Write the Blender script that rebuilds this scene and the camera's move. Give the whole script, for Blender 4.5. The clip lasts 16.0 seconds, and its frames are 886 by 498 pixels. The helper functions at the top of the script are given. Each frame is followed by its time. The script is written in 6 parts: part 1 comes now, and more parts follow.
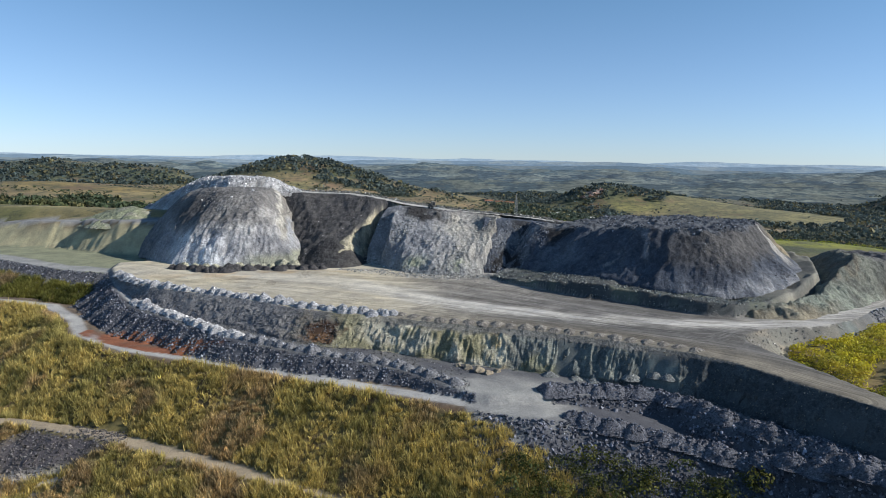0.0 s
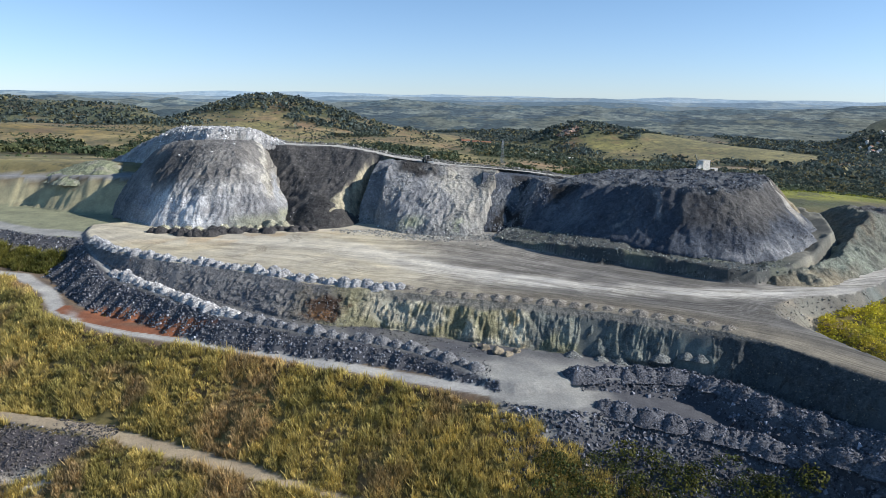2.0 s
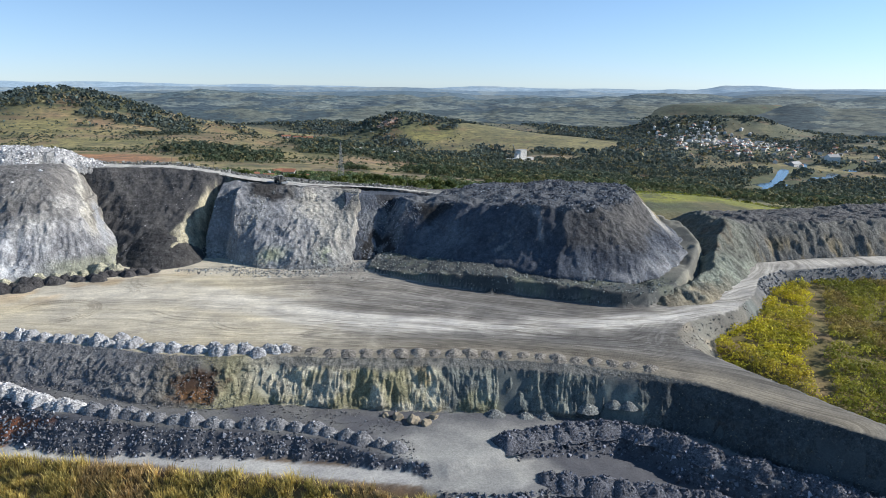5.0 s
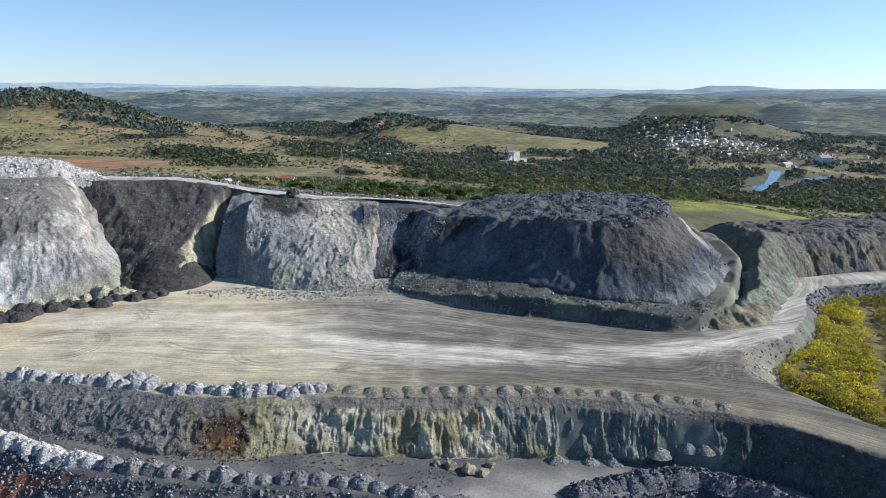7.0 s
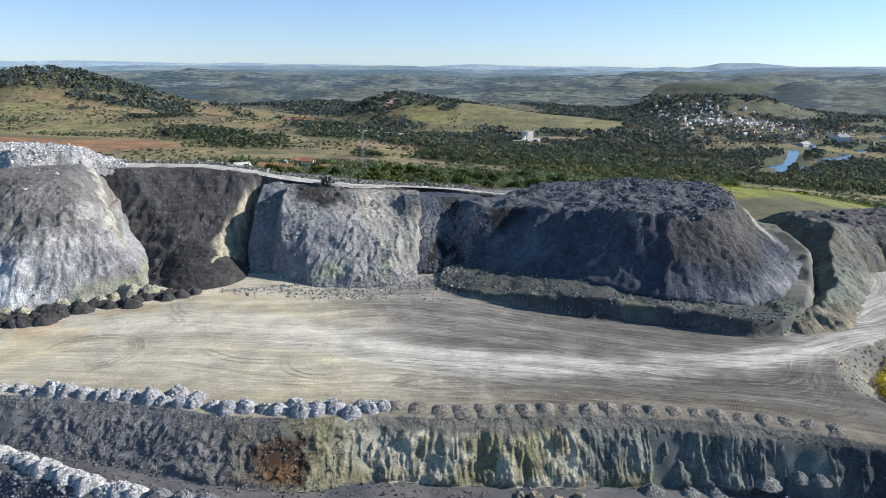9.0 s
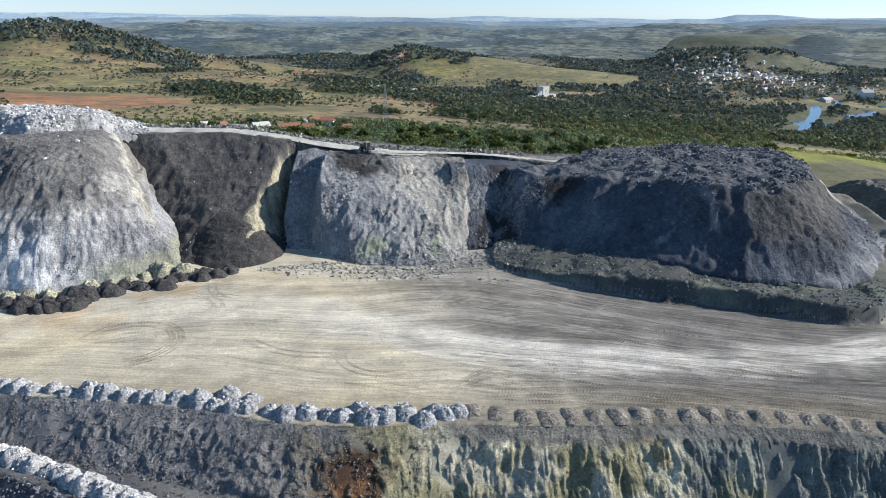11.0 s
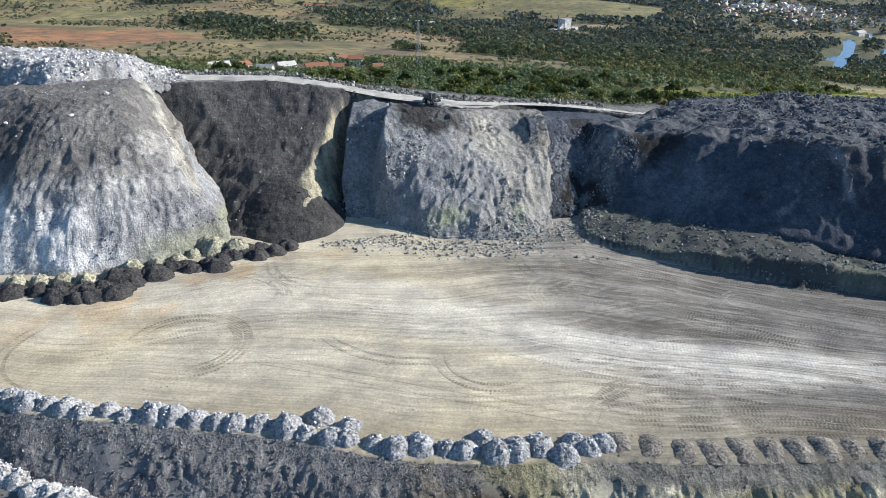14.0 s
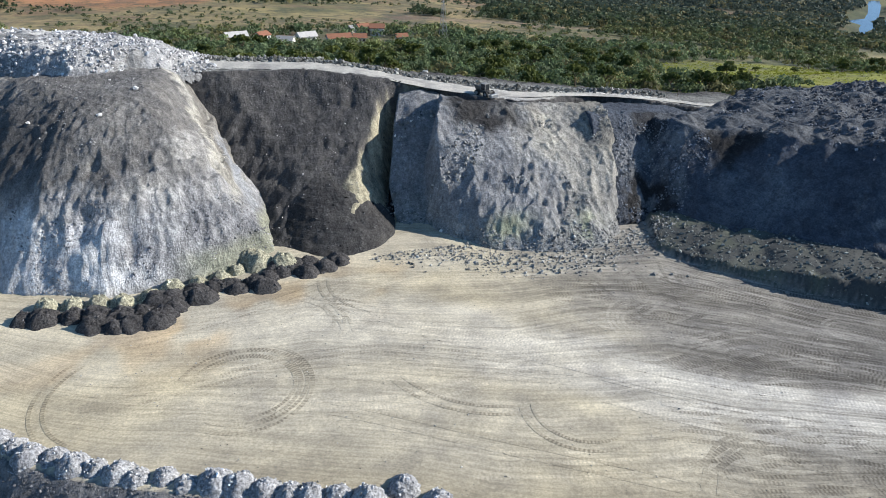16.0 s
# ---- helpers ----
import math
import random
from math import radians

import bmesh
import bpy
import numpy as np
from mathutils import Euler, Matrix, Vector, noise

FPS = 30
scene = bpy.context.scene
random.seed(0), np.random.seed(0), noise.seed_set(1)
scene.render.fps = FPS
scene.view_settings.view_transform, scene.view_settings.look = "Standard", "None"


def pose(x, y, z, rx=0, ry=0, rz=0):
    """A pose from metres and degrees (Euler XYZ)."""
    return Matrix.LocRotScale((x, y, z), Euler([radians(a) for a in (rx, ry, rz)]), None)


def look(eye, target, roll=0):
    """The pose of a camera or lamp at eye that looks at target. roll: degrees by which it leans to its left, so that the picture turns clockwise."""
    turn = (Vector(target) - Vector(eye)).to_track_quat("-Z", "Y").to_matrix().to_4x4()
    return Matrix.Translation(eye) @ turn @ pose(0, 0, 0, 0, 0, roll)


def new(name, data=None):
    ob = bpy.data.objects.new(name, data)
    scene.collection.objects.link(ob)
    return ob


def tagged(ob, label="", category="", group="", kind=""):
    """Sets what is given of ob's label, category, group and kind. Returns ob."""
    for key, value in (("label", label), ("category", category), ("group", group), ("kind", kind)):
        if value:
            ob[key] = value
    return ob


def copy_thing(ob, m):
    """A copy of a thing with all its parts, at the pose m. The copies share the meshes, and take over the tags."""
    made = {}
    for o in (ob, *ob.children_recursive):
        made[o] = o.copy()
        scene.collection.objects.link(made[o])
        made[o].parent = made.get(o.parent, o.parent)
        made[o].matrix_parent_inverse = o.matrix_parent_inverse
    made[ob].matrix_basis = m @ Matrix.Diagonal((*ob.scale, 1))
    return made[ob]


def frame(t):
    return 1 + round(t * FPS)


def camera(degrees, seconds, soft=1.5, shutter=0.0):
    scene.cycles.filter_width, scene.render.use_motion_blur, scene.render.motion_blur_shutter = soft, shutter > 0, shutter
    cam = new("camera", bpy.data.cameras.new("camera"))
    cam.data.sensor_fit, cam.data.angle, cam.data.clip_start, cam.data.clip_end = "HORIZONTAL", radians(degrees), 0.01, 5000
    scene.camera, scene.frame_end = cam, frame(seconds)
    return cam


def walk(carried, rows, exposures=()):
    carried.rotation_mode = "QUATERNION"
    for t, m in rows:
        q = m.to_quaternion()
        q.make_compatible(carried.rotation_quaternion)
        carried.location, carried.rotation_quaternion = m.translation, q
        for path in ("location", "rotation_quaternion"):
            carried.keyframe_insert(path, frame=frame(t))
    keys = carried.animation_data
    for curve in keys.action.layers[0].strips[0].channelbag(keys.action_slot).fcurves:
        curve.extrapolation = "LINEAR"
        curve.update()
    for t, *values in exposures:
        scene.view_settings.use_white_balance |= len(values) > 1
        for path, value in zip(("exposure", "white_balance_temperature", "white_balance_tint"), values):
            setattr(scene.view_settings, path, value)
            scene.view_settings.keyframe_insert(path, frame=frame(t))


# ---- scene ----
cam = camera(64.1, 16.0, soft=0.55)
METRES, EYE, TILT, LEAN, TURN = 180.0, 48.5, -7.3, -0.8, 0.0
ROWS = [
    (0.0, 0.0, 0.0, 0.0, 0.0, 0.0, -0.0),
    (0.5, -0.0147, 0.022, 0.0122, -0.14, -1.32, 0.03),
    (1.0, -0.0301, 0.0444, 0.0244, -0.82, -2.63, 0.14),
    (1.5, -0.0459, 0.0675, 0.0369, -1.61, -3.91, 0.25),
    (2.0, -0.0619, 0.0912, 0.0499, -2.38, -5.13, 0.36),
    (2.5, -0.0767, 0.1158, 0.0626, -3.41, -5.53, 0.53),
    (3.0, -0.0918, 0.1404, 0.0753, -6.94, -5.73, 0.98),
    (3.5, -0.1077, 0.1658, 0.0883, -10.47, -5.96, 1.45),
    (4.0, -0.1222, 0.1913, 0.1012, -13.55, -6.19, 1.87),
    (6.5, -0.1852, 0.3267, 0.146, -18.43, -6.47, 2.59),
    (7.0, -0.1967, 0.3552, 0.1505, -18.41, -6.48, 2.62),
    (7.5, -0.2082, 0.3839, 0.1553, -18.35, -6.5, 2.62),
    (8.0, -0.2192, 0.4128, 0.16, -18.27, -6.72, 2.64),
    (8.5, -0.2303, 0.4416, 0.1646, -18.14, -7.25, 2.63),
    (9.0, -0.2415, 0.4703, 0.1699, -18.01, -8.17, 2.62),
    (11.5, -0.2941, 0.6154, 0.1949, -17.42, -12.62, 2.56),
    (12.0, -0.3043, 0.6445, 0.1989, -17.34, -13.5, 2.55),
    (12.5, -0.3143, 0.6736, 0.2028, -17.26, -14.4, 2.57),
    (13.0, -0.3244, 0.7028, 0.2066, -17.19, -15.26, 2.57),
    (13.5, -0.3344, 0.732, 0.2103, -17.11, -16.12, 2.56),
    (14.0, -0.3444, 0.7612, 0.214, -17.05, -16.94, 2.55),
    (14.5, -0.354, 0.7884, 0.2206, -16.96, -17.74, 2.52),
    (15.0, -0.3644, 0.8171, 0.2321, -16.84, -18.6, 2.46),
    (15.5, -0.3746, 0.8453, 0.245, -16.74, -19.4, 2.4),
    (16.0, -0.3849, 0.8732, 0.2579, -16.68, -20.2, 2.32),
]
walk(cam, [(t, pose(0, 0, EYE, TILT, LEAN, TURN) @ pose(METRES * x, METRES * y, METRES * z, 90 + pitch, roll, yaw)) for t, x, y, z, yaw, pitch, roll in ROWS],
     ((0.0, 0.24), (1.0, 0.32), (2.5, 0.44), (9.0, 0.46), (11.5, 0.56), (13.0, 0.60), (16.0, 0.46)))

# ---- light and sky ----
SUN_AZ, SUN_EL = 99.0, 28.0          # degrees from +y towards +x, degrees up
sun_dir = Vector((math.sin(radians(SUN_AZ)) * math.cos(radians(SUN_EL)), math.cos(radians(SUN_AZ)) * math.cos(radians(SUN_EL)), math.sin(radians(SUN_EL))))
world = bpy.data.worlds.new("world")
scene.world = world
world.use_nodes = True
wt = world.node_tree
wt.nodes.clear()
sky = wt.nodes.new("ShaderNodeTexSky")
sky.sky_type, sky.sun_disc = "NISHITA", False
sky.sun_elevation, sky.sun_rotation = radians(SUN_EL), radians(SUN_AZ)
sky.altitude, sky.air_density, sky.dust_density, sky.ozone_density = 1200, 0.85, 0.0, 8.0
wb = wt.nodes.new("ShaderNodeBackground")
wb.inputs["Strength"].default_value = 0.104
wo = wt.nodes.new("ShaderNodeOutputWorld")
tint = wt.nodes.new("ShaderNodeMix")
tint.data_type, tint.blend_type = "RGBA", "MULTIPLY"
tint.inputs[0].default_value = 1.0
# paler and warmer towards the horizon, a clearer blue above
sky_way = wt.nodes.new("ShaderNodeSeparateXYZ")
wt.links.new(wt.nodes.new("ShaderNodeTexCoord").outputs["Generated"], sky_way.inputs[0])
rise = wt.nodes.new("ShaderNodeMapRange")
rise.inputs["From Min"].default_value, rise.inputs["From Max"].default_value = 0.02, 0.26
wt.links.new(sky_way.outputs[2], rise.inputs["Value"])
hue = wt.nodes.new("ShaderNodeMix")
hue.data_type = "RGBA"
hue.inputs[6].default_value, hue.inputs[7].default_value = (0.99, 1.015, 1.06, 1), (0.70, 1.05, 1.09, 1)
wt.links.new(rise.outputs[0], hue.inputs[0])
wt.links.new(hue.outputs[2], tint.inputs[7])
pale = wt.nodes.new("ShaderNodeHueSaturation")
pale.inputs["Saturation"].default_value = 0.76
wt.links.new(sky.outputs[0], pale.inputs["Color"])
wt.links.new(pale.outputs[0], tint.inputs[6])
wt.links.new(tint.outputs[2], wb.inputs[0])
wt.links.new(wb.outputs[0], wo.inputs[0])
lamp = bpy.data.lights.new("sun", "SUN")
lamp.energy, lamp.angle, lamp.color = 5.0, radians(0.5), (1.0, 0.95, 0.87)
sun = new("sun", lamp)
sun.matrix_world = look(sun_dir * 500, (0, 0, 0))

# ---- numbers on grids ----


def hash01(ix, iy, seed):
    n = (ix.astype(np.int64) * 374761393 + iy.astype(np.int64) * 668265263 + seed * 1442695041) & 0xFFFFFFFF
    n = ((n ^ (n >> 13)) * 1274126177) & 0xFFFFFFFF
    n = ((n ^ (n >> 15)) * 2246822519) & 0xFFFFFFFF
    return ((n ^ (n >> 16)) & 0xFFFFFF) / float(0xFFFFFF)


def vnoise(x, y, seed=0):
    """Smooth value noise, -1 to 1, one lump per unit."""
    x, y = np.broadcast_arrays(np.asarray(x, float), np.asarray(y, float))
    ix, iy = np.floor(x), np.floor(y)
    fx, fy = x - ix, y - iy
    fx, fy = fx * fx * fx * (fx * (fx * 6 - 15) + 10), fy * fy * fy * (fy * (fy * 6 - 15) + 10)
    a, b = hash01(ix, iy, seed), hash01(ix + 1, iy, seed)
    c, d = hash01(ix, iy + 1, seed), hash01(ix + 1, iy + 1, seed)
    return 2 * ((a + (b - a) * fx) * (1 - fy) + (c + (d - c) * fx) * fy) - 1


def fbm(x, y, size, octaves=4, seed=0, gain=0.5):
    total, amp, norm = 0.0, 1.0, 0.0
    for o in range(octaves):
        k = 2.03 ** o / size
        total = total + amp * vnoise(x * k + 17.3 * o, y * k - 9.1 * o, seed + o)
        norm += amp
        amp *= gain
    return total / norm


def ridge(x, y, size, octaves=3, seed=0):
    return 1 - 2 * np.abs(fbm(x, y, size, octaves, seed))


def smooth(a, b, v):
    t = np.clip((v - a) / (b - a), 0, 1)
    return t * t * (3 - 2 * t)


def bump(x, y, cx, cy, rx, ry, turn=0.0):
    """A round hill of height 1."""
    c, s = math.cos(radians(turn)), math.sin(radians(turn))
    dx, dy = x - cx, y - cy
    return np.exp(-((dx * c + dy * s) / rx) ** 2 - ((dy * c - dx * s) / ry) ** 2)


def inside_oval(x, y, cx, cy, rx, ry, turn=0.0, soft=0.25, rough=0.25, seed=5):
    """1 inside an oval with an uneven edge, 0 outside."""
    c, s = math.cos(radians(turn)), math.sin(radians(turn))
    dx, dy = x - cx, y - cy
    r = np.sqrt(((dx * c + dy * s) / rx) ** 2 + ((dy * c - dx * s) / ry) ** 2)
    r = r + rough * fbm(x, y, 0.6 * min(rx, ry), 3, seed)
    return 1 - smooth(1 - soft, 1 + soft, r)


def to_line(x, y, pts):
    """Distance to a polyline, the length along it of the nearest point, and the side (+1 is left of it)."""
    best = np.full(np.shape(x), 1e18)
    along, side = np.zeros(np.shape(x)), np.zeros(np.shape(x))
    run = 0.0
    for (x0, y0), (x1, y1) in zip(pts[:-1], pts[1:]):
        dx, dy = x1 - x0, y1 - y0
        ln = math.hypot(dx, dy)
        t = np.clip(((x - x0) * dx + (y - y0) * dy) / ln ** 2, 0, 1)
        d = (x - x0 - t * dx) ** 2 + (y - y0 - t * dy) ** 2
        near = d < best
        best = np.where(near, d, best)
        along = np.where(near, run + t * ln, along)
        side = np.where(near, np.sign(dx * (y - y0) - dy * (x - x0)), side)
        run += ln
    return np.sqrt(best), along, side


def within(x, y, pts):
    """True inside a polygon."""
    ins = np.zeros(np.shape(x), bool)
    for (x0, y0), (x1, y1) in zip(pts, pts[1:] + pts[:1]):
        if y0 != y1:
            cross = ((y0 > y) != (y1 > y)) & (x < (x1 - x0) * (y - y0) / (y1 - y0) + x0)
            ins = ins ^ cross
    return ins


def outside(x, y, pts):
    """Distance outside a polygon (0 inside) and the length along its edge."""
    d, along, _ = to_line(x, y, pts + pts[:1])
    return np.where(within(x, y, pts), 0.0, d), along, d


def mix(a, b, w):
    w = np.asarray(w)[..., None]
    return a * (1 - w) + np.asarray(b) * w


# ---- plan of the mine: level ground in metres, the working platform at about 0 ----
PLATFORM = [(-136, 290), (-130, 279), (-117, 262), (-105, 251), (-95, 244), (-84, 239), (-71, 233.5), (-58, 227.5), (-46, 219.5), (-34, 215), (-16, 211), (-4, 206.5),
            (13, 202.5), (29, 198), (38, 194.5), (46, 191), (53, 187.5), (60, 183), (66, 178.5), (70, 175), (74, 171), (78, 164), (83, 154), (88, 146), (93, 137), (98, 131), (99, 137), (95, 152), (91, 168), (87.5, 184), (85.5, 194),
            (88, 201), (97, 209), (106, 212), (120, 216), (138, 229), (153, 244), (169, 251), (300, 240), (300, 262), (166, 263), (140, 300), (-100, 330), (-140, 305)]
BENCH = [(-140, 292), (-127, 269), (-119, 255), (-109, 241), (-82, 219), (-60, 201.5), (-46, 195), (-30, 189), (-15, 184.5), (0, 173.5), (12, 166.5), (28, 170), (45, 171.5),
         (56, 169.5), (60, 163), (65, 154), (71, 147), (77, 139), (86, 124), (100, 104), (130, 100), (120, 150), (96, 190), (40, 200), (-20, 215), (-90, 250), (-130, 295)]
ROAD = [(-190, 266), (-160, 259), (-148, 256), (-133, 239), (-121.5, 222), (-97, 206), (-69, 194.5), (-44, 183.5), (-14, 170.5), (6, 162), (22, 156.5), (32, 157.5), (41, 154), (50, 151),
        (59, 147), (67, 141), (74, 136), (82, 129), (94, 115), (110, 95), (120, 80), (115, 130), (80, 165), (0, 180), (-40, 196), (-80, 210), (-108, 224), (-124, 242), (-140, 264), (-160, 272), (-190, 276)]
TRACK = [(-135, 186), (-110, 184), (-86, 177), (-69, 170), (-53, 163), (-39, 157), (-20, 150), (-8, 143), (-12, 140), (-42, 153), (-72, 166), (-88, 173.5), (-110, 180), (-135, 182)]
LEFT_LOW = [(-330, 352), (-240, 335), (-198, 315), (-161, 292), (-138, 284), (-120, 310), (-150, 345), (-330, 380)]
LEFT_HIGH = [(-330, 362), (-250, 350), (-216, 344), (-185, 338), (-149, 318), (-132, 308), (-120, 320), (-150, 400), (-330, 420)]
LEFT_TOP = [(-330, 402), (-255, 376), (-215, 367), (-188, 364), (-160, 352), (-140, 347), (-130, 380), (-170, 430), (-330, 440)]
RIM_EAST = [(-12, 213), (-2, 208.5), (15, 204.5), (31, 200), (39, 197), (46, 193.5), (52, 191), (61, 186), (67, 181), (70, 178)]
LEDGE = [(21, 287), (24, 280), (28, 274), (42, 260), (64, 245), (76, 235.5), (87, 227), (95, 225.5), (108, 231), (118, 239), (128, 249), (142, 264), (152, 290), (150, 318), (120, 320), (100, 300), (46, 314), (29, 305)]


def valley(x, y):
    """The country round the mine."""
    u = 0.45 * x + 0.35 * np.sqrt(x * x + 1e4) - 35 + 0.61 * y
    z = np.interp(u, [-400, 100, 200, 300, 390, 560, 660, 800, 1130, 1260, 1500], [-30, 24, 18, 2, -9, -29, -40, -56, -90, -102, -104])
    far = np.hypot(x, y)
    z = z + 20 * bump(x, y, 150, 1380, 220, 240) + 13 * bump(x, y, 220, 385, 95, 60)
    z = z + smooth(450, 1000, far) * (9 * fbm(x, y, 420, 4, 11) - 2)
    z = z + smooth(1500, 3500, far) * (45 * fbm(x, y, 1100, 4, 12) + 10)
    z = z + 34 * bump(x, y, 760, 1800, 260, 330) + 16 * bump(x, y, 549, 1400, 160, 120) + 50 * bump(x, y, 1410, 2130, 150, 110) + 62 * bump(x, y, 1640, 2030, 210, 120)
    z = z + 126 * bump(x, y, -390, 1950, 225, 260, 10) ** 0.8 + 46 * bump(x, y, -20, 2060, 260, 200) + 24 * bump(x, y, -200, 1500, 420, 300)
    z = z + 52 * bump(x, y, 440, 2060, 130, 130) + 46 * bump(x, y, 600, 2080, 220, 150)
    z = z + 22 * bump(x, y, 250, 2350, 240, 150)
    z = z + 96 * bump(x, y, 2010, 2565, 260, 190) + 62 * bump(x, y, 1980, 2550, 420, 220)
    z = z + 110 * bump(x, y, 2300, 2900, 420, 260) + 118 * bump(x, y, -1250, 2350, 480, 260) + 26 * bump(x, y, -900, 2350, 110, 110)
    z = z + 34 * bump(x, y, -540, 1000, 300, 160) + 40 * bump(x, y, -900, 1500, 500, 300)
    z = np.where(far > 3000, np.minimum(z, -10), z)
    z = np.maximum(z, -106 + 0.02 * (z + 106))
    river = river_mask(x, y)
    return z * (1 - river) + -113.0 * river


def river_mask(x, y):
    d, _, _ = to_line(x, y, [(640, 850), (755, 955), (800, 990), (852, 1030), (880, 1060), (925, 1110), (1000, 1150), (1080, 1230), (1300, 1390)])
    e, _, _ = to_line(x, y, [(852, 1030), (906, 1034), (975, 1086), (1040, 1110), (1160, 1180), (1400, 1320)])
    w = 11 + 6 * fbm(x, y, 90, 2, 3)
    return 1 - smooth(w, w + 10, np.minimum(d, e + 4))


def platform_z(x, y):
    return np.clip(-0.016 * x + 0.25, -1.7, 1.6)


def bench_z(x, y):
    return np.interp(x, [-135, -120, -107, -60, -20, 10, 40, 80], [0.3, -1.6, -3.8, -5.2, -6.8, -8.8, -9.6, -10.2])


def road_z(x, y):
    return np.interp(x, [-160, -130, -100, 0, 25, 50, 67, 85, 110], [-8, -9.5, -10.4, -10.2, -10.8, -13.2, -15, -17.5, -20])


def ground_z(x, y, want_zones=False):
    """Height of the ground without the spoil mounds; zones: which terrace a point belongs to, and how far outside its level top it lies."""
    line = np.interp(x, [-400, -150, 60, 150, 400], [380, 330, 330, 300, 235])
    back = smooth(-10, 45, y - line)
    low = np.interp(x, [-400, -150, -60, 60, 92, 104, 130, 400], [-16, -30, -35, -33, -12, -6.2, -6.0, -10]) + 0.8 * fbm(x, y, 14, 3, 21)
    low = low + (np.minimum(low, -33) - low) * smooth(100, 30, y) * smooth(40, 90, x) * smooth(420, 250, x)
    low = low - 18 * smooth(150, -100, y) * smooth(60, 0, x)
    z = low * (1 - back) + valley(x, y) * back
    zone, out = np.zeros(np.shape(x), int), np.full(np.shape(x), 99.0)
    wob = 1.5 * fbm(x, y, 9, 3, 22) + 0.7 * fbm(x, y, 2.5, 2, 23)
    for k, (poly, level, slope, wobble) in enumerate(((TRACK, np.interp(x, [-120, -60, -20], [-23, -24, -25]), 0.50, 0.4), (ROAD, road_z(x, y), 0.60, 0.5),
                                                    (BENCH, bench_z(x, y), 0.80, 0.5), (LEFT_LOW, np.interp(x, [-300, -140], [1.5, 0.4]), 0.5, 0.3),
                                                    (LEFT_HIGH, 3.8 + 0 * x, 0.22, 0.5), (LEFT_TOP, np.interp(x, [-240, -160], [11.5, 15.5]) + 0.9 * fbm(x, y, 9, 3, 24), 1.2, 0.7),
                                                    (PLATFORM, platform_z(x, y), 0.86, 1.0), (LEDGE, np.interp(x, [22, 31, 45, 60, 90, 108, 125, 140, 152], [1.0, 2.3, 3.9, 4.6, 2.8, 2.4, 4.5, 7.5, 11]) - 0.9 * smooth(0.1, 0.5, fbm(x, y, 9, 3, 26)), 3.2, 1.5)), 1):
        d, s, edge = outside(x, y, poly)
        gully = 1.0 + 0.22 * vnoise(s / 3.1, d / 14, 31 + k) + 0.12 * vnoise(s / 1.3, d / 9, 41 + k)
        gully = 1 + (gully - 1) * (0.2 if poly in (TRACK, ROAD, LEFT_TOP) else 0.45 if poly is LEDGE else 1.0)
        run = np.maximum(0, d * gully + wobble * wob * smooth(0, 4, d))
        h = level - slope * run
        if poly is PLATFORM:
            rim = np.interp(x, [-130, -60, -30, 60, 75, 110], [1.0, 1.0, 3.2, 3.4, 1.0, 0.6])
            steep = np.interp(x, [-118, -100, -75, -30, -15, 60, 75, 98, 104], [1.25, 0.8, 0.52, 0.55, 0.85, 1.3, 1.2, 1.15, 1.3])
            steep = np.where((x > 84) & (y > 160), np.interp(x, [84, 100, 112, 130], [0.55, 0.6, 0.9, 1.2]), steep)
            h = level - 0.3 * np.minimum(d, rim) - steep * np.maximum(0, d - rim + 0.5 * wob * smooth(0, 3, d))
        if poly is LEFT_HIGH:
            h = h - 2.5 * np.maximum(0, outside(x, y, LEFT_LOW)[0] + 7.0)
        h = np.where(d > 60, -200, h)
        if poly is PLATFORM:
            h = h + 0.4 * smooth(3.0, 0.6, to_line(x, y, RIM_EAST)[0])
        zone = np.where(h > z, k, zone)
        out = np.where(h > z, d, out)
        z = np.maximum(z, h)
    flat = (zone > 0) & (out <= 0)
    rough = np.where(flat & (zone == 7), 0.0, np.where(flat, 0.06, 0.28))
    z = z + (rough * fbm(x, y, 2.2, 3, 25) + 0.05 * flat * fbm(x, y, 9, 2, 27)) * smooth(900, 500, np.hypot(x, y - 200))
    return (z, zone, out) if want_zones else z


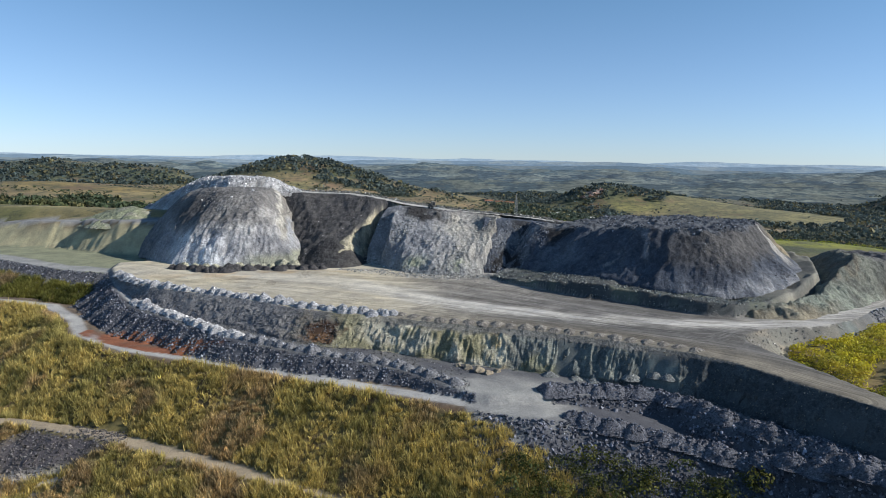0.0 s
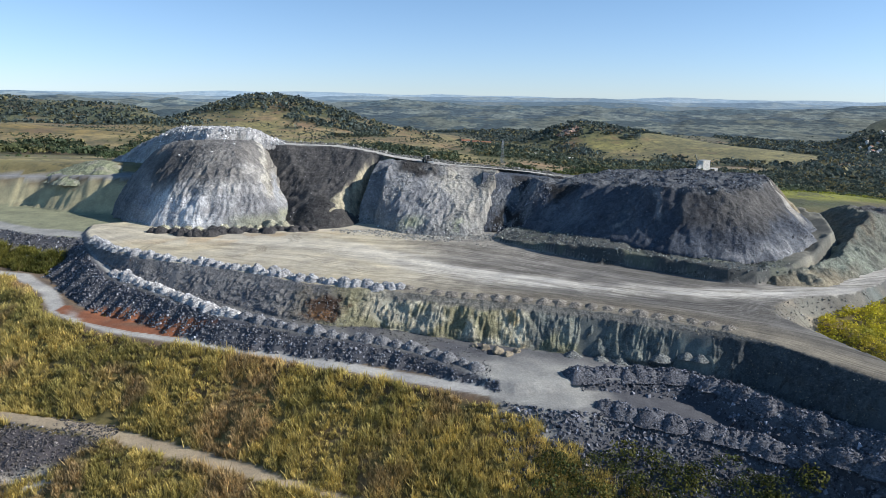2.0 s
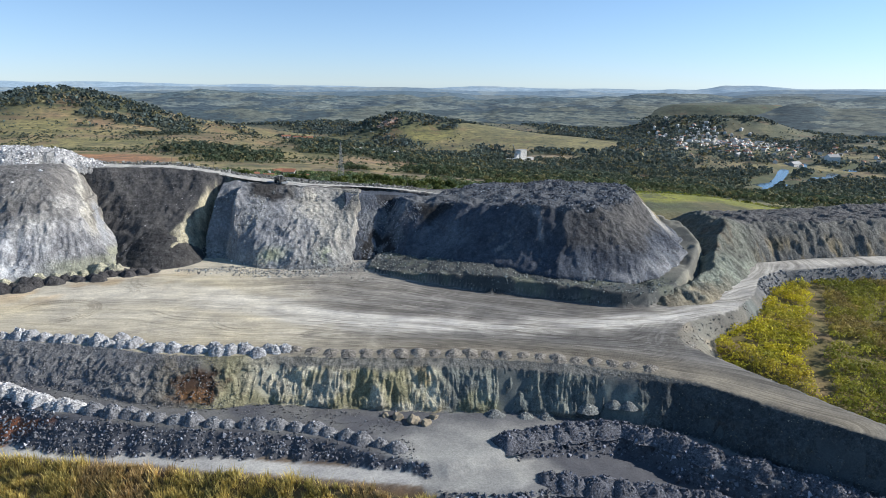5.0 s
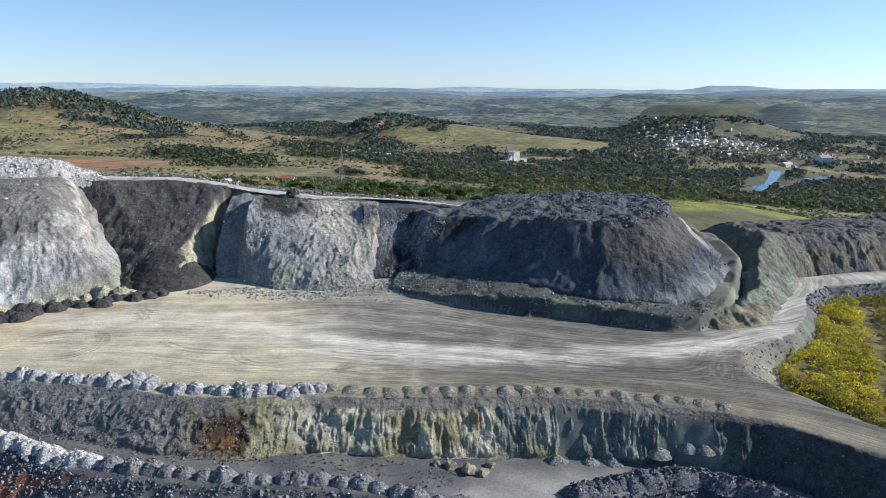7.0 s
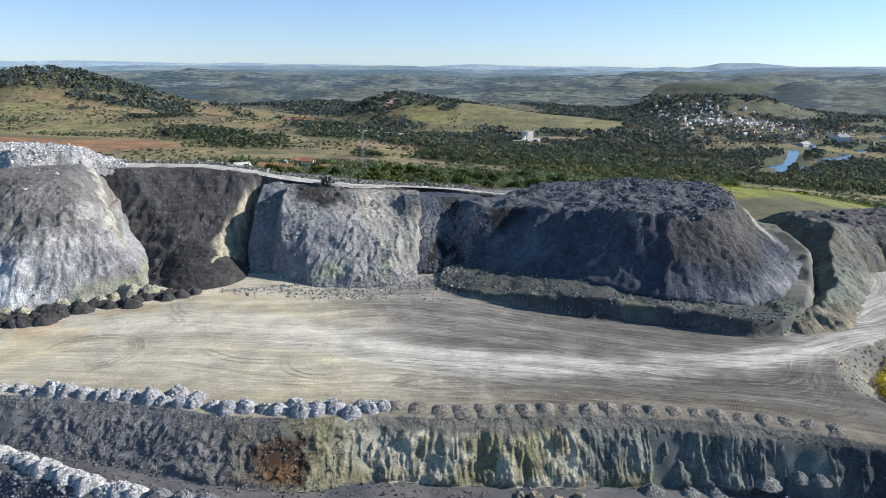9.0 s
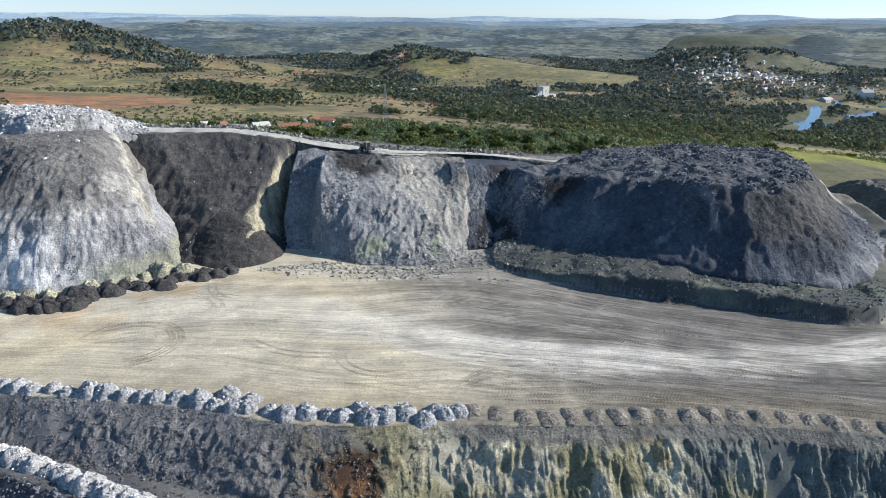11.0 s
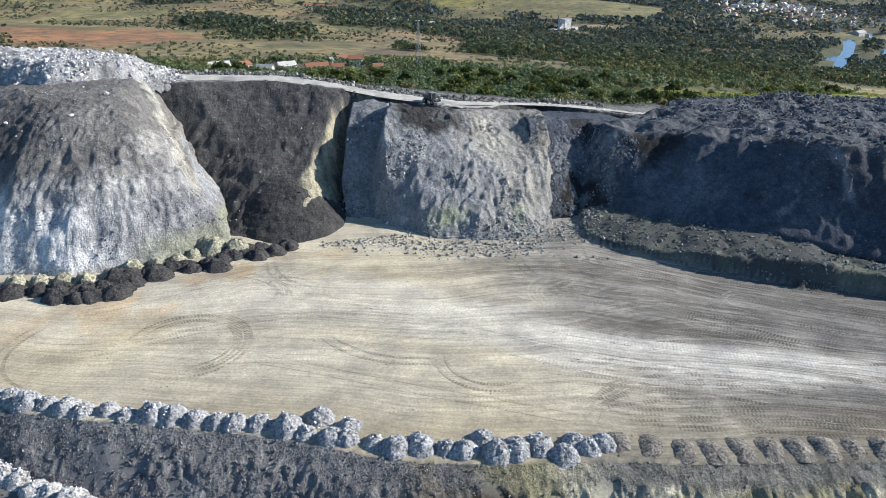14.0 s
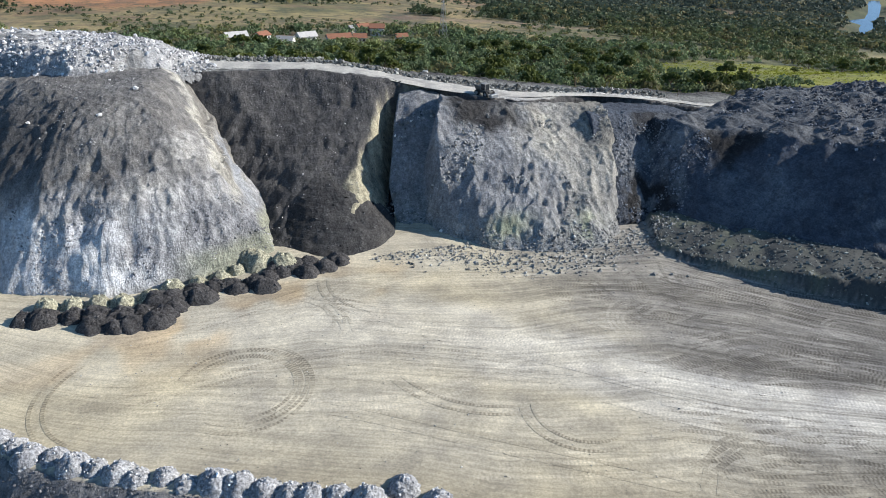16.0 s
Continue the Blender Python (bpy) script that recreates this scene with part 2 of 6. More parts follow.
# ---- spoil mounds: the foot as a ring of x, y and the run from foot to top ----
def mound_z(x, y, ring, top, foot, power, seed, rill=0.5, size=3.0, lumpy=1.0):
    pts = [(p[0], p[1]) for p in ring]
    x, y = x + 1.8 * fbm(x, y, 13, 2, seed + 8) + 0.7 * fbm(x, y, 3.5, 2, seed + 9), y + 1.8 * fbm(x, y, 13, 2, seed + 18) + 0.7 * fbm(x, y, 3.5, 2, seed + 19)
    u = np.full(np.shape(x), 9.0)
    s_best = np.zeros(np.shape(x))
    run = 0.0
    for a, b in zip(ring, ring[1:] + ring[:1]):
        dx, dy = b[0] - a[0], b[1] - a[1]
        ln = math.hypot(dx, dy)
        t = np.clip(((x - a[0]) * dx + (y - a[1]) * dy) / ln ** 2, 0, 1)
        d = np.hypot(x - a[0] - t * dx, y - a[1] - t * dy)
        reach = a[2] + (b[2] - a[2]) * t
        v = d / reach
        near = v < u
        u = np.where(near, v, u)
        s_best = np.where(near, run + t * ln, s_best)
        run += ln
    ins = within(x, y, pts)
    warp = 1.5 * fbm(x, y, 11, 2, seed)
    flute = rill * (0.6 * vnoise((s_best + warp) / size, u * 4.5, seed + 1) + 0.5 * vnoise((s_best + warp) / (0.42 * size), u * 9, seed + 2))
    lumps = lumpy * (0.6 * fbm(x, y, 9, 4, seed + 3) + 0.24 * ridge(x, y, 2.7, 3, seed + 5) + 0.36 * fbm(x, y, 1.4, 3, seed + 4))
    lumps = lumps + 0.32 * lumpy * ridge(s_best + warp, u * 26, 1.9, 2, seed + 6) * smooth(0.05, 0.2, u)
    face = smooth(0.0, 0.12, u) * smooth(1.15, 0.9, u)
    p = 1 - np.abs(1 - np.clip(u, 0, 1)) ** power
    z = foot + (top - foot) * p + face * (flute * (0.25 + 0.75 * smooth(0.62, 0.3, u)) + lumps) + (1 - face) * 0.5 * lumps
    return np.where(ins, z, foot - 1.2 * u * 6 - 0.6), u, s_best, ins


LEFT_RING = [(-160, 400, 40), (-151, 347, 32), (-133, 316, 34), (-116, 301, 37), (-98, 295.5, 38), (-84, 296, 38), (-72, 301, 36), (-65, 307, 34), (-62, 325, 30),
             (-65, 350, 22), (-70, 380, 14), (-95, 412, 40)]
MIDDLE_RING = [(-28, 313, 7), (-24, 304, 22), (-14, 295.5, 34), (-3, 290.5, 37), (9, 291.5, 38), (16, 297.5, 25), (20.5, 303.5, 7), (27, 316, 5), (32, 328, 5), (33, 340, 8), (16, 345, 14), (-4, 348, 16), (-18, 350, 9),
               (-21, 342, 5), (-25, 326, 5)]
RIGHT_RING = [(30, 322, 12), (29, 303, 21), (38, 289, 29), (48, 277, 28), (57, 267, 27), (64, 259.5, 25), (76, 248, 25), (88, 242, 28), (98, 238, 30), (108, 239, 33), (120, 246, 31), (131, 257, 27), (141, 277, 20),
              (147, 300, 14), (147, 322, 14), (120, 342, 20), (74, 350, 18), (62, 336, 10), (44, 333, 10), (33, 334, 8)]
BLOCK_RING = [(97, 227, 8), (101, 221.5, 16), (117, 224, 24), (135, 235, 24), (156, 252, 22), (170, 263, 16), (180, 266.5, 14), (205, 262, 13), (262, 252, 13), (300, 252, 13), (300, 330, 30), (190, 330, 30),
              (158, 318, 18), (152, 296, 18), (141, 268, 18), (127, 247, 16), (110, 236, 11)]
BACK_RING = [(-112, 352, 14), (-84, 330, 30), (-64, 309, 48), (-52, 302, 52), (-46, 302, 42), (-41, 308, 24), (-36.5, 317, 17), (-31.5, 326, 14), (-26, 336, 10), (-20, 340, 6), (-10, 331, 5), (4, 327, 5), (19, 331, 5), (32, 334, 6), (48, 327, 6), (60, 319, 8), (90, 330, 10), (95, 372, 30), (40, 375, 26),
             (0, 386, 26), (-40, 396, 26), (-75, 405, 26), (-112, 400, 26)]


def crest_z(x):
    return np.interp(x, [-110, -72, -46, -34, -19, 4, 19, 33, 49, 59, 78, 100], [31, 30.2, 29.8, 28.5, 26.0, 23.7, 22.5, 21.2, 20, 19, 18, 15])


def left_mound(x, y):
    top = 30.2 + 3.0 * bump(x, y, -100, 352, 25, 22)
    z, u, s, ins = mound_z(x, y, LEFT_RING, top, 1.6, 1.75, 61, 0.5, 2.1, 0.9)
    # the dug steps half way up
    step = smooth(0.22, 0.30, u) * smooth(0.56, 0.46, u) * smooth(-104, -94, x) * smooth(-66, -72, x)
    z = z + step * (0.5 * np.sin(u * 62 + 2.5 * fbm(x, y, 9, 2, 161)) + 0.5 * ridge(x, y, 2.6, 3, 162))
    return z, u, s, ins


def middle_mound(x, y):
    z, u, s, ins = mound_z(x, y, MIDDLE_RING, crest_z(x) - 0.1, 0.4, 1.08, 62, 0.5, 2.4, 1.15)
    # scree in the crease between the buttress and the black slope
    run = ((x + 32.5) * 11 + (y - 313) * 29) / 31.0
    off = np.abs((x + 32.5) * 29 - (y - 313) * 11) / 31.0
    crease = 25.5 * smooth(-1, 34, run) ** 0.8 - 0.12 * off + 0.5 * fbm(x, y, 2.5, 3, 163)
    near = (off < 5.5) & (run > 0) & (run < 34) & (crease > 0)
    return np.where(near, np.maximum(z, crease), z), u, s, ins | near


def right_mound(x, y):
    top = np.interp(x, [30, 50, 62, 80, 100, 140], [20.3, 19.0, 20.2, 22.6, 23.0, 22.6]) + 1.6 * fbm(x, y, 7, 4, 77) + 0.5 * ridge(x, y, 4.5, 2, 79)
    foot = np.interp(x, [25, 45, 60, 98, 120, 135, 150], [1.2, 3.4, 4.6, 2.6, 4.2, 7, 11])
    z, u, s, ins = mound_z(x, y, [(a, b, 0.84 * c) for a, b, c in RIGHT_RING], top, foot, 1.0, 63, 0.25, 1.9, 0.28 + 0.45 * smooth(70, 95, x))
    # scree that closes the recess beside the buttress
    scree = np.minimum(1.0 + 0.98 * (y - 302 - 0.25 * (x - 24)) + 0.7 * fbm(x, y, 3, 4, 164) + 0.4 * ridge(x, y, 1.6, 2, 165), crest_z(x) - 0.6 + 0.3 * fbm(x, y, 2, 2, 166))
    near = within(x, y, [(16, 301), (23, 300.5), (32, 299), (47, 305), (56, 322), (48, 334), (32, 336), (20, 330)]) & (scree > 0)
    return np.where(near, np.maximum(z, scree), z), np.where(near & (scree > z), 0.5, u), s, ins | near


def cut_block(x, y):
    top = np.interp(x, [97, 112, 132, 152, 166, 176, 230], [1.6, 5.4, 9.6, 12.6, 12.2, 10.6, 10.2]) + 1.2 * fbm(x, y, 12, 3, 78) + 0.9 * ridge(x, y, 4.2, 3, 80) * smooth(160, 176, x)
    return mound_z(x, y, BLOCK_RING, top, -1.9, 1.4, 64, 0.9, 2.6, 1.0)


def back_bank(x, y):
    z, u, s, ins = mound_z(x, y, BACK_RING, crest_z(x), 0.4, 1.0, 65, 0.3, 2.0, 0.8)
    v = np.clip(u, 0, 1)
    sag = (crest_z(x) - 0.4) * 0.04 * np.sin(math.pi * v) * (1 - smooth(-28, -20, x)) * smooth(390, 370, y)
    waves = 0.5 * vnoise(x / 9 + 3, v * 34 + 1.5 * fbm(x, y, 16, 2, 96), 95) * smooth(0.0, 0.2, v) * smooth(0.75, 0.5, v)
    return np.where(ins, z - sag + waves, z), u, s, ins


# ---- meshes from grids ----
def sheet_of(name, X, Y, Z, C, K=None, E=None, smooth_faces=True, L=None):
    rows, cols = X.shape
    idx = np.arange(rows * cols).reshape(rows, cols)
    q = np.stack([idx[:-1, :-1], idx[:-1, 1:], idx[1:, 1:], idx[1:, :-1]], -1).reshape(-1, 4)
    if K is not None:
        k = K.ravel()
        q = q[k[q].any(1)]
    used = np.zeros(rows * cols, bool)
    used[q.ravel()] = True
    remap = np.cumsum(used) - 1
    co = np.stack([X, Y, Z], -1).reshape(-1, 3)[used]
    col = C.reshape(-1, 3)[used]
    ex = None if E is None else E.reshape(-1)[used]
    return raw_mesh(name, co, remap[q], col, ex, smooth_faces, None if L is None else L.reshape(-1)[used])


def raw_mesh(name, co, faces, col=None, ex=None, smooth_faces=False, lane=None):
    """A mesh from arrays of corners and of faces that all have as many corners."""
    me = bpy.data.meshes.new(name)
    n = faces.shape[1]
    me.vertices.add(len(co))
    me.vertices.foreach_set("co", np.ascontiguousarray(co, np.float32).ravel())
    me.loops.add(faces.size)
    me.loops.foreach_set("vertex_index", np.ascontiguousarray(faces, np.int32).ravel())
    me.polygons.add(len(faces))
    me.polygons.foreach_set("loop_start", np.arange(len(faces), dtype=np.int32) * n)
    me.polygons.foreach_set("use_smooth", np.full(len(faces), smooth_faces))
    if col is not None:
        at = me.attributes.new("tone", "FLOAT_COLOR", "POINT")
        at.data.foreach_set("color", np.ascontiguousarray(np.concatenate([col, np.ones((len(col), 1))], 1), np.float32).ravel())
    if ex is not None:
        at = me.attributes.new("track", "FLOAT", "POINT")
        at.data.foreach_set("value", np.ascontiguousarray(ex, np.float32))
    if lane is not None:
        at = me.attributes.new("lane", "FLOAT", "POINT")
        at.data.foreach_set("value", np.ascontiguousarray(lane, np.float32))
    me.update(calc_edges=True)
    return me


# ---- materials ----
def nodes_of(name):
    m = bpy.data.materials.new(name)
    m.use_nodes = True
    nt = m.node_tree
    return m, nt, nt.nodes["Principled BSDF"]


def add(nt, kind, **values):
    n = nt.nodes.new(kind)
    for k, v in values.items():
        n.inputs[k].default_value = v
    return n


def math_node(nt, op, a, b=None):
    n = nt.nodes.new("ShaderNodeMath")
    n.operation = op
    for i, v in enumerate((a, b)):
        if v is None:
            continue
        if isinstance(v, (int, float)):
            n.inputs[i].default_value = v
        else:
            nt.links.new(v, n.inputs[i])
    return n.outputs[0]


def mix_colour(nt, kind, fac, a, b):
    n = nt.nodes.new("ShaderNodeMix")
    n.data_type, n.blend_type = "RGBA", kind
    for sock, v in ((n.inputs[0], fac), (n.inputs[6], a), (n.inputs[7], b)):
        if isinstance(v, (int, float)):
            sock.default_value = v
        elif isinstance(v, tuple):
            sock.default_value = (*v, 1)
        else:
            nt.links.new(v, sock)
    return n.outputs[2]


def ramp(nt, fac, lo, hi, a=(0, 0, 0), b=(1, 1, 1)):
    n = nt.nodes.new("ShaderNodeValToRGB")
    n.color_ramp.elements[0].position, n.color_ramp.elements[1].position = lo, hi
    n.color_ramp.elements[0].color, n.color_ramp.elements[1].color = (*a, 1), (*b, 1)
    nt.links.new(fac, n.inputs[0])
    return n.outputs[0]


def noise_node(nt, scale, detail=4.0, rough=0.6, vec=None):
    n = add(nt, "ShaderNodeTexNoise", Scale=scale, Detail=detail, Roughness=rough)
    if vec is not None:
        nt.links.new(vec, n.inputs["Vector"])
    return n.outputs["Fac"]


def earth(name, grain=1.6, coarse=0.16, bump_depth=0.35, stones=True, tracks=False, contrast=0.35, marks=False, streaks=0.0):
    """Soil, spoil and rubble: the mesh's own tone, with grain at two sizes, and small stones."""
    m, nt, bs = nodes_of(name)
    tone = nt.nodes.new("ShaderNodeAttribute")
    tone.attribute_name = "tone"
    pos = nt.nodes.new("ShaderNodeNewGeometry").outputs["Position"]
    fine, wide = noise_node(nt, grain, 9, 0.68, pos), noise_node(nt, coarse, 6, 0.65, pos)
    patch = ramp(nt, noise_node(nt, 0.06, 3, 0.6, pos), 0.38, 0.62, (0.35,) * 3, (1, 1, 1))
    col = mix_colour(nt, "MULTIPLY", 1.0, tone.outputs["Color"], ramp(nt, fine, 0.36, 0.64, (1 - contrast,) * 3, (1 + contrast,) * 3))
    col = mix_colour(nt, "MULTIPLY", 1.0, col, ramp(nt, wide, 0.36, 0.64, (0.78, 0.78, 0.80), (1.2, 1.19, 1.16)))
    grit = noise_node(nt, 2.6, 3, 0.75, pos)
    col = mix_colour(nt, "MULTIPLY", 1.0, col, ramp(nt, grit, 0.40, 0.60, (1 - 0.9 * contrast,) * 3, (1 + 0.9 * contrast,) * 3))
    height = math_node(nt, "ADD", math_node(nt, "ADD", math_node(nt, "MULTIPLY", fine, patch), math_node(nt, "MULTIPLY", grit, 0.5)), math_node(nt, "MULTIPLY", wide, 0.8))
    if streaks:
        down = add(nt, "ShaderNodeMapping", Scale=(1.0, 0.55, 0.10))
        nt.links.new(pos, down.inputs["Vector"])
        run_off = noise_node(nt, 0.75, 7, 0.68, down.outputs[0])
        col = mix_colour(nt, "MULTIPLY", 1.0, col, ramp(nt, run_off, 0.38, 0.62, (1 - streaks,) * 3, (1 + streaks,) * 3))
        height = math_node(nt, "ADD", height, math_node(nt, "MULTIPLY", run_off, 1.1))
    if stones:
        v = add(nt, "ShaderNodeTexVoronoi", Scale=1.25)
        nt.links.new(pos, v.inputs["Vector"])
        cell = ramp(nt, v.outputs["Distance"], 0.05, 0.5, (1, 1, 1), (0, 0, 0))
        pale = ramp(nt, noise_node(nt, 0.5, 3, 0.6, pos), 0.55, 0.7)
        col = mix_colour(nt, "MIX", math_node(nt, "MULTIPLY", math_node(nt, "MULTIPLY", cell, pale), 0.22), col, (0.42, 0.42, 0.43))
        height = math_node(nt, "ADD", height, math_node(nt, "MULTIPLY", math_node(nt, "MULTIPLY", cell, pale), 0.5))
    if tracks:
        tr = nt.nodes.new("ShaderNodeAttribute")
        tr.attribute_name = "track"
        lane = nt.nodes.new("ShaderNodeAttribute")
        lane.attribute_name = "lane"
        sep = nt.nodes.new("ShaderNodeSeparateXYZ")
        nt.links.new(pos, sep.inputs[0])
        # wheel marks: long thin streaks that run with the haul road
        comb = nt.nodes.new("ShaderNodeCombineXYZ")
        nt.links.new(math_node(nt, "MULTIPLY", sep.outputs[0], 0.028), comb.inputs[0])
        nt.links.new(lane.outputs["Fac"], comb.inputs[1])
        s1 = noise_node(nt, 0.16, 4, 0.62, comb.outputs[0])
        s2 = noise_node(nt, 1.7, 4, 0.62, comb.outputs[0])
        blot = noise_node(nt, 0.09, 5, 0.6, pos)
        streak = math_node(nt, "ADD", math_node(nt, "ADD", math_node(nt, "MULTIPLY", s1, 0.45), math_node(nt, "MULTIPLY", s2, 0.42)), math_node(nt, "MULTIPLY", blot, 0.13))
        dark = ramp(nt, streak, 0.41, 0.57, (0.50, 0.49, 0.48), (1.32, 1.32, 1.33))
        col = mix_colour(nt, "MULTIPLY", tr.outputs["Fac"], col, dark)
        height = math_node(nt, "MULTIPLY", height, math_node(nt, "SUBTRACT", 1.0, math_node(nt, "MULTIPLY", tr.outputs["Fac"], 0.75)))
        height = math_node(nt, "ADD", height, math_node(nt, "MULTIPLY", math_node(nt, "MULTIPLY", streak, tr.outputs["Fac"]), 0.3))
    if marks:
        # lugged tyre marks, worn away in places
        run, wear, dust = (nt.nodes.new("ShaderNodeAttribute") for _ in range(3))
        run.attribute_name, wear.attribute_name, dust.attribute_name = "run", "wear", "dust"
        lug = math_node(nt, "SINE", math_node(nt, "MULTIPLY", run.outputs["Fac"], 2 * math.pi / 0.62))
        lug = math_node(nt, "ADD", math_node(nt, "MULTIPLY", lug, 0.38), 0.62)
        gone = ramp(nt, noise_node(nt, 0.2, 5, 0.65, pos), 0.33, 0.54)
        share = math_node(nt, "MULTIPLY", math_node(nt, "MULTIPLY", lug, gone), wear.outputs["Fac"])
        col = mix_colour(nt, "MIX", share, col, mix_colour(nt, "MIX", dust.outputs["Fac"], mix_colour(nt, "MULTIPLY", 1.0, col, (0.34, 0.32, 0.30)), mix_colour(nt, "MULTIPLY", 1.0, col, (1.45, 1.46, 1.5))))
    nt.links.new(col, bs.inputs["Base Color"])
    bs.inputs["Roughness"].default_value = 0.92
    bs.inputs["Specular IOR Level"].default_value = 0.25
    b = add(nt, "ShaderNodeBump", Strength=0.8, Distance=bump_depth)
    nt.links.new(height, b.inputs["Height"])
    nt.links.new(b.outputs[0], bs.inputs["Normal"])
    return m


def leafy(name, dark, light, rough=0.7):
    """Leaves: a tone of its own for each plant, through the mesh's tone or by island."""
    m, nt, bs = nodes_of(name)
    isl = nt.nodes.new("ShaderNodeNewGeometry")
    obj = nt.nodes.new("ShaderNodeObjectInfo")
    r = math_node(nt, "FRACT", math_node(nt, "ADD", math_node(nt, "MULTIPLY", isl.outputs["Random Per Island"], 0.55), math_node(nt, "MULTIPLY", obj.outputs["Random"], 0.45)))
    col = ramp(nt, r, 0.0, 1.0, dark, light)
    n = noise_node(nt, 0.05, 3, 0.6, isl.outputs["Position"])
    col = mix_colour(nt, "MULTIPLY", 1.0, col, ramp(nt, n, 0.3, 0.7, (0.75, 0.8, 0.85), (1.2, 1.15, 1.0)))
    nt.links.new(col, bs.inputs["Base Color"])
    bs.inputs["Roughness"].default_value = rough
    bs.inputs["Specular IOR Level"].default_value = 0.2
    thin(nt, bs, col, 0.35)
    return m


def thin(nt, bs, col, share):
    """Lets part of the light through, as leaves and blades do."""
    tr = nt.nodes.new("ShaderNodeBsdfTranslucent")
    mx = nt.nodes.new("ShaderNodeMixShader")
    mx.inputs[0].default_value = share
    nt.links.new(col, tr.inputs["Color"])
    nt.links.new(bs.outputs[0], mx.inputs[1])
    nt.links.new(tr.outputs[0], mx.inputs[2])
    nt.links.new(mx.outputs[0], nt.nodes["Material Output"].inputs["Surface"])


def toned(name, rough=0.8, leaf=0.0):
    """The mesh's own tone with a little grain."""
    m, nt, bs = nodes_of(name)
    tone = nt.nodes.new("ShaderNodeAttribute")
    tone.attribute_name = "tone"
    g = nt.nodes.new("ShaderNodeNewGeometry")
    n = noise_node(nt, 0.9, 4, 0.6, g.outputs["Position"])
    col = mix_colour(nt, "MULTIPLY", 1.0, tone.outputs["Color"], ramp(nt, n, 0.3, 0.7, (0.75, 0.75, 0.75), (1.25, 1.25, 1.25)))
    col = mix_colour(nt, "MULTIPLY", 1.0, col, ramp(nt, g.outputs["Random Per Island"], 0.0, 1.0, (0.8, 0.8, 0.8), (1.2, 1.2, 1.2)))
    nt.links.new(col, bs.inputs["Base Color"])
    bs.inputs["Roughness"].default_value = rough
    bs.inputs["Specular IOR Level"].default_value = 0.2
    if leaf:
        thin(nt, bs, col, leaf)
    return m


def paint(name, colour, rough=0.6, metal=0.0, grime=0.25, scale=0.8):
    m, nt, bs = nodes_of(name)
    g = nt.nodes.new("ShaderNodeTexCoord")
    n = noise_node(nt, scale, 5, 0.65, g.outputs["Object"])
    col = mix_colour(nt, "MULTIPLY", 1.0, colour, ramp(nt, n, 0.3, 0.75, (1 - grime,) * 3, (1 + 0.3 * grime,) * 3))
    nt.links.new(col, bs.inputs["Base Color"])
    bs.inputs["Roughness"].default_value, bs.inputs["Metallic"].default_value = rough, metal
    return m


M_GROUND = earth("ground_soil", 1.3, 0.12, 0.07, False, True, 0.10)
M_TRACK = earth("tyre_marked_soil", 1.3, 0.12, 0.07, False, True, 0.10, True)
M_LAND, nt, bs = nodes_of("pasture_land")
tone = nt.nodes.new("ShaderNodeAttribute")
tone.attribute_name = "tone"
pos = nt.nodes.new("ShaderNodeNewGeometry").outputs["Position"]
col = mix_colour(nt, "MULTIPLY", 1.0, tone.outputs["Color"], ramp(nt, noise_node(nt, 0.02, 8, 0.7, pos), 0.32, 0.68, (0.42, 0.46, 0.50), (1.5, 1.4, 1.2)))
col = mix_colour(nt, "MIX", math_node(nt, "MULTIPLY", ramp(nt, noise_node(nt, 0.07, 8, 0.8, pos), 0.50, 0.57), 0.75), col, (0.058, 0.064, 0.036))
col = mix_colour(nt, "MIX", math_node(nt, "MULTIPLY", ramp(nt, noise_node(nt, 0.011, 6, 0.7, pos), 0.54, 0.62), 0.55), col, (0.17, 0.105, 0.065))
nt.links.new(col, bs.inputs["Base Color"])
bs.inputs["Roughness"].default_value = 0.95
b = add(nt, "ShaderNodeBump", Strength=0.6, Distance=1.0)
nt.links.new(noise_node(nt, 0.3, 5, 0.7, pos), b.inputs["Height"])
nt.links.new(b.outputs[0], bs.inputs["Normal"])
M_SPOIL = earth("spoil", 0.9, 0.10, 0.6, True, False, 0.26, False, 0.17)
M_HEAP = earth("dumped_spoil", 1.9, 0.25, 0.55, True, False, 0.40)
M_ROCK = toned("broken_rock", 0.85)
M_GRASS = toned("tall_grass", 0.65, 0.4)
M_LEAF = leafy("tree_leaves", (0.035, 0.06, 0.018), (0.13, 0.15, 0.04))
M_WOODS = toned("woodland_leaves", 0.7, 0.35)
M_BARK = paint("bark", (0.16, 0.12, 0.085), 0.9, 0, 0.5, 6)

# ---- tones of the ground ----
PALE, BEIGE, GREY, SLATE = (0.47, 0.435, 0.36), (0.50, 0.44, 0.315), (0.138, 0.133, 0.125), (0.082, 0.085, 0.098)
OLIVE, GREEN_GREY = (0.20, 0.19, 0.12), (0.125, 0.14, 0.135)
ROADWAY = [(-175, 302), (-120, 284), (-70, 278), (-44, 271), (-22, 256), (-5, 241), (20, 226), (45, 217.5), (75, 212.5), (97, 214.5), (115, 219), (135, 232), (150, 247), (168, 257), (215, 255), (300, 250)]


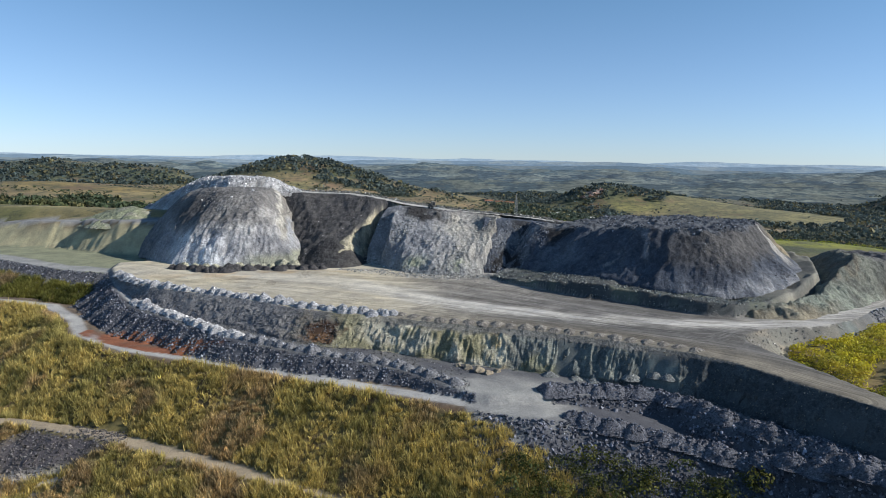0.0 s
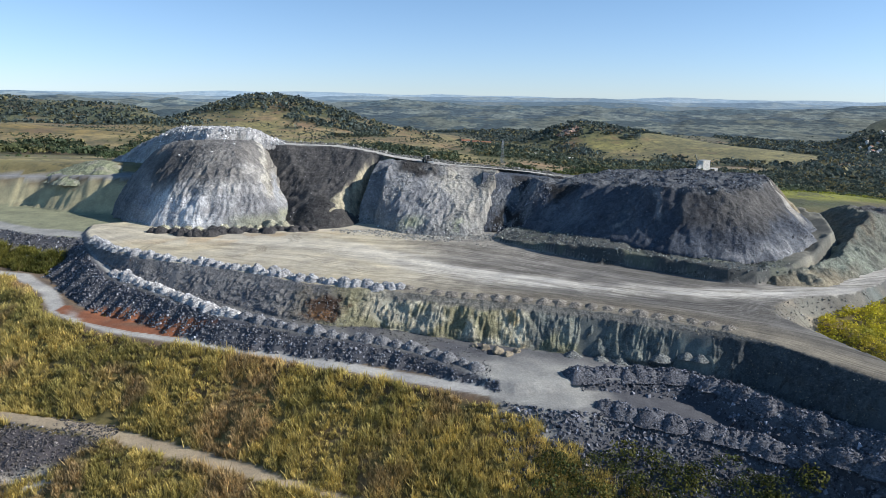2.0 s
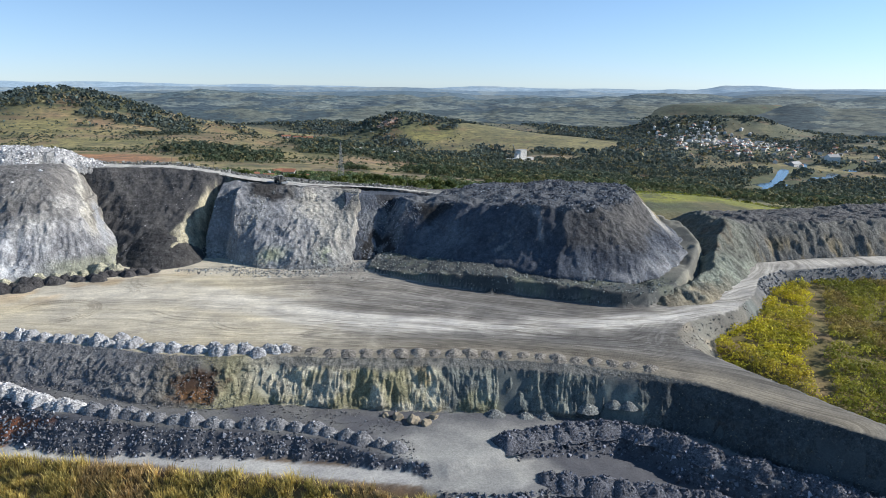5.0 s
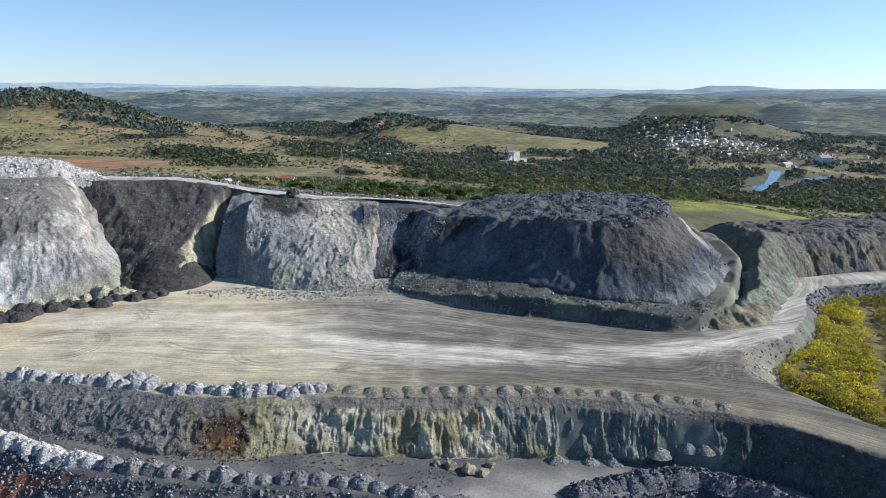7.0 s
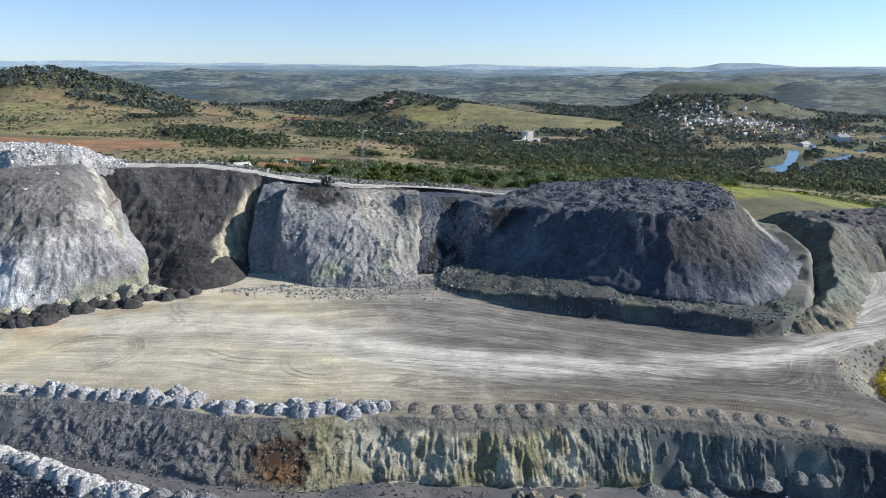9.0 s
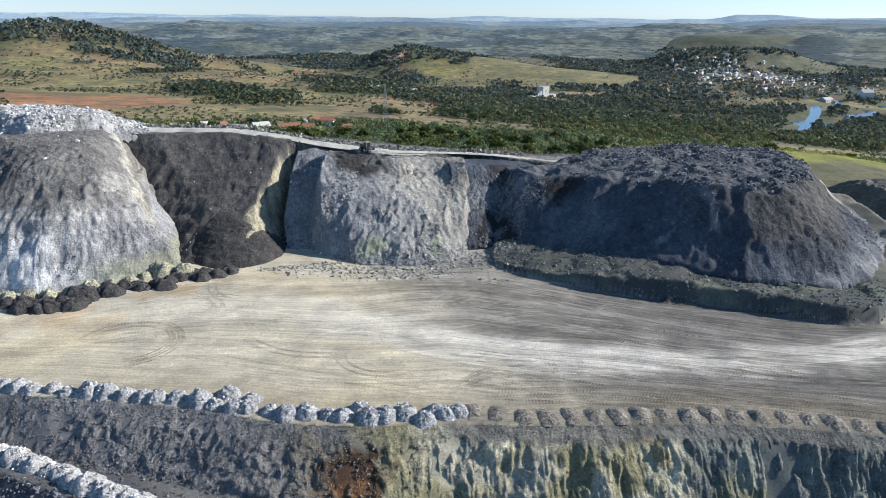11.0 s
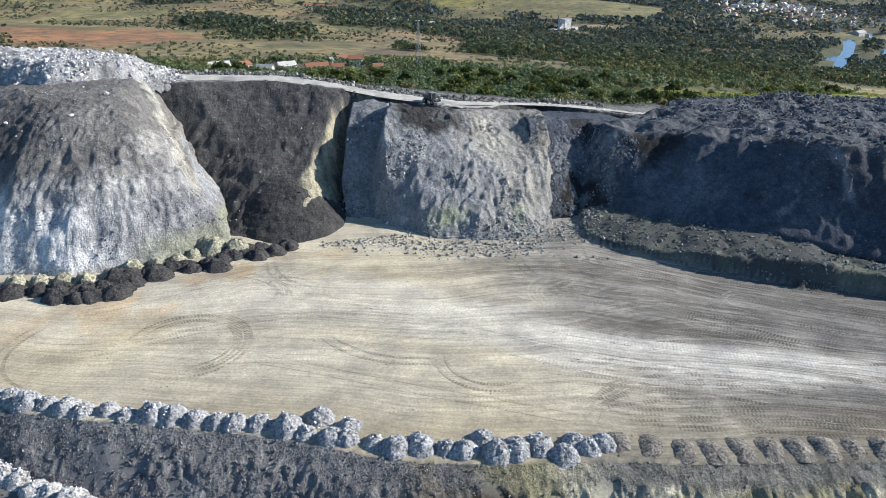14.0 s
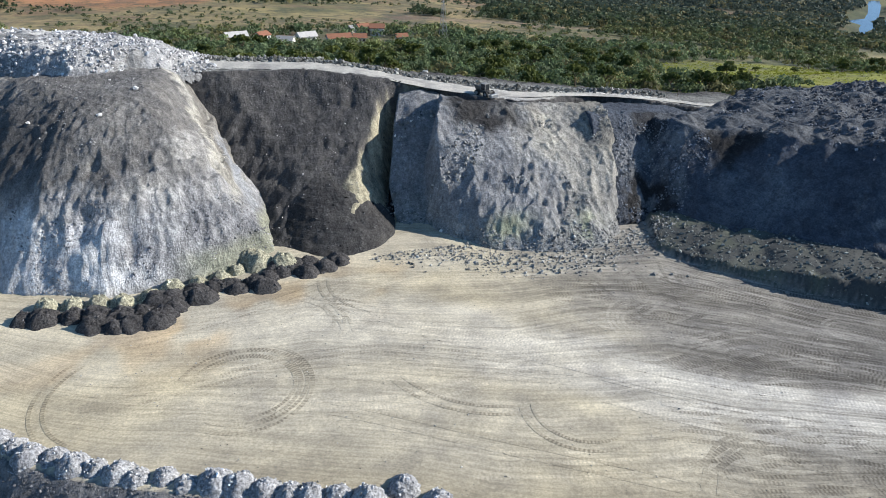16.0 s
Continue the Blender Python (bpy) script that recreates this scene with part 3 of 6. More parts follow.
def ground_tone(x, y, z, zone, out):
    n1, n2 = fbm(x, y, 30, 4, 51), fbm(x, y, 8, 2, 52)
    shape = np.shape(x)
    # open country: dry pasture, greener meadows, scrub and woods' floor
    c = np.broadcast_to(np.array((0.235, 0.19, 0.10)), (*shape, 3)).copy()
    c = mix(c, (0.22, 0.20, 0.09), smooth(-0.1, 0.35, fbm(x, y, 300, 4, 54)))
    c = mix(c, (0.28, 0.19, 0.12), smooth(0.1, 0.4, fbm(x, y, 210, 4, 55)) * 0.8)
    c = mix(c, (0.09, 0.10, 0.04), smooth(0.05, 0.35, fbm(x, y, 60, 4, 56)) * 0.7)
    c = mix(c, (0.33, 0.27, 0.14), smooth(0.15, 0.4, fbm(x, y, 45, 4, 60)) * 0.6)
    c = mix(c, (0.05, 0.07, 0.035), woods_mask(x, y) * 0.9)
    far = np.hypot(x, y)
    # with distance the ground turns dull blue-green: haze put into its tone
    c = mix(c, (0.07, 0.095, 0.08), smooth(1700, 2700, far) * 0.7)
    c = mix(c, (0.06, 0.08, 0.04), np.clip(river_mask(x + 11, y + 13) + river_mask(x - 12, y - 14), 0, 1) * 0.9)
    for cx, cy, rx, ry, tu, tone in FIELDS:
        c = mix(c, tone, inside_oval(x, y, cx, cy, rx, ry, tu, 0.12, 0.25))
    # the mine's own ground
    near = np.array((0.15, 0.125, 0.05))
    mine = (zone > 0) | ((y < np.interp(x, [-400, -150, 60, 150, 400], [380, 330, 330, 300, 235]) + 20) & (far < 700))
    c = np.where(mine[..., None], mix(np.broadcast_to(near, c.shape), (0.17, 0.12, 0.06), smooth(-0.1, 0.5, n2)), c)
    top = out <= 0.3
    face = 1 - top
    # track and lower slopes
    c = mix(c, (0.34, 0.28, 0.20), (zone == 1) & top)
    cut5 = inside_oval(x, y, -98, 173, 16, 8, 10, 0.3, 0.2) * (z < -24)
    c = mix(c, (0.10, 0.09, 0.095), cut5)
    c = mix(c, (0.45, 0.42, 0.38), inside_oval(x, y, -104, 161, 14, 4, 5, 0.3, 0.3))
    # grey road and the slope below it
    d3, _, s3 = to_line(x, y, [(-190, 271), (-159, 265), (-147, 262), (-129, 244), (-117, 225), (-95, 209), (-69, 199), (-44, 188), (-14, 174.5), (6, 166), (24, 160)])
    c = mix(c, (0.15, 0.10, 0.065), (zone == 2) * smooth(3.0, 0.5, out) * face)
    c = mix(c, (0.11, 0.085, 0.05), (zone == 2) * top * smooth(2.5, 4.5, d3) * (x < -90))
    c = mix(c, (0.15, 0.115, 0.085), (zone == 2) & top)
    c = mix(c, SLATE, ((zone == 2) & (x > 12)) * smooth(10, 18, x))
    c = mix(c, (0.39, 0.385, 0.37), (zone == 2) * smooth(2.9, 1.9, d3 + 0.6 * n2) * smooth(34, 24, x))
    # bench and its rubble face
    c = mix(c, SLATE, (zone == 3) * 1.0)
    c = mix(c, (0.27, 0.27, 0.26), ((zone == 3) * (top | ((x > 9) & (x < 28))) + (zone == 2) * (x > 6)) * smooth(19, 8, np.hypot((x - 18) * 0.85, (y - 170) * 0.9) + 6 * n2))
    c = mix(c, (0.13, 0.13, 0.13), (zone == 3) * top * smooth(10, -10, x) * smooth(-0.3, 0.3, n2))
    c = mix(c, (0.20, 0.20, 0.20), (zone == 3) * top * smooth(20, 45, x) * 0.7)
    dr, _, _ = to_line(x, y, [(-136, 290), (-125, 272), (-117, 258), (-108, 247)])
    c = mix(c, (0.33, 0.33, 0.33), (zone == 3) * smooth(3.2, 2.2, dr))
    red = within(x, y, [(-118, 231), (-100, 226), (-82, 213), (-60, 201), (-64, 198.5), (-88, 207), (-108, 217), (-118, 225)])
    c = mix(c, (0.22, 0.088, 0.048), red * smooth(-0.3, 0.2, n2 + 0.15))
    # left terraces
    c = mix(c, SLATE, (zone == 4) * face * smooth(9, 6, out + 2 * n2))
    c = mix(c, (0.29, 0.29, 0.28), (zone == 4) & top)
    c = mix(c, (0.23, 0.24, 0.16), (zone == 4) * top * smooth(4.5, 6.0, to_line(x, y, [(-330, 356), (-240, 339), (-201, 321), (-165, 298), (-138, 290)])[0] + n2))
    c = mix(c, (0.225, 0.24, 0.15), (zone == 5) * face)
    c = mix(c, (0.30, 0.24, 0.13), (zone == 5) * face * bump(x, y, -140, 308, 12, 9) * smooth(-0.2, 0.3, n2))
    c = mix(c, (0.31, 0.31, 0.305), (zone == 5) & top)
    c = mix(c, (0.37, 0.335, 0.215), (zone == 6) * 1.0)
    c = mix(c, (0.16, 0.13, 0.09), (zone == 6) * face * smooth(3.0, 0.5, out + 2 * n2))
    c = mix(c, (0.24, 0.24, 0.24), (zone == 6) & top)
    # platform
    plat = (zone == 7) * 1.0
    pc = np.broadcast_to(np.array(PALE), c.shape)
    pc = mix(pc, BEIGE, (0.35 + 0.65 * smooth(-0.4, 0.3, n1)) * smooth(20, -40, x) * 0.9)
    pc = mix(pc, (0.47, 0.33, 0.17), smooth(-0.1, 0.4, n2) * bump(x, y, -74, 280, 36, 9, 14) * 0.9)
    pc = mix(pc, GREY, smooth(-38, 32, x + 0.9 * (215 - y) + 20 * n1) * 0.95)
    pc = mix(pc, (0.21, 0.20, 0.185), smooth(-22, 14, x + 14 * n1 + 5 * n2) * smooth(238, 250, y + 6 * n2 + 0.75 * x) * 0.8)
    pc = mix(pc, GREY, smooth(25, 60, x + 12 * n1) * 0.9)
    pc = mix(pc, (0.26, 0.225, 0.16), smooth(18, 3, to_line(x, y, PLATFORM[3:24])[0]) * smooth(-110, -60, x) * 0.5)
    dw, _, _ = to_line(x, y, ROADWAY)
    pc = mix(pc, (0.52, 0.50, 0.455), smooth(9.5, 2.5, dw + 2.5 * n2 - 0.06 * np.maximum(0, 30 - x)) * (0.25 + 0.42 * smooth(-80, 10, x)))
    pc = mix(pc, (0.20, 0.20, 0.20), smooth(7, 10, dw + n2) * smooth(100, 108, x))
    c = np.where((plat * top)[..., None] > 0, pc, c)
    # slope below the platform's rim
    pf = plat * face
    sc = np.broadcast_to(np.array((0.165, 0.165, 0.17)), c.shape)
    sc = mix(sc, (0.15, 0.13, 0.095), smooth(0.0, 0.4, fbm(x * 2.4, y, 14, 3, 57)) * smooth(-60, -35, x) * 0.8)
    sc = mix(sc, OLIVE, smooth(-38, -28, x + 5 * n2) * smooth(24, 12, x + 4 * n2))
    sc = mix(sc, (0.42, 0.395, 0.31), smooth(-30, -18, x + 5 * n2) * smooth(22, 16, x + 4 * n2) * smooth(-0.35, 0.1, fbm(x, y, 5, 4, 58)))
    sc = mix(sc, (0.30, 0.22, 0.10), smooth(12, 16, x) * smooth(22, 18, x) * smooth(0.0, 0.3, fbm(x, y, 4, 3, 48)) * 0.7)
    sc = mix(sc, GREEN_GREY, smooth(15, 22, x + 4 * n2))
    sc = mix(sc, (0.20, 0.20, 0.12), inside_oval(x, y, 26, 187, 5, 4.5, 0, 0.2, 0.2) * 0.8)
    sc = mix(sc, (0.30, 0.31, 0.26), smooth(0.05, 0.35, fbm(x, y, 5, 4, 59)) * smooth(22, 30, x) * smooth(70, 55, x) * 0.6)
    sc = mix(sc, (0.06, 0.036, 0.024), inside_oval(x, y, -34.5, 205.5, 6, 4.2, -15, 0.3, 0.7))
    sc = mix(sc, (0.16, 0.085, 0.04), inside_oval(x, y, -36, 203.8, 4, 1.6, -15, 0.6, 0.7))
    shelf = smooth(4.4, 3.2, out) * smooth(-26, -14, x) * smooth(72, 62, x)
    sc = mix(sc, (0.125, 0.125, 0.12), shelf * 0.9)
    sc = mix(sc, (0.14, 0.135, 0.12), smooth(103, 110, x) * smooth(0.4, -0.2, n2 + 0.06 * (out - 3)))
    # slope under the platform's tongue darkened in the colour, for shadow on it
    sc = mix(sc, (0.062, 0.07, 0.075), smooth(58, 66, x) * smooth(98, 92, x))
    sc = mix(sc, (0.29, 0.255, 0.20), smooth(85, 88, x) * smooth(112, 102, x) * smooth(165, 178, y) * (0.4 + 0.6 * smooth(-0.2, 0.3, n2)))
    sc = mix(sc, (0.13, 0.135, 0.14), smooth(130, 150, x))
    c = np.where(pf[..., None] > 0, sc, c)
    # ledge below the dark mound, its tones darkened for the shade on its face
    lc = mix(np.broadcast_to(np.array((0.07, 0.075, 0.075)), c.shape), (0.115, 0.125, 0.10), smooth(-0.1, 0.4, n2))
    lc = mix(lc, (0.21, 0.205, 0.175), smooth(106, 120, x) * (0.4 + 0.6 * smooth(-0.2, 0.3, n2)))
    c = np.where((zone == 8)[..., None], lc, c)
    return c


def lane_of(x, y):
    """Which run a point lies on: runs fan out between the rim and the mounds' feet, each weaving a little."""
    rim, _, _ = to_line(x, y, PLATFORM[:24])
    back, _, _ = to_line(x, y, [(-150, 312), (-95, 294), (-60, 302), (-20, 291), (20, 288), (42, 262), (76, 237), (96, 226), (125, 232), (170, 266)])
    return 64 * rim / (rim + back + 0.5) + 5.0 * fbm(x, y, 55, 2, 93) + 0.8 * fbm(x, y, 14, 2, 94)


def track_mask(x, y, z, zone, out):
    return ((zone == 7) & (out <= 0)) * (0.42 + 0.58 * smooth(-40, 40, x + 15 * fbm(x, y, 30, 3, 90)))


# fields and clearings in the country: centre, half sizes, turn, tone
FIELDS = [(-170, 930, 95, 95, 20, (0.31, 0.16, 0.085)), (-220, 1010, 70, 36, 0, (0.15, 0.15, 0.055)), (765, 1800, 200, 260, 0, (0.20, 0.185, 0.09)), (700, 1150, 60, 45, 30, (0.17, 0.105, 0.07)),
          (640, 1050, 50, 30, 30, (0.16, 0.17, 0.05)), (1500, 2660, 190, 60, 30, (0.32, 0.15, 0.10)), (225, 462, 85, 70, -18, (0.20, 0.215, 0.03)), (190, 408, 80, 45, -18, (0.20, 0.215, 0.03)), (300, 390, 70, 75, -20, (0.19, 0.205, 0.03)),
          (610, 1410, 90, 30, -10, (0.34, 0.27, 0.20)), (410, 2150, 60, 50, 0, (0.21, 0.21, 0.075)), (520, 1900, 70, 60, 0, (0.21, 0.20, 0.08)), (330, 1480, 120, 25, -10, (0.24, 0.20, 0.11)),
          (-540, 1010, 170, 90, -12, (0.23, 0.175, 0.07)), (-380, 1080, 120, 45, 8, (0.22, 0.17, 0.075)), (250, 1640, 130, 90, 0, (0.19, 0.185, 0.065)), (120, 760, 70, 16, -6, (0.22, 0.165, 0.12)),
          (230, 730, 60, 12, -6, (0.22, 0.165, 0.12)), (2150, 2300, 160, 50, 20, (0.15, 0.22, 0.06))]


def woods_mask(x, y):
    """Where trees stand close: 1, open land: 0."""
    n = fbm(x, y, 130, 4, 71)
    w = inside_oval(x, y, 330, 1280, 230, 180, 0, 0.15, 0.35, 6) + inside_oval(x, y, 520, 1080, 210, 170, 0, 0.2, 0.35, 7)
    w = w + inside_oval(x, y, -400, 1960, 260, 250, 0, 0.2, 0.3, 8) + inside_oval(x, y, 540, 2060, 240, 120, 0, 0.2, 0.35, 9)
    w = w + inside_oval(x, y, 780, 1320, 170, 320, -30, 0.3, 0.5, 10) + inside_oval(x, y, 2010, 2555, 290, 190, 0, 0.2, 0.3, 11)
    w = w + inside_oval(x, y, -40, 1110, 55, 120, 20, 0.3, 0.5, 12) + inside_oval(x, y, -290, 870, 60, 80, 10, 0.3, 0.5, 13)
    w = w + inside_oval(x, y, 900, 950, 260, 150, 35, 0.3, 0.5, 14) + inside_oval(x, y, 120, 500, 290, 130, -20, 0.3, 0.3, 15)
    w = w + inside_oval(x, y, -60, 450, 70, 28, 0, 0.3, 0.5, 16) + inside_oval(x, y, 360, 760, 190, 200, 0, 0.3, 0.5, 17)
    w = w + inside_oval(x, y, 680, 800, 200, 170, 20, 0.3, 0.5, 18) + inside_oval(x, y, -430, 760, 120, 70, 10, 0.3, 0.6, 19)
    w = w + inside_oval(x, y, 1400, 2110, 170, 130, 0, 0.2, 0.3, 20) + inside_oval(x, y, 1080, 1900, 220, 260, 0, 0.3, 0.5, 21)
    w = w + smooth(-0.12, 0.1, n) * smooth(800, 1250, x + 0.35 * y) + smooth(0.28, 0.42, n)
    w = w + smooth(-0.1, 0.2, n) * smooth(2000, 2500, np.hypot(x, y)) + smooth(-0.2, 0.1, n) * smooth(-300, -600, x) * smooth(1200, 1600, y)
    open_land = np.zeros(np.shape(x))
    for cx, cy, rx, ry, tu, _ in FIELDS:
        open_land = np.maximum(open_land, inside_oval(x, y, cx, cy, rx, ry, tu, 0.12, 0.25))
    open_land = np.maximum(open_land, np.maximum(river_mask(x, y), river_mask(x + 11, y + 13)))
    open_land = np.maximum(open_land, 0.7 * np.maximum(bump(x, y, 1400, 1800, 110, 170), bump(x, y, 1330, 1560, 170, 150)))
    open_land = np.maximum(open_land, 1.2 * bump(x, y, -10, 575, 55, 24))
    open_land = np.clip(open_land, 0, 1)
    return np.clip(w, 0, 1) * (1 - open_land)


# ---- the ground: one sheet to the horizon ----
def spaced(lo, a, b, hi, step, grow, widest):
    """Fine steps from a to b, wider and wider ones out to lo and hi."""
    mid = list(np.arange(a, b + step * 0.5, step))
    out = [mid]
    for edge, end, sign in ((a, lo, -1), (b, hi, 1)):
        v, st, run = edge, step, []
        while (end - v) * sign > 0:
            st = min(st * grow, widest)
            v += sign * st
            run.append(v)
        out.append(run)
    return np.array(out[1][::-1] + out[0] + out[2])


gx = spaced(-4200, -200, 175, 4600, 0.85, 1.06, 45)
gy = spaced(-900, 130, 325, 4900, 0.85, 1.05, 45)
GX, GY = np.meshgrid(gx, gy)
GZ, GZONE, GOUT = ground_z(GX, GY, True)
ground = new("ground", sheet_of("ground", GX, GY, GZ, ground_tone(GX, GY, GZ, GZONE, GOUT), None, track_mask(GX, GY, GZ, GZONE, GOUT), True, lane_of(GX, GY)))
ground.data.materials.append(M_GROUND)
ground.data.materials.append(M_LAND)
open_country = (GZONE == 0) & ((GY > np.interp(GX, [-400, -150, 60, 150, 400], [390, 360, 345, 320, 260])) | (np.abs(GX) > 500))
ground.data.polygons.foreach_set("material_index", (open_country[:-1, :-1] & open_country[1:, 1:]).astype(np.int32).ravel())
tagged(ground, "quarry benches, haul roads and dry pasture country", "ground", "", "structure")


def mound(name, func, x0, x1, y0, y1, step, tone, label, category="spoil mound"):
    X, Y = np.meshgrid(np.arange(x0, x1, step), np.arange(y0, y1, step))
    Z, u, s, ins = func(X, Y)
    keep = ins & (Z > ground_z(X, Y) - 0.8)
    ob = new(name, sheet_of(name, X, Y, Z, tone(X, Y, Z, u, s), keep))
    ob.data.materials.append(M_SPOIL)
    return tagged(ob, label, category)


def left_tone(x, y, z, u, s):
    n, m, f = fbm(x, y, 12, 4, 81), fbm(x, y, 4, 3, 82), fbm(x, y, 1.6, 3, 80)
    c = np.broadcast_to(np.array((0.275, 0.28, 0.295)), (*x.shape, 3))
    # left part lightened in the colour, for more sun than its slope gets
    c = mix(c, (0.53, 0.535, 0.55), smooth(-84, -98, x) * smooth(-124, -112, x))
    c = mix(c, (0.22, 0.222, 0.235), smooth(0.0, 0.35, m + 0.4 * f) * 0.7 * smooth(-104, -90, x))
    c = mix(c, (0.36, 0.358, 0.362), smooth(12.5, 14.5, z + 4 * n + 3.5 * m + 1.2 * f))
    c = mix(c, (0.285, 0.28, 0.275), smooth(17.0, 18.6, z + 5 * n + 3 * m + f) * smooth(-66, -70, x + 3 * m))
    c = mix(c, (0.37, 0.37, 0.375), smooth(0.1, 0.3, m) * smooth(20, 17, z) * smooth(12, 14, z) * 0.6)
    c = mix(c, (0.155, 0.15, 0.147), smooth(21, 22.6, z + 5 * n + 2.5 * m + f - 0.10 * (x + 95)) * smooth(-72, -76, x + 4 * m))
    c = mix(c, (0.21, 0.205, 0.20), smooth(0.05, 0.25, m) * smooth(18, 20, z) * smooth(-68, -76, x) * 0.7)
    c = mix(c, (0.07, 0.07, 0.073), bump(x, y, -116, 326, 12, 14) * smooth(12, 18, z + 3 * m))
    d, _, _ = to_line(x, y, [(-79, 362), (-73, 335), (-67, 315)])
    c = mix(c, (0.43, 0.415, 0.37), smooth(6.5, 4.5, d + 4.0 * m + f) * smooth(10, 14, z))
    c = mix(c, (0.17, 0.16, 0.148), smooth(2.0, 1.2, np.abs(d - 1.5) + 2.5 * m) * smooth(12, 16, z) * 0.85)
    c = mix(c, (0.33, 0.345, 0.37), smooth(2.4, 1.0, np.abs(d + 0.5) + 1.5 * f) * smooth(22, 16, z) * smooth(6, 9, z))
    # left flank darkened in the colour, as the mound's shadow side
    c = mix(c, (0.15, 0.155, 0.165), smooth(-126, -136, x + 5 * n))
    c = mix(c, (0.30, 0.31, 0.24), smooth(3, 0, z - 5 - 2 * n) * smooth(-88, -76, x) * 0.9)
    c = mix(c, (0.30, 0.30, 0.29), smooth(-128, -140, x) * smooth(352, 370, y))
    # right flank's colour toned down, since it faces the sun squarely
    return mix(c, 0.84 * c, smooth(-88, -76, x) * smooth(22, 16, z))


def middle_tone(x, y, z, u, s):
    n, m, f = fbm(x, y, 12, 4, 83), fbm(x * 1.6, y * 0.6, 5, 3, 84), fbm(x, y, 1.5, 3, 89)
    c = np.broadcast_to(np.array((0.22, 0.226, 0.24)), (*x.shape, 3))
    c = mix(c, (0.26, 0.265, 0.28), smooth(0.05, 0.45, m + 0.3 * f) * 0.7)
    # paler to the right: partly its soil, partly sunlight put into the colour
    c = mix(c, (0.30, 0.292, 0.27), smooth(-4, 9, x + 9 * m + 0.1 * (z - 12)) * 0.85)
    c = mix(c, (0.40, 0.38, 0.335), bump(x, y, 6, 324, 5, 9) * smooth(-0.3, 0.2, m))
    c = mix(c, (0.20, 0.19, 0.165), smooth(13, 20, x + 3 * m) * smooth(12, 17, z) * 0.75)
    c = mix(c, (0.235, 0.24, 0.24), smooth(8, 3, z + 3 * n) * 0.7)
    c = mix(c, (0.30, 0.32, 0.22), np.maximum(bump(x, y, 8, 295.5, 4, 3.5), bump(x, y, -12, 299, 5, 2.5)) * smooth(-0.2, 0.3, m + 0.5 * f + 0.15) * 0.9)
    dark = smooth(4.2, 1.8, np.abs(z - crest_z(x) + 1.4) + 1.5 * m) * smooth(-20, -15, x) * smooth(8, 2, x)
    c = mix(c, (0.035, 0.034, 0.035), dark * smooth(-0.5, 0.1, n + 0.2) * smooth(336, 332, y))
    return c


def right_tone(x, y, z, u, s):
    n, m, f = fbm(x, y, 12, 4, 85), fbm(x, y, 4, 3, 86), fbm(x, y, 1.6, 3, 90)
    c = np.broadcast_to(np.array((0.064, 0.076, 0.10)), (*x.shape, 3))
    c = mix(c, (0.055, 0.057, 0.064), smooth(9, 15, z + 5 * n) * smooth(72, 86, x + 6 * n))
    c = mix(c, (0.085, 0.083, 0.083), smooth(12, 16, z + 3 * m) * smooth(88, 100, x + 5 * m) * 0.8)
    c = mix(c, (0.21, 0.218, 0.235), smooth(11, 4, z + 3 * n) * smooth(76, 94, x) * (0.35 + 0.65 * smooth(-0.25, 0.2, m)))
    c = mix(c, (0.16, 0.165, 0.175), bump(x, y, 64, 270, 5, 5) * smooth(-0.1, 0.3, m + f))
    # a thin lighter streak in the colour along the ridge
    c = mix(c, (0.17, 0.175, 0.19), smooth(1.6, 0.4, np.abs(x - 78 - 0.25 * (y - 270) + 1.5 * m)) * smooth(10, 14, z))
    # scree in the recess beside the buttress, with a black foot and black tips from above
    c = mix(c, (0.17, 0.18, 0.195), inside_oval(x, y, 32, 311, 9, 10, -20, 0.3, 0.4, 92) * smooth(-0.45, 0.0, m + 0.4 * f))
    c = mix(c, (0.11, 0.125, 0.15), inside_oval(x, y, 47, 289, 10, 7, -45, 0.4, 0.5, 91) * 0.8)
    c = mix(c, (0.022, 0.022, 0.024), inside_oval(x, y, 28, 303, 6.5, 6, 30, 0.25, 0.5, 93) * smooth(-0.45, -0.1, f))
    c = mix(c, (0.024, 0.024, 0.026), inside_oval(x, y, 53, 309, 8.5, 10, -35, 0.25, 0.35, 94))
    c = mix(c, (0.024, 0.024, 0.026), inside_oval(x, y, 38, 322, 5, 5, 0, 0.3, 0.4, 95) * 0.8)
    c = mix(c, (0.33, 0.32, 0.30), smooth(3, 1, np.abs((x - 132) * 0.8 - (285 - y) * 0.25 + 1.2 * m)) * smooth(8, 12, z))
    c = mix(c, (0.10, 0.108, 0.122), smooth(0.9, 1.05, u + 0.12 * m))
    c = mix(c, (0.30, 0.25, 0.16), bump(x, y, 143, 295, 6, 9) * 0.8)
    return c


def block_tone(x, y, z, u, s):
    n, m = fbm(x, y, 14, 4, 87), fbm(x * 1.5, y * 0.8, 4, 3, 88)
    c = np.broadcast_to(np.array((0.175, 0.185, 0.16)), (*x.shape, 3))
    c = mix(c, (0.27, 0.30, 0.25), smooth(-0.1, 0.3, n) * smooth(7, 3, z + 2 * m))
    c = mix(c, (0.35, 0.30, 0.21), smooth(2.0, -0.5, z + 2 * m) * smooth(140, 125, x) * 0.7)
    c = mix(c, (0.19, 0.165, 0.125), smooth(-0.1, 0.3, m) * smooth(4, 8, z) * smooth(168, 158, x) * 0.8)
    c = mix(c, (0.13, 0.115, 0.09), inside_oval(x, y, 134, 254, 9, 14, 20, 0.4, 0.6) * smooth(4, 8, z) * 0.8)
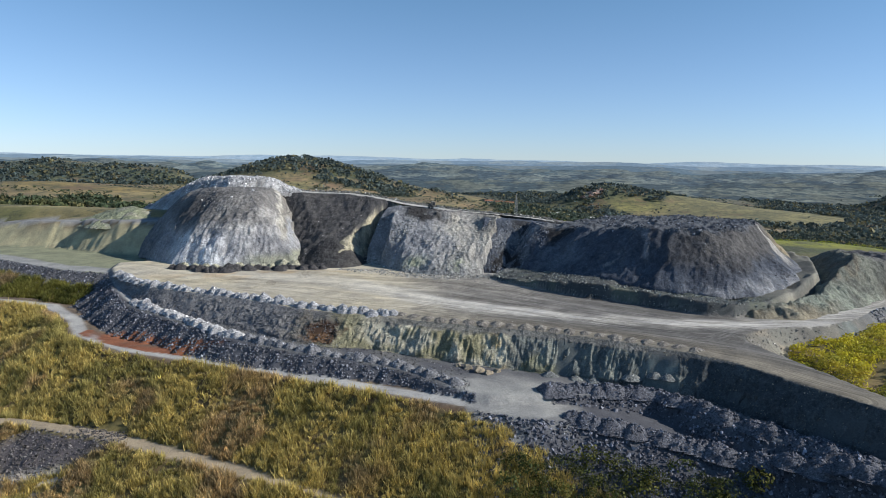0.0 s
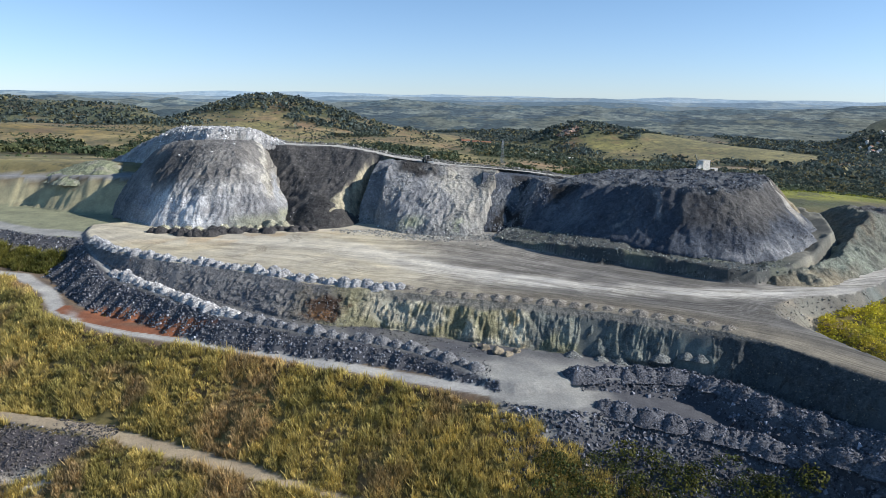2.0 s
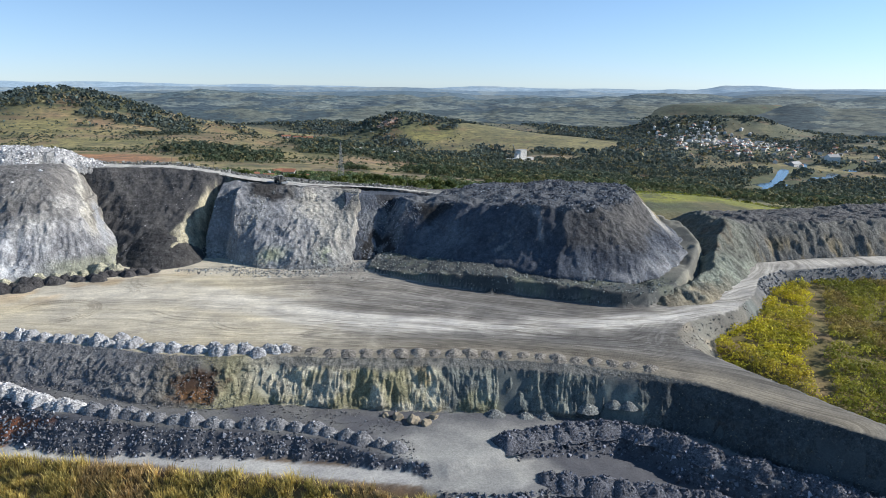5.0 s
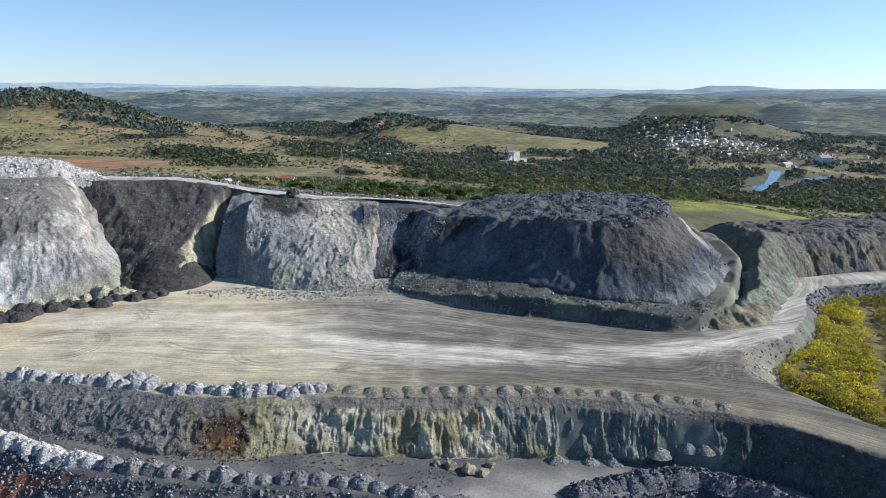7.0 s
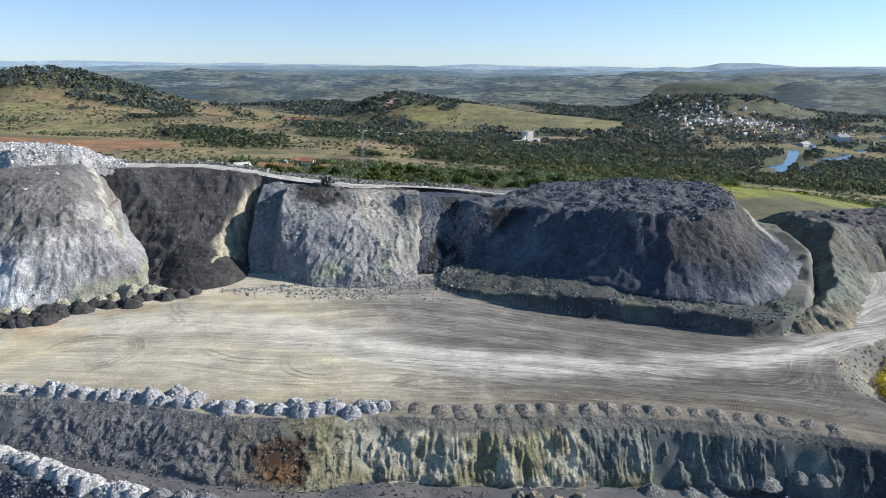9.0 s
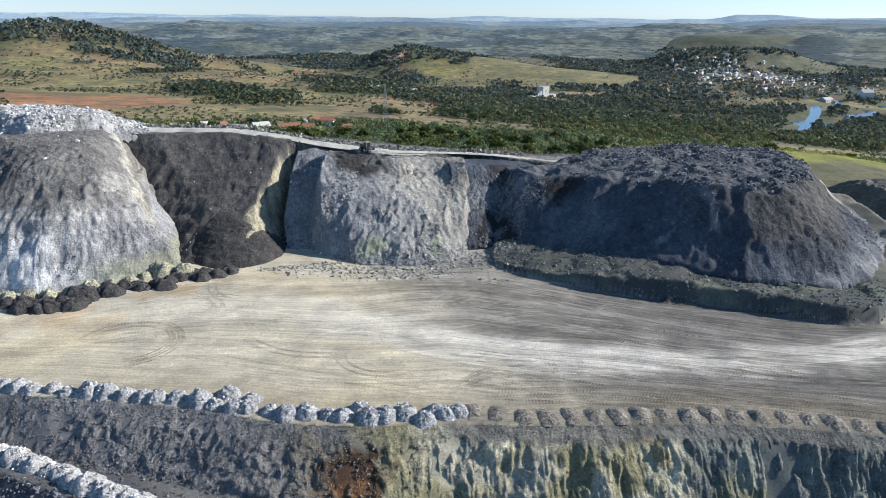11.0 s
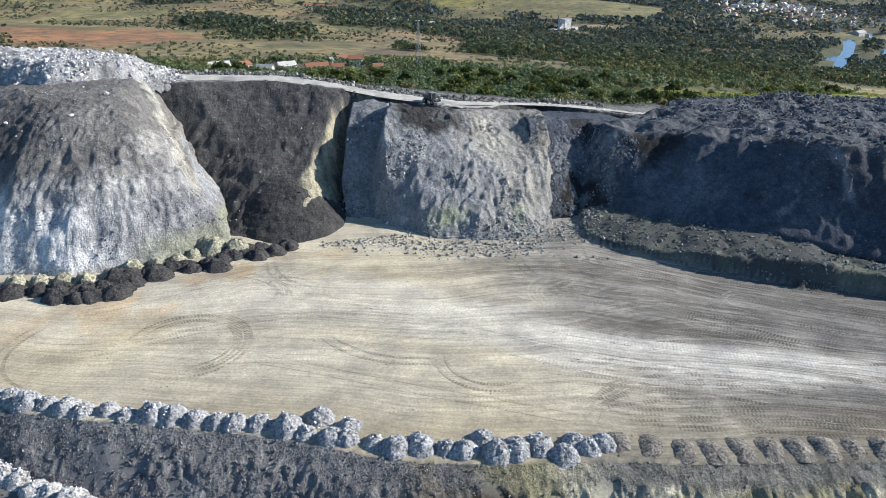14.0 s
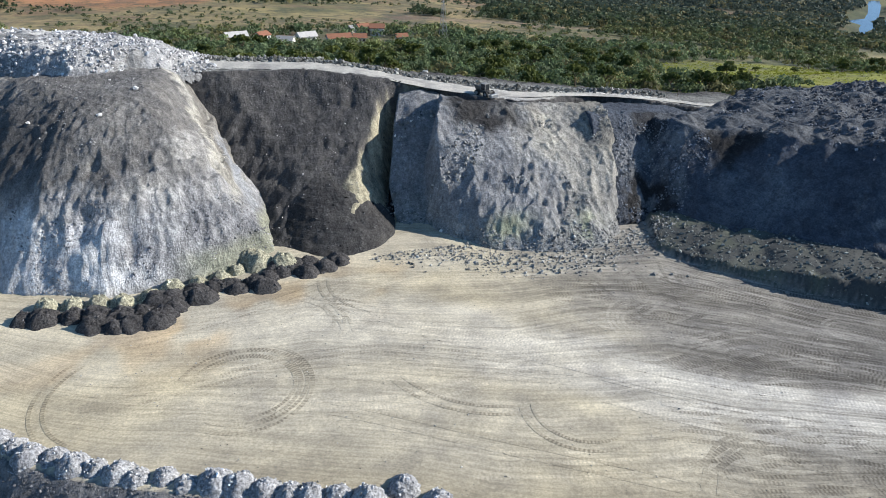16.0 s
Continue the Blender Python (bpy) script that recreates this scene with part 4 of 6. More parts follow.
    c = mix(c, (0.17, 0.17, 0.16), smooth(166, 178, x))
    c = mix(c, (0.24, 0.19, 0.11), smooth(0.0, 0.4, m) * smooth(166, 175, x) * smooth(8, 3, z) * 0.7)
    c = mix(c, (0.13, 0.13, 0.135), smooth(0.9, 1.05, u) * smooth(160, 172, x))
    return 0.74 * c


def bank_tone(x, y, z, u, s):
    n, m = fbm(x, y, 12, 4, 91), fbm(x * 1.5, y * 0.8, 4, 3, 92)
    c = np.broadcast_to(np.array((0.074, 0.072, 0.073)), (*x.shape, 3))
    c = mix(c, (0.10, 0.095, 0.092), smooth(0, 0.4, n))
    c = mix(c, (0.064, 0.063, 0.065), smooth(12, 8, z + 2 * n))
    wall, _, _ = to_line(x, y, [(-41, 309), (-36.5, 317), (-31.5, 326), (-26, 336), (-20, 340)])
    c = mix(c, (0.34, 0.315, 0.235), smooth(8.5, 6.5, wall + 2.5 * m + 1.5 * n) * smooth(-16, -20, x) * smooth(1, 4, z) * 0.95)
    c = mix(c, (0.13, 0.125, 0.10), smooth(0.1, 0.4, m) * smooth(9, 7, wall) * 0.6)
    top = smooth(0.2, 1.0, (u - 1) * np.interp(x, [-46, -36, -20, 0], [45, 17, 6, 5.5]))
    dr, _, _ = to_line(x, y, ROAD_TOP)
    c = mix(c, (0.50, 0.49, 0.465), top * smooth(6.2, 5.0, dr + 0.6 * m) * smooth(-0.45, -0.2, z - crest_z(x)))
    c = mix(c, (0.19, 0.19, 0.18), top * smooth(5.6, 7.0, dr + 0.6 * m))
    c = mix(c, (0.10, 0.095, 0.07), smooth(0.9, 0.6, u) * (y > 365 - 0.3 * x))
    return c


ROAD_TOP = [(-110, 378), (-85, 370), (-60, 363), (-44, 359), (-30, 354.5), (-20, 349), (-8, 342.5), (4, 337.5), (18, 338), (34, 339), (50, 333), (66, 326)]
left_spoil = mound("spoil_mound", left_mound, -156, -58, 290, 416, 0.42, left_tone, "tall grey spoil mound with dark top and pale rilled foot")
middle_spoil = mound("spoil_mound", middle_mound, -34, 40, 286, 356, 0.38, middle_tone, "grey spoil buttress with pale sunlit face")
right_spoil = mound("spoil_mound", right_mound, 18, 158, 230, 370, 0.46, right_tone, "broad dark blue-grey spoil mound with rubble top")
block_spoil = mound("cut_bank", cut_block, 96, 300, 218, 332, 0.6, block_tone, "pale green-grey cut bank beside the haul road", "cut bank")
bank_spoil = mound("spoil_bank", back_bank, -114, 98, 296, 420, 0.55, bank_tone, "black spoil slope below the crest haul road", "spoil bank")



def crest_road():
    """The graded haul road along the bank's crest, a shallow slab with worn wheel lanes."""
    pts = np.array(ROAD_TOP, float)
    t = np.concatenate([[0], np.cumsum(np.hypot(*np.diff(pts, axis=0).T))])
    run = np.arange(4, t[-1] - 4, 1.0)
    cx, cy = (np.convolve(np.pad(np.interp(run, t, pts[:, k]), 8, mode="reflect", reflect_type="odd"), np.ones(17) / 17, "valid") for k in (0, 1))
    nx, ny = -np.gradient(cy), np.gradient(cx)
    ln = np.hypot(nx, ny)
    off = np.linspace(-4.6, 4.6, 14)[:, None] * np.interp(cx, [30, 66], [1.0, 0.7])[None]
    off = off * np.interp(cx, [-10, 20], [1.0, 0.72])[None] + np.interp(cx, [-10, 20], [0.0, 3.4])[None]
    X, Y = cx[None] + nx / ln * off, cy[None] + ny / ln * off
    Z = crest_z(X) + np.interp(X, [-10, 20], [0.42, 0.30]) - 0.012 * off ** 2 + 0.05 * fbm(X, Y, 3, 2, 171)
    lanes = 0.06 * np.cos(off * 2.2) + 0.5 * fbm(X, Y, 5, 3, 172)
    ob = new("haul_road", sheet_of("haul_road", X, Y, Z, mix(np.broadcast_to(np.array((0.47, 0.455, 0.42)), (*X.shape, 3)), (0.34, 0.33, 0.31), smooth(0.0, 0.3, lanes))))
    ob.data.materials.append(M_GROUND)
    ob.parent = bank_spoil
    ob["label"] = "pale graded haul road along the crest"


crest_road()

# ---- rubble, heaps, plants ----
rng = np.random.default_rng(7)


def spots(n, x0, x1, y0, y1):
    return rng.uniform(x0, x1, n), rng.uniform(y0, y1, n)


OCTA = np.array([(1, 0, 0), (0, 1, 0), (-1, 0, 0), (0, -1, 0), (0, 0, 1), (0, 0, -1)], float)
OCTA_F = np.array([(0, 1, 4), (1, 2, 4), (2, 3, 4), (3, 0, 4), (1, 0, 5), (2, 1, 5), (3, 2, 5), (0, 3, 5)])


def turns(n):
    """Random rotation matrices."""
    q = rng.normal(size=(n, 4))
    q /= np.linalg.norm(q, axis=1, keepdims=True)
    w, x, y, z = q.T
    return np.stack([np.stack([1 - 2 * (y * y + z * z), 2 * (x * y - z * w), 2 * (x * z + y * w)], -1),
                     np.stack([2 * (x * y + z * w), 1 - 2 * (x * x + z * z), 2 * (y * z - x * w)], -1),
                     np.stack([2 * (x * z - y * w), 2 * (y * z + x * w), 1 - 2 * (x * x + y * y)], -1)], 1)


def rocks(name, x, y, z, size, tone, label, spread=0.35):
    """Broken stones, one jittered eight-sided lump each, in one mesh."""
    n = len(x)
    base = OCTA[None] * (1 + rng.uniform(-0.35, 0.45, (n, 6, 1))) + rng.normal(0, 0.14, (n, 6, 3))
    base = base * size[:, None, None] * rng.uniform(0.6, 1.2, (n, 1, 3))
    co = np.einsum("nij,nkj->nki", turns(n), base) + np.stack([x, y, z + 0.15 * size], -1)[:, None]
    f = OCTA_F[None] + 6 * np.arange(n)[:, None, None]
    shade = np.exp(rng.normal(0, spread, (n, 1, 1)))
    col = np.broadcast_to(np.asarray(tone).reshape(-1, 1, 3) * shade, (n, 6, 3))
    ob = new(name, raw_mesh(name, co.reshape(-1, 3), f.reshape(-1, 3), col.reshape(-1, 3)))
    ob.data.materials.append(M_ROCK)
    return tagged(ob, label, "rubble", "", "stuff")


def along(pts, step):
    """Points and headings every step metres along a polyline."""
    out, left = [], 0.0
    for (x0, y0), (x1, y1) in zip(pts[:-1], pts[1:]):
        ln = math.hypot(x1 - x0, y1 - y0)
        while left < ln:
            out.append((x0 + (x1 - x0) * left / ln, y0 + (y1 - y0) * left / ln, math.atan2(y1 - y0, x1 - x0)))
            left += step
        left -= ln
    return out


def one(func, x, y):
    r = func(np.array([[float(x)]]), np.array([[float(y)]]))
    return float((r[0] if isinstance(r, tuple) else r)[0, 0])


def heap_mesh(name, seed, radius, height, tone, sharp=1.25, rough=0.16, stones=60, stone=(0.12, 0.3)):
    """A tipped load: a rough cone with slumped sides and loose stones on it."""
    g = np.random.default_rng(seed)
    rings, seg = 11, 28
    r = np.linspace(0, 1.25, rings)[:, None]
    a = np.linspace(0, 2 * math.pi, seg, endpoint=False)[None]
    px, py = r * np.cos(a), r * np.sin(a)
    lump = fbm(px * 3 + seed * 7.1, py * 3, 1.4, 4, seed)
    edge = 1 + 0.16 * fbm(np.cos(a) * 2 + seed, np.sin(a) * 2, 1.0, 2, seed + 3)
    zz = height * (1 - np.clip(r / edge, 0, 1.25) ** (sharp + 0.55)) * (1 + 0.1 * r) + rough * height * lump * smooth(1.25, 0.9, r) + 0.08 * height * fbm(px * 12, py * 12 + seed, 1.3, 2, seed + 5)
    zz = np.maximum(zz, -0.45)
    co = np.stack([px * radius, py * radius, zz], -1).reshape(-1, 3)
    faces = []
    for i in range(rings - 1):
        for j in range(seg):
            k = (j + 1) % seg
            faces.append((i * seg + j, (i + 1) * seg + j, (i + 1) * seg + k, i * seg + k))
    me = raw_mesh(name, co, np.array(faces), np.broadcast_to(np.array(tone) * 1.0, co.shape) * (1 + 0.25 * lump.reshape(-1, 1)), None, True)
    me.materials.append(M_HEAP)
    me["spread"], me["lift"], me["loose"], me["stone_size"] = radius, height, stones, stone[1]
    me["tint"] = tone
    return me


def heap_set(name, count, seed, radius, height, tone, **more):
    return [heap_mesh(name, seed + i, radius, height, tone, **more) for i in range(count)]


def place_heaps(places, meshes, label, group, name="spoil_heap", floor=ground_z, jitter=0.6, stretch=1.0, lo=0.75, hi=1.15):
    for n, (x, y, a) in enumerate(places):
        x, y = x + rng.uniform(-jitter, jitter), y + rng.uniform(-jitter, jitter)
        ob = new(name, meshes[n % len(meshes)])
        k = rng.uniform(lo, hi)
        ob.matrix_basis = Matrix.LocRotScale((x, y, one(floor, x, y) - 0.1), Euler((0, 0, a + rng.uniform(-0.4, 0.4))), (k * stretch, k, k * rng.uniform(0.85, 1.15)))
        tagged(ob, label, "spoil heap", group)
        me = ob.data
        m = int(me["loose"])
        picks = rng.integers(0, len(me.vertices), m)
        at = np.array([tuple(ob.matrix_basis @ me.vertices[int(q)].co) for q in picks])
        loose_stones.append((at, rng.uniform(0.35, 1.0, m) ** 2 * me["stone_size"], np.tile(np.array(me["tint"]) * 1.15, (m, 1))))


loose_stones = []
RIM = [(-126, 273), (-115, 261), (-103, 251.5), (-94, 246), (-83, 240.5), (-71, 235.5), (-58, 229.5), (-46, 221.8), (-34, 217.5), (-16, 212.5)]
grey_heaps = heap_set("spoil_heap", 6, 100, 2.35, 1.8, (0.33, 0.335, 0.35), stones=70, rough=0.24)
place_heaps(along(RIM, 3.5), grey_heaps, "pale grey tipped heap of broken rock on the platform rim", "heaps along the platform rim")
place_heaps([(-54, 230.5, 0), (-50, 228, 0), (-41, 221.5, 0), (-31, 219, 0), (-24, 216.5, 0), (-19, 215.5, 0), (-14, 214.2, 0)], grey_heaps,
            "pale grey tipped heap of broken rock on the platform rim", "heaps along the platform rim", lo=0.9, hi=1.1)
drab_heaps = heap_set("spoil_heap", 5, 130, 2.9, 0.95, (0.20, 0.185, 0.165), sharp=0.8, rough=0.14, stones=25, stone=(0.08, 0.18))
place_heaps(along(RIM_EAST, 4.3), drab_heaps, "low drab earth heap on the platform rim", "heaps along the platform rim", stretch=0.84, jitter=0.3, lo=0.68, hi=0.92)
white_heaps = heap_set("spoil_heap", 4, 150, 2.7, 1.7, (0.38, 0.38, 0.39), stones=70, rough=0.32)
place_heaps(along([(-107, 245), (-97, 236), (-85, 226), (-74, 216.5), (-66, 209.5), (-60, 205.5)], 2.9), white_heaps, "whitish tipped rock heap on the middle bench", "heaps along the bench")
slate_heaps = heap_set("spoil_heap", 5, 160, 2.4, 1.7, (0.17, 0.175, 0.19), stones=80)
place_heaps(along([(-56, 203.5), (-46, 198.5), (-30, 192), (-15, 187.5), (-3, 180), (4, 174.5)], 3.7), slate_heaps, "dark grey tipped rubble heap on the middle bench", "heaps along the bench")
dark_heaps = heap_set("spoil_heap", 6, 170, 2.7, 1.6, (0.06, 0.058, 0.06), stones=40, rough=0.45, stone=(0.1, 0.25))
DARK = [(-98, 285), (-88, 283.5), (-84, 287), (-79, 289), (-73, 291), (-69, 292.5), (-110, 290), (-107, 289.5), (-103, 289), (-99, 288.5), (-95, 283), (-94, 286), (-91, 282.5), (-90, 287), (-87, 285), (-87, 289), (-85, 291), (-81, 292), (-77, 293), (-74, 293.5), (-70, 294),
        (-67, 291), (-66, 295), (-64, 297), (-61, 297), (-61, 300), (-58, 295), (-57, 299), (-55, 296), (-51, 298.5)]
place_heaps([(x, y, 0.5) for x, y in DARK], dark_heaps, "black tipped spoil heap at the mound's foot", "black heaps at the mound's foot", jitter=0.7, lo=0.9, hi=1.35)
pale_heaps = heap_set("spoil_heap", 3, 180, 2.4, 2.1, (0.32, 0.31, 0.235), stones=15, rough=0.3)
place_heaps([(-108, 294, 0), (-103.5, 293, 0), (-98.5, 292.5, 0), (-94, 292, 0), (-89.5, 292.5, 0), (-85, 294.5, 0), (-80.5, 295.5, 0), (-76, 297, 0), (-72.5, 299, 0)], pale_heaps,
            "pale greenish clay heap at the mound's foot", "clay heaps at the mound's foot", jitter=0.3)
place_heaps([(-68, 301.5, 0), (-70, 303, 0), (-63, 299, 0)], pale_heaps, "pale greenish clay heap at the mound's foot", "clay heaps at the mound's foot", lo=1.3, hi=1.7)
rubble_heaps = heap_set("spoil_heap", 5, 190, 3.3, 1.7, (0.10, 0.105, 0.125), stones=110, rough=0.25, stone=(0.15, 0.4))
place_heaps(along([(31, 159.5), (41, 156), (50, 153), (59, 149), (67, 143), (74, 138), (82, 131), (93, 118)], 2.9), rubble_heaps, "dark rubble heap on the lower tip edge", "heaps on the lower tips")
place_heaps(along([(27, 172.3), (36, 173.5), (46, 174), (56, 171.5), (62, 164), (67, 156), (73, 149), (79, 141), (88, 126)], 2.6), rubble_heaps, "dark rubble heap on the upper tip edge", "heaps on the lower tips")


cone_heaps = heap_set("debris_cone", 3, 210, 2.4, 1.15, (0.16, 0.17, 0.17), sharp=0.7, rough=0.1, stones=12)
place_heaps([(36, 183, 0), (41, 182, 0), (50, 179.5, 0), (55, 177.5, 0), (58, 175.5, 0), (30, 185, 0)], cone_heaps, "grey fan of fallen debris at the cut's foot", "debris cones at the cut's foot", name="debris_cone")


# broken white rock on top of the left mound
def white_top(x, y):
    z, u, s, ins = mound_z(x, y, [(-196, 424, 40), (-172, 394, 38), (-150, 374, 30), (-128, 362, 14), (-116, 350, 10), (-104, 345, 10), (-84, 352, 8), (-70, 360, 9), (-71, 376, 14), (-100, 408, 24), (-150, 438, 30)],
                           36.0 + 1.0 * bump(x, y, -106, 360, 22, 18) - 4.5 * smooth(-92, -72, x) - 1.5 * smooth(-128, -150, x), 29 - 22 * smooth(-122, -150, x), 1.25, 66, 0.3, 3)
    return z + 0.9 * ridge(x, y, 5.5, 3, 98) * smooth(22, 30, z), u, s, ins


white_pile = mound("rubble_mound", white_top, -200, -66, 340, 442, 0.55, lambda x, y, z, u, s: mix(np.broadcast_to(np.array((0.40, 0.40, 0.405)), (*x.shape, 3)), (0.25, 0.25, 0.25), smooth(-0.1, 0.5, fbm(x, y, 7, 4, 99))),
                   "whitish broken rock tipped along the mound's top", "rubble mound")


def green_cone(x, y):
    return mound_z(x, y, [(-196, 372, 26), (-176, 352, 26), (-150, 350, 22), (-140, 372, 20), (-150, 400, 26), (-185, 405, 30)], 21 + 0 * x, 12, 1.1, 67, 0.4, 3)


clay_cone = mound("spoil_mound", green_cone, -200, -136, 346, 410, 0.8, lambda x, y, z, u, s: mix(np.broadcast_to(np.array((0.225, 0.245, 0.165)), (*x.shape, 3)), (0.32, 0.31, 0.25), smooth(0, 0.5, fbm(x, y, 7, 4, 97))),
                  "pale green clay mound beside the upper bench")

# the rilled cut below the platform's rim, finer than the ground under it
def softened(pts, times=2):
    for _ in range(times):
        out = [pts[0]]
        for (x0, y0), (x1, y1) in zip(pts[:-1], pts[1:]):
            out += [(0.75 * x0 + 0.25 * x1, 0.75 * y0 + 0.25 * y1), (0.25 * x0 + 0.75 * x1, 0.25 * y0 + 0.75 * y1)]
        pts = out + [pts[-1]]
    return pts


def cut_face(name, pts, label):
    line = along(softened(pts), 0.22)
    px, py = np.array([p[0] for p in line]), np.array([p[1] for p in line])
    tx, ty = np.gradient(px), np.gradient(py)
    for arr in (tx, ty):
        arr[:] = np.convolve(np.pad(arr, 10, "edge"), np.ones(21) / 21, "valid")
    ln = np.hypot(tx, ty)
    nx, ny = ty / ln, -tx / ln
    d = np.arange(0.6, 15.0, 0.33)[:, None]
    s = np.arange(len(px))[None] * 0.22
    X0, Y0 = px[None] + nx[None] * d, py[None] + ny[None] * d
    Z = ground_z(X0, Y0)
    steep = smooth(-130, -20, X0) * 0.6 + 0.4
    on_face = smooth(2.0, 4.6, d) * smooth(-0.2, 1.2, Z - np.maximum(bench_z(X0, Y0), -11))
    warp = 1.6 * fbm(X0, Y0, 7, 2, 141)
    big = vnoise((s + 2 * warp) / 7.0, d / 60, 142)
    rib = 1 - 2 * np.abs(vnoise((s + warp) / 1.7, d / 7, 143))
    fine = 1 - 2 * np.abs(vnoise((s + 0.6 * warp) / 0.7, d / 3, 144))
    ribbed = smooth(-34, -22, X0) * smooth(74, 64, X0)
    push = on_face * steep * (0.9 * big + 0.24 * ribbed * rib + 0.22 * ribbed * fine + (0.6 + 0.2 * ribbed) * fbm(s, d, 3.2, 4, 145) + 0.45 * (1 - ribbed) * fbm(s, d, 1.1, 2, 148) + (0.55 - 0.2 * ribbed) * ridge(s, d, 2.0, 3, 149) + 0.1 + 0.9 * smooth(0.1, 0.6, fbm(s, d * 0.6, 16, 2, 146)))
    X, Y = X0 + nx[None] * push, Y0 + ny[None] * push
    Z = Z + 0.10 + 0.15 * push + 0.3 * on_face * fbm(s, d, 1.2, 3, 147)
    _, zone, out = ground_z(X0, Y0, True)
    tone = ground_tone(X0, Y0, Z, np.full(zone.shape, 7), np.maximum(d + 0 * s, 0.5))
    ob = new(name, sheet_of(name, X, Y, Z, tone, (zone == 7) & (out > 0.5)))
    ob.data.materials.append(M_SPOIL)
    return tagged(ob, label, "cut bank")


cut = cut_face("cut_bank", PLATFORM[2:25], "rilled grey and ochre cut slope below the platform rim")

at, size_of, tint_of = (np.concatenate(v) for v in zip(*loose_stones))
rocks("rubble", at[:, 0], at[:, 1], at[:, 2], size_of, tint_of, "loose stones on the tipped spoil heaps", 0.4)

# ---- tyre tracks on the working platform ----
FEET = [(-150, 306), (-110, 286), (-92, 281), (-70, 288), (-50, 296), (-20, 288), (2, 285), (20, 284), (30, 272), (42, 258), (64, 243), (76, 234), (88, 225.5), (97, 219), (112, 219.5), (122, 224)]
EDGE = [(-135, 292), (-117, 266), (-95, 249), (-71, 238.5), (-46, 224.5), (-16, 215), (13, 206), (38, 199), (53, 192), (66, 184), (76, 178), (84, 192), (90, 206), (100, 211.5), (112, 215), (122, 219)]


def level_at(x, y):
    """Height of the ground's own mesh."""
    fx, fy = np.interp(x, gx, np.arange(len(gx))), np.interp(y, gy, np.arange(len(gy)))
    ix, iy = np.floor(fx).astype(int), np.floor(fy).astype(int)
    fx, fy = fx - ix, fy - iy
    return (GZ[iy, ix] * (1 - fx) + GZ[iy, ix + 1] * fx) * (1 - fy) + (GZ[iy + 1, ix] * (1 - fx) + GZ[iy + 1, ix + 1] * fx) * fy


class Marks:
    """Gathers pairs of tyre marks into one mesh."""

    def __init__(self):
        self.co, self.faces, self.run, self.wear, self.dust, self.count = [], [], [], [], [], 0

    def add(self, x, y, gauge, width, pale, wear):
        tx, ty = np.gradient(x), np.gradient(y)
        ln = np.hypot(tx, ty)
        nx, ny = -ty / ln, tx / ln
        run = np.concatenate([[0], np.cumsum(np.hypot(np.diff(x), np.diff(y)))])
        fade = np.clip(np.minimum(run, run[-1] - run) / 6, 0, 1)
        for side in ((-1, 1) if gauge else (0,)):
            rows = []
            for k in (-0.5, 0.5):
                off = side * gauge / 2 + k * width
                px, py = x + nx * off, y + ny * off
                rows.append(np.stack([px, py, level_at(px, py) + 0.006 + 0.00004 * len(self.co)], -1))
            n = len(x)
            base = self.count + np.arange(n - 1)
            self.co.append(np.concatenate(rows))
            self.faces.append(np.stack([base, base + 1, base + n + 1, base + n], -1))
            self.run.append(np.tile(run, 2))
            self.wear.append(np.tile(wear * fade, 2))
            self.dust.append(np.full(2 * n, float(pale)))
            self.count += 2 * n

    def build(self, name, label):
        co = np.concatenate(self.co)
        x, y, z = co[None, :, 0], co[None, :, 1], co[None, :, 2]
        _, zone, out = ground_z(x, y, True)
        me = raw_mesh(name, co, np.concatenate(self.faces), ground_tone(x, y, z, zone, out)[0], track_mask(x, y, z, zone, out)[0], True, lane_of(x, y)[0])
        for key, values in (("run", self.run), ("wear", self.wear), ("dust", self.dust)):
            me.attributes.new(key, "FLOAT", "POINT").data.foreach_set("value", np.concatenate(values).astype(np.float32))
        ob = new(name, me)
        ob.data.materials.append(M_TRACK)
        return tagged(ob, label, "tyre tracks", "", "stuff")


marks = Marks()
road_rng = np.random.default_rng(31)


def across(x, w):
    """The point at x that lies the share w of the way from the rim to the mounds' feet."""
    lo, hi = np.interp(x, *zip(*EDGE)), np.interp(x, *zip(*FEET))
    return lo + (hi - lo) * np.clip(w, 0.04, 0.96)


for n in range(340):
    east = n % 16 > 0
    x0 = road_rng.uniform(-16, 60) if east else road_rng.uniform(-105, 10)
    x1 = min(118, x0 + road_rng.uniform(35, 120))
    x = np.arange(x0, x1, 1.2)
    w0 = road_rng.uniform(0.06, 0.94)
    t = (x - x0) / (x1 - x0)
    w = w0 + road_rng.normal(0, 0.16) * t + road_rng.normal(0, 0.08) * np.sin(t * road_rng.uniform(2, 6))
    y = across(x, w)
    y = np.convolve(np.pad(y, 6, mode="reflect", reflect_type="odd"), np.ones(13) / 13, "valid")
    dark = road_rng.random() < (0.68 if east else 0.4)
    marks.add(x, y, road_rng.uniform(1.9, 2.7), road_rng.uniform(0.5, 1.05), 0.0 if dark else 1.0, road_rng.uniform(0.4, 1.0) * (0.9 if dark else 0.8) * (1.0 if east else 0.6))
for n in range(26):
    # broad pale sweeps of dust along the haul lane
    x0 = road_rng.uniform(-70, 40)
    x = np.arange(x0, min(116, x0 + road_rng.uniform(40, 90)), 1.2)
    lane_x, lane_y = zip(*ROADWAY)
    y = np.interp(x, lane_x, lane_y) + road_rng.normal(0, 3.0)
    y = np.convolve(np.pad(y, 12, mode="reflect", reflect_type="odd"), np.ones(25) / 25, "valid")
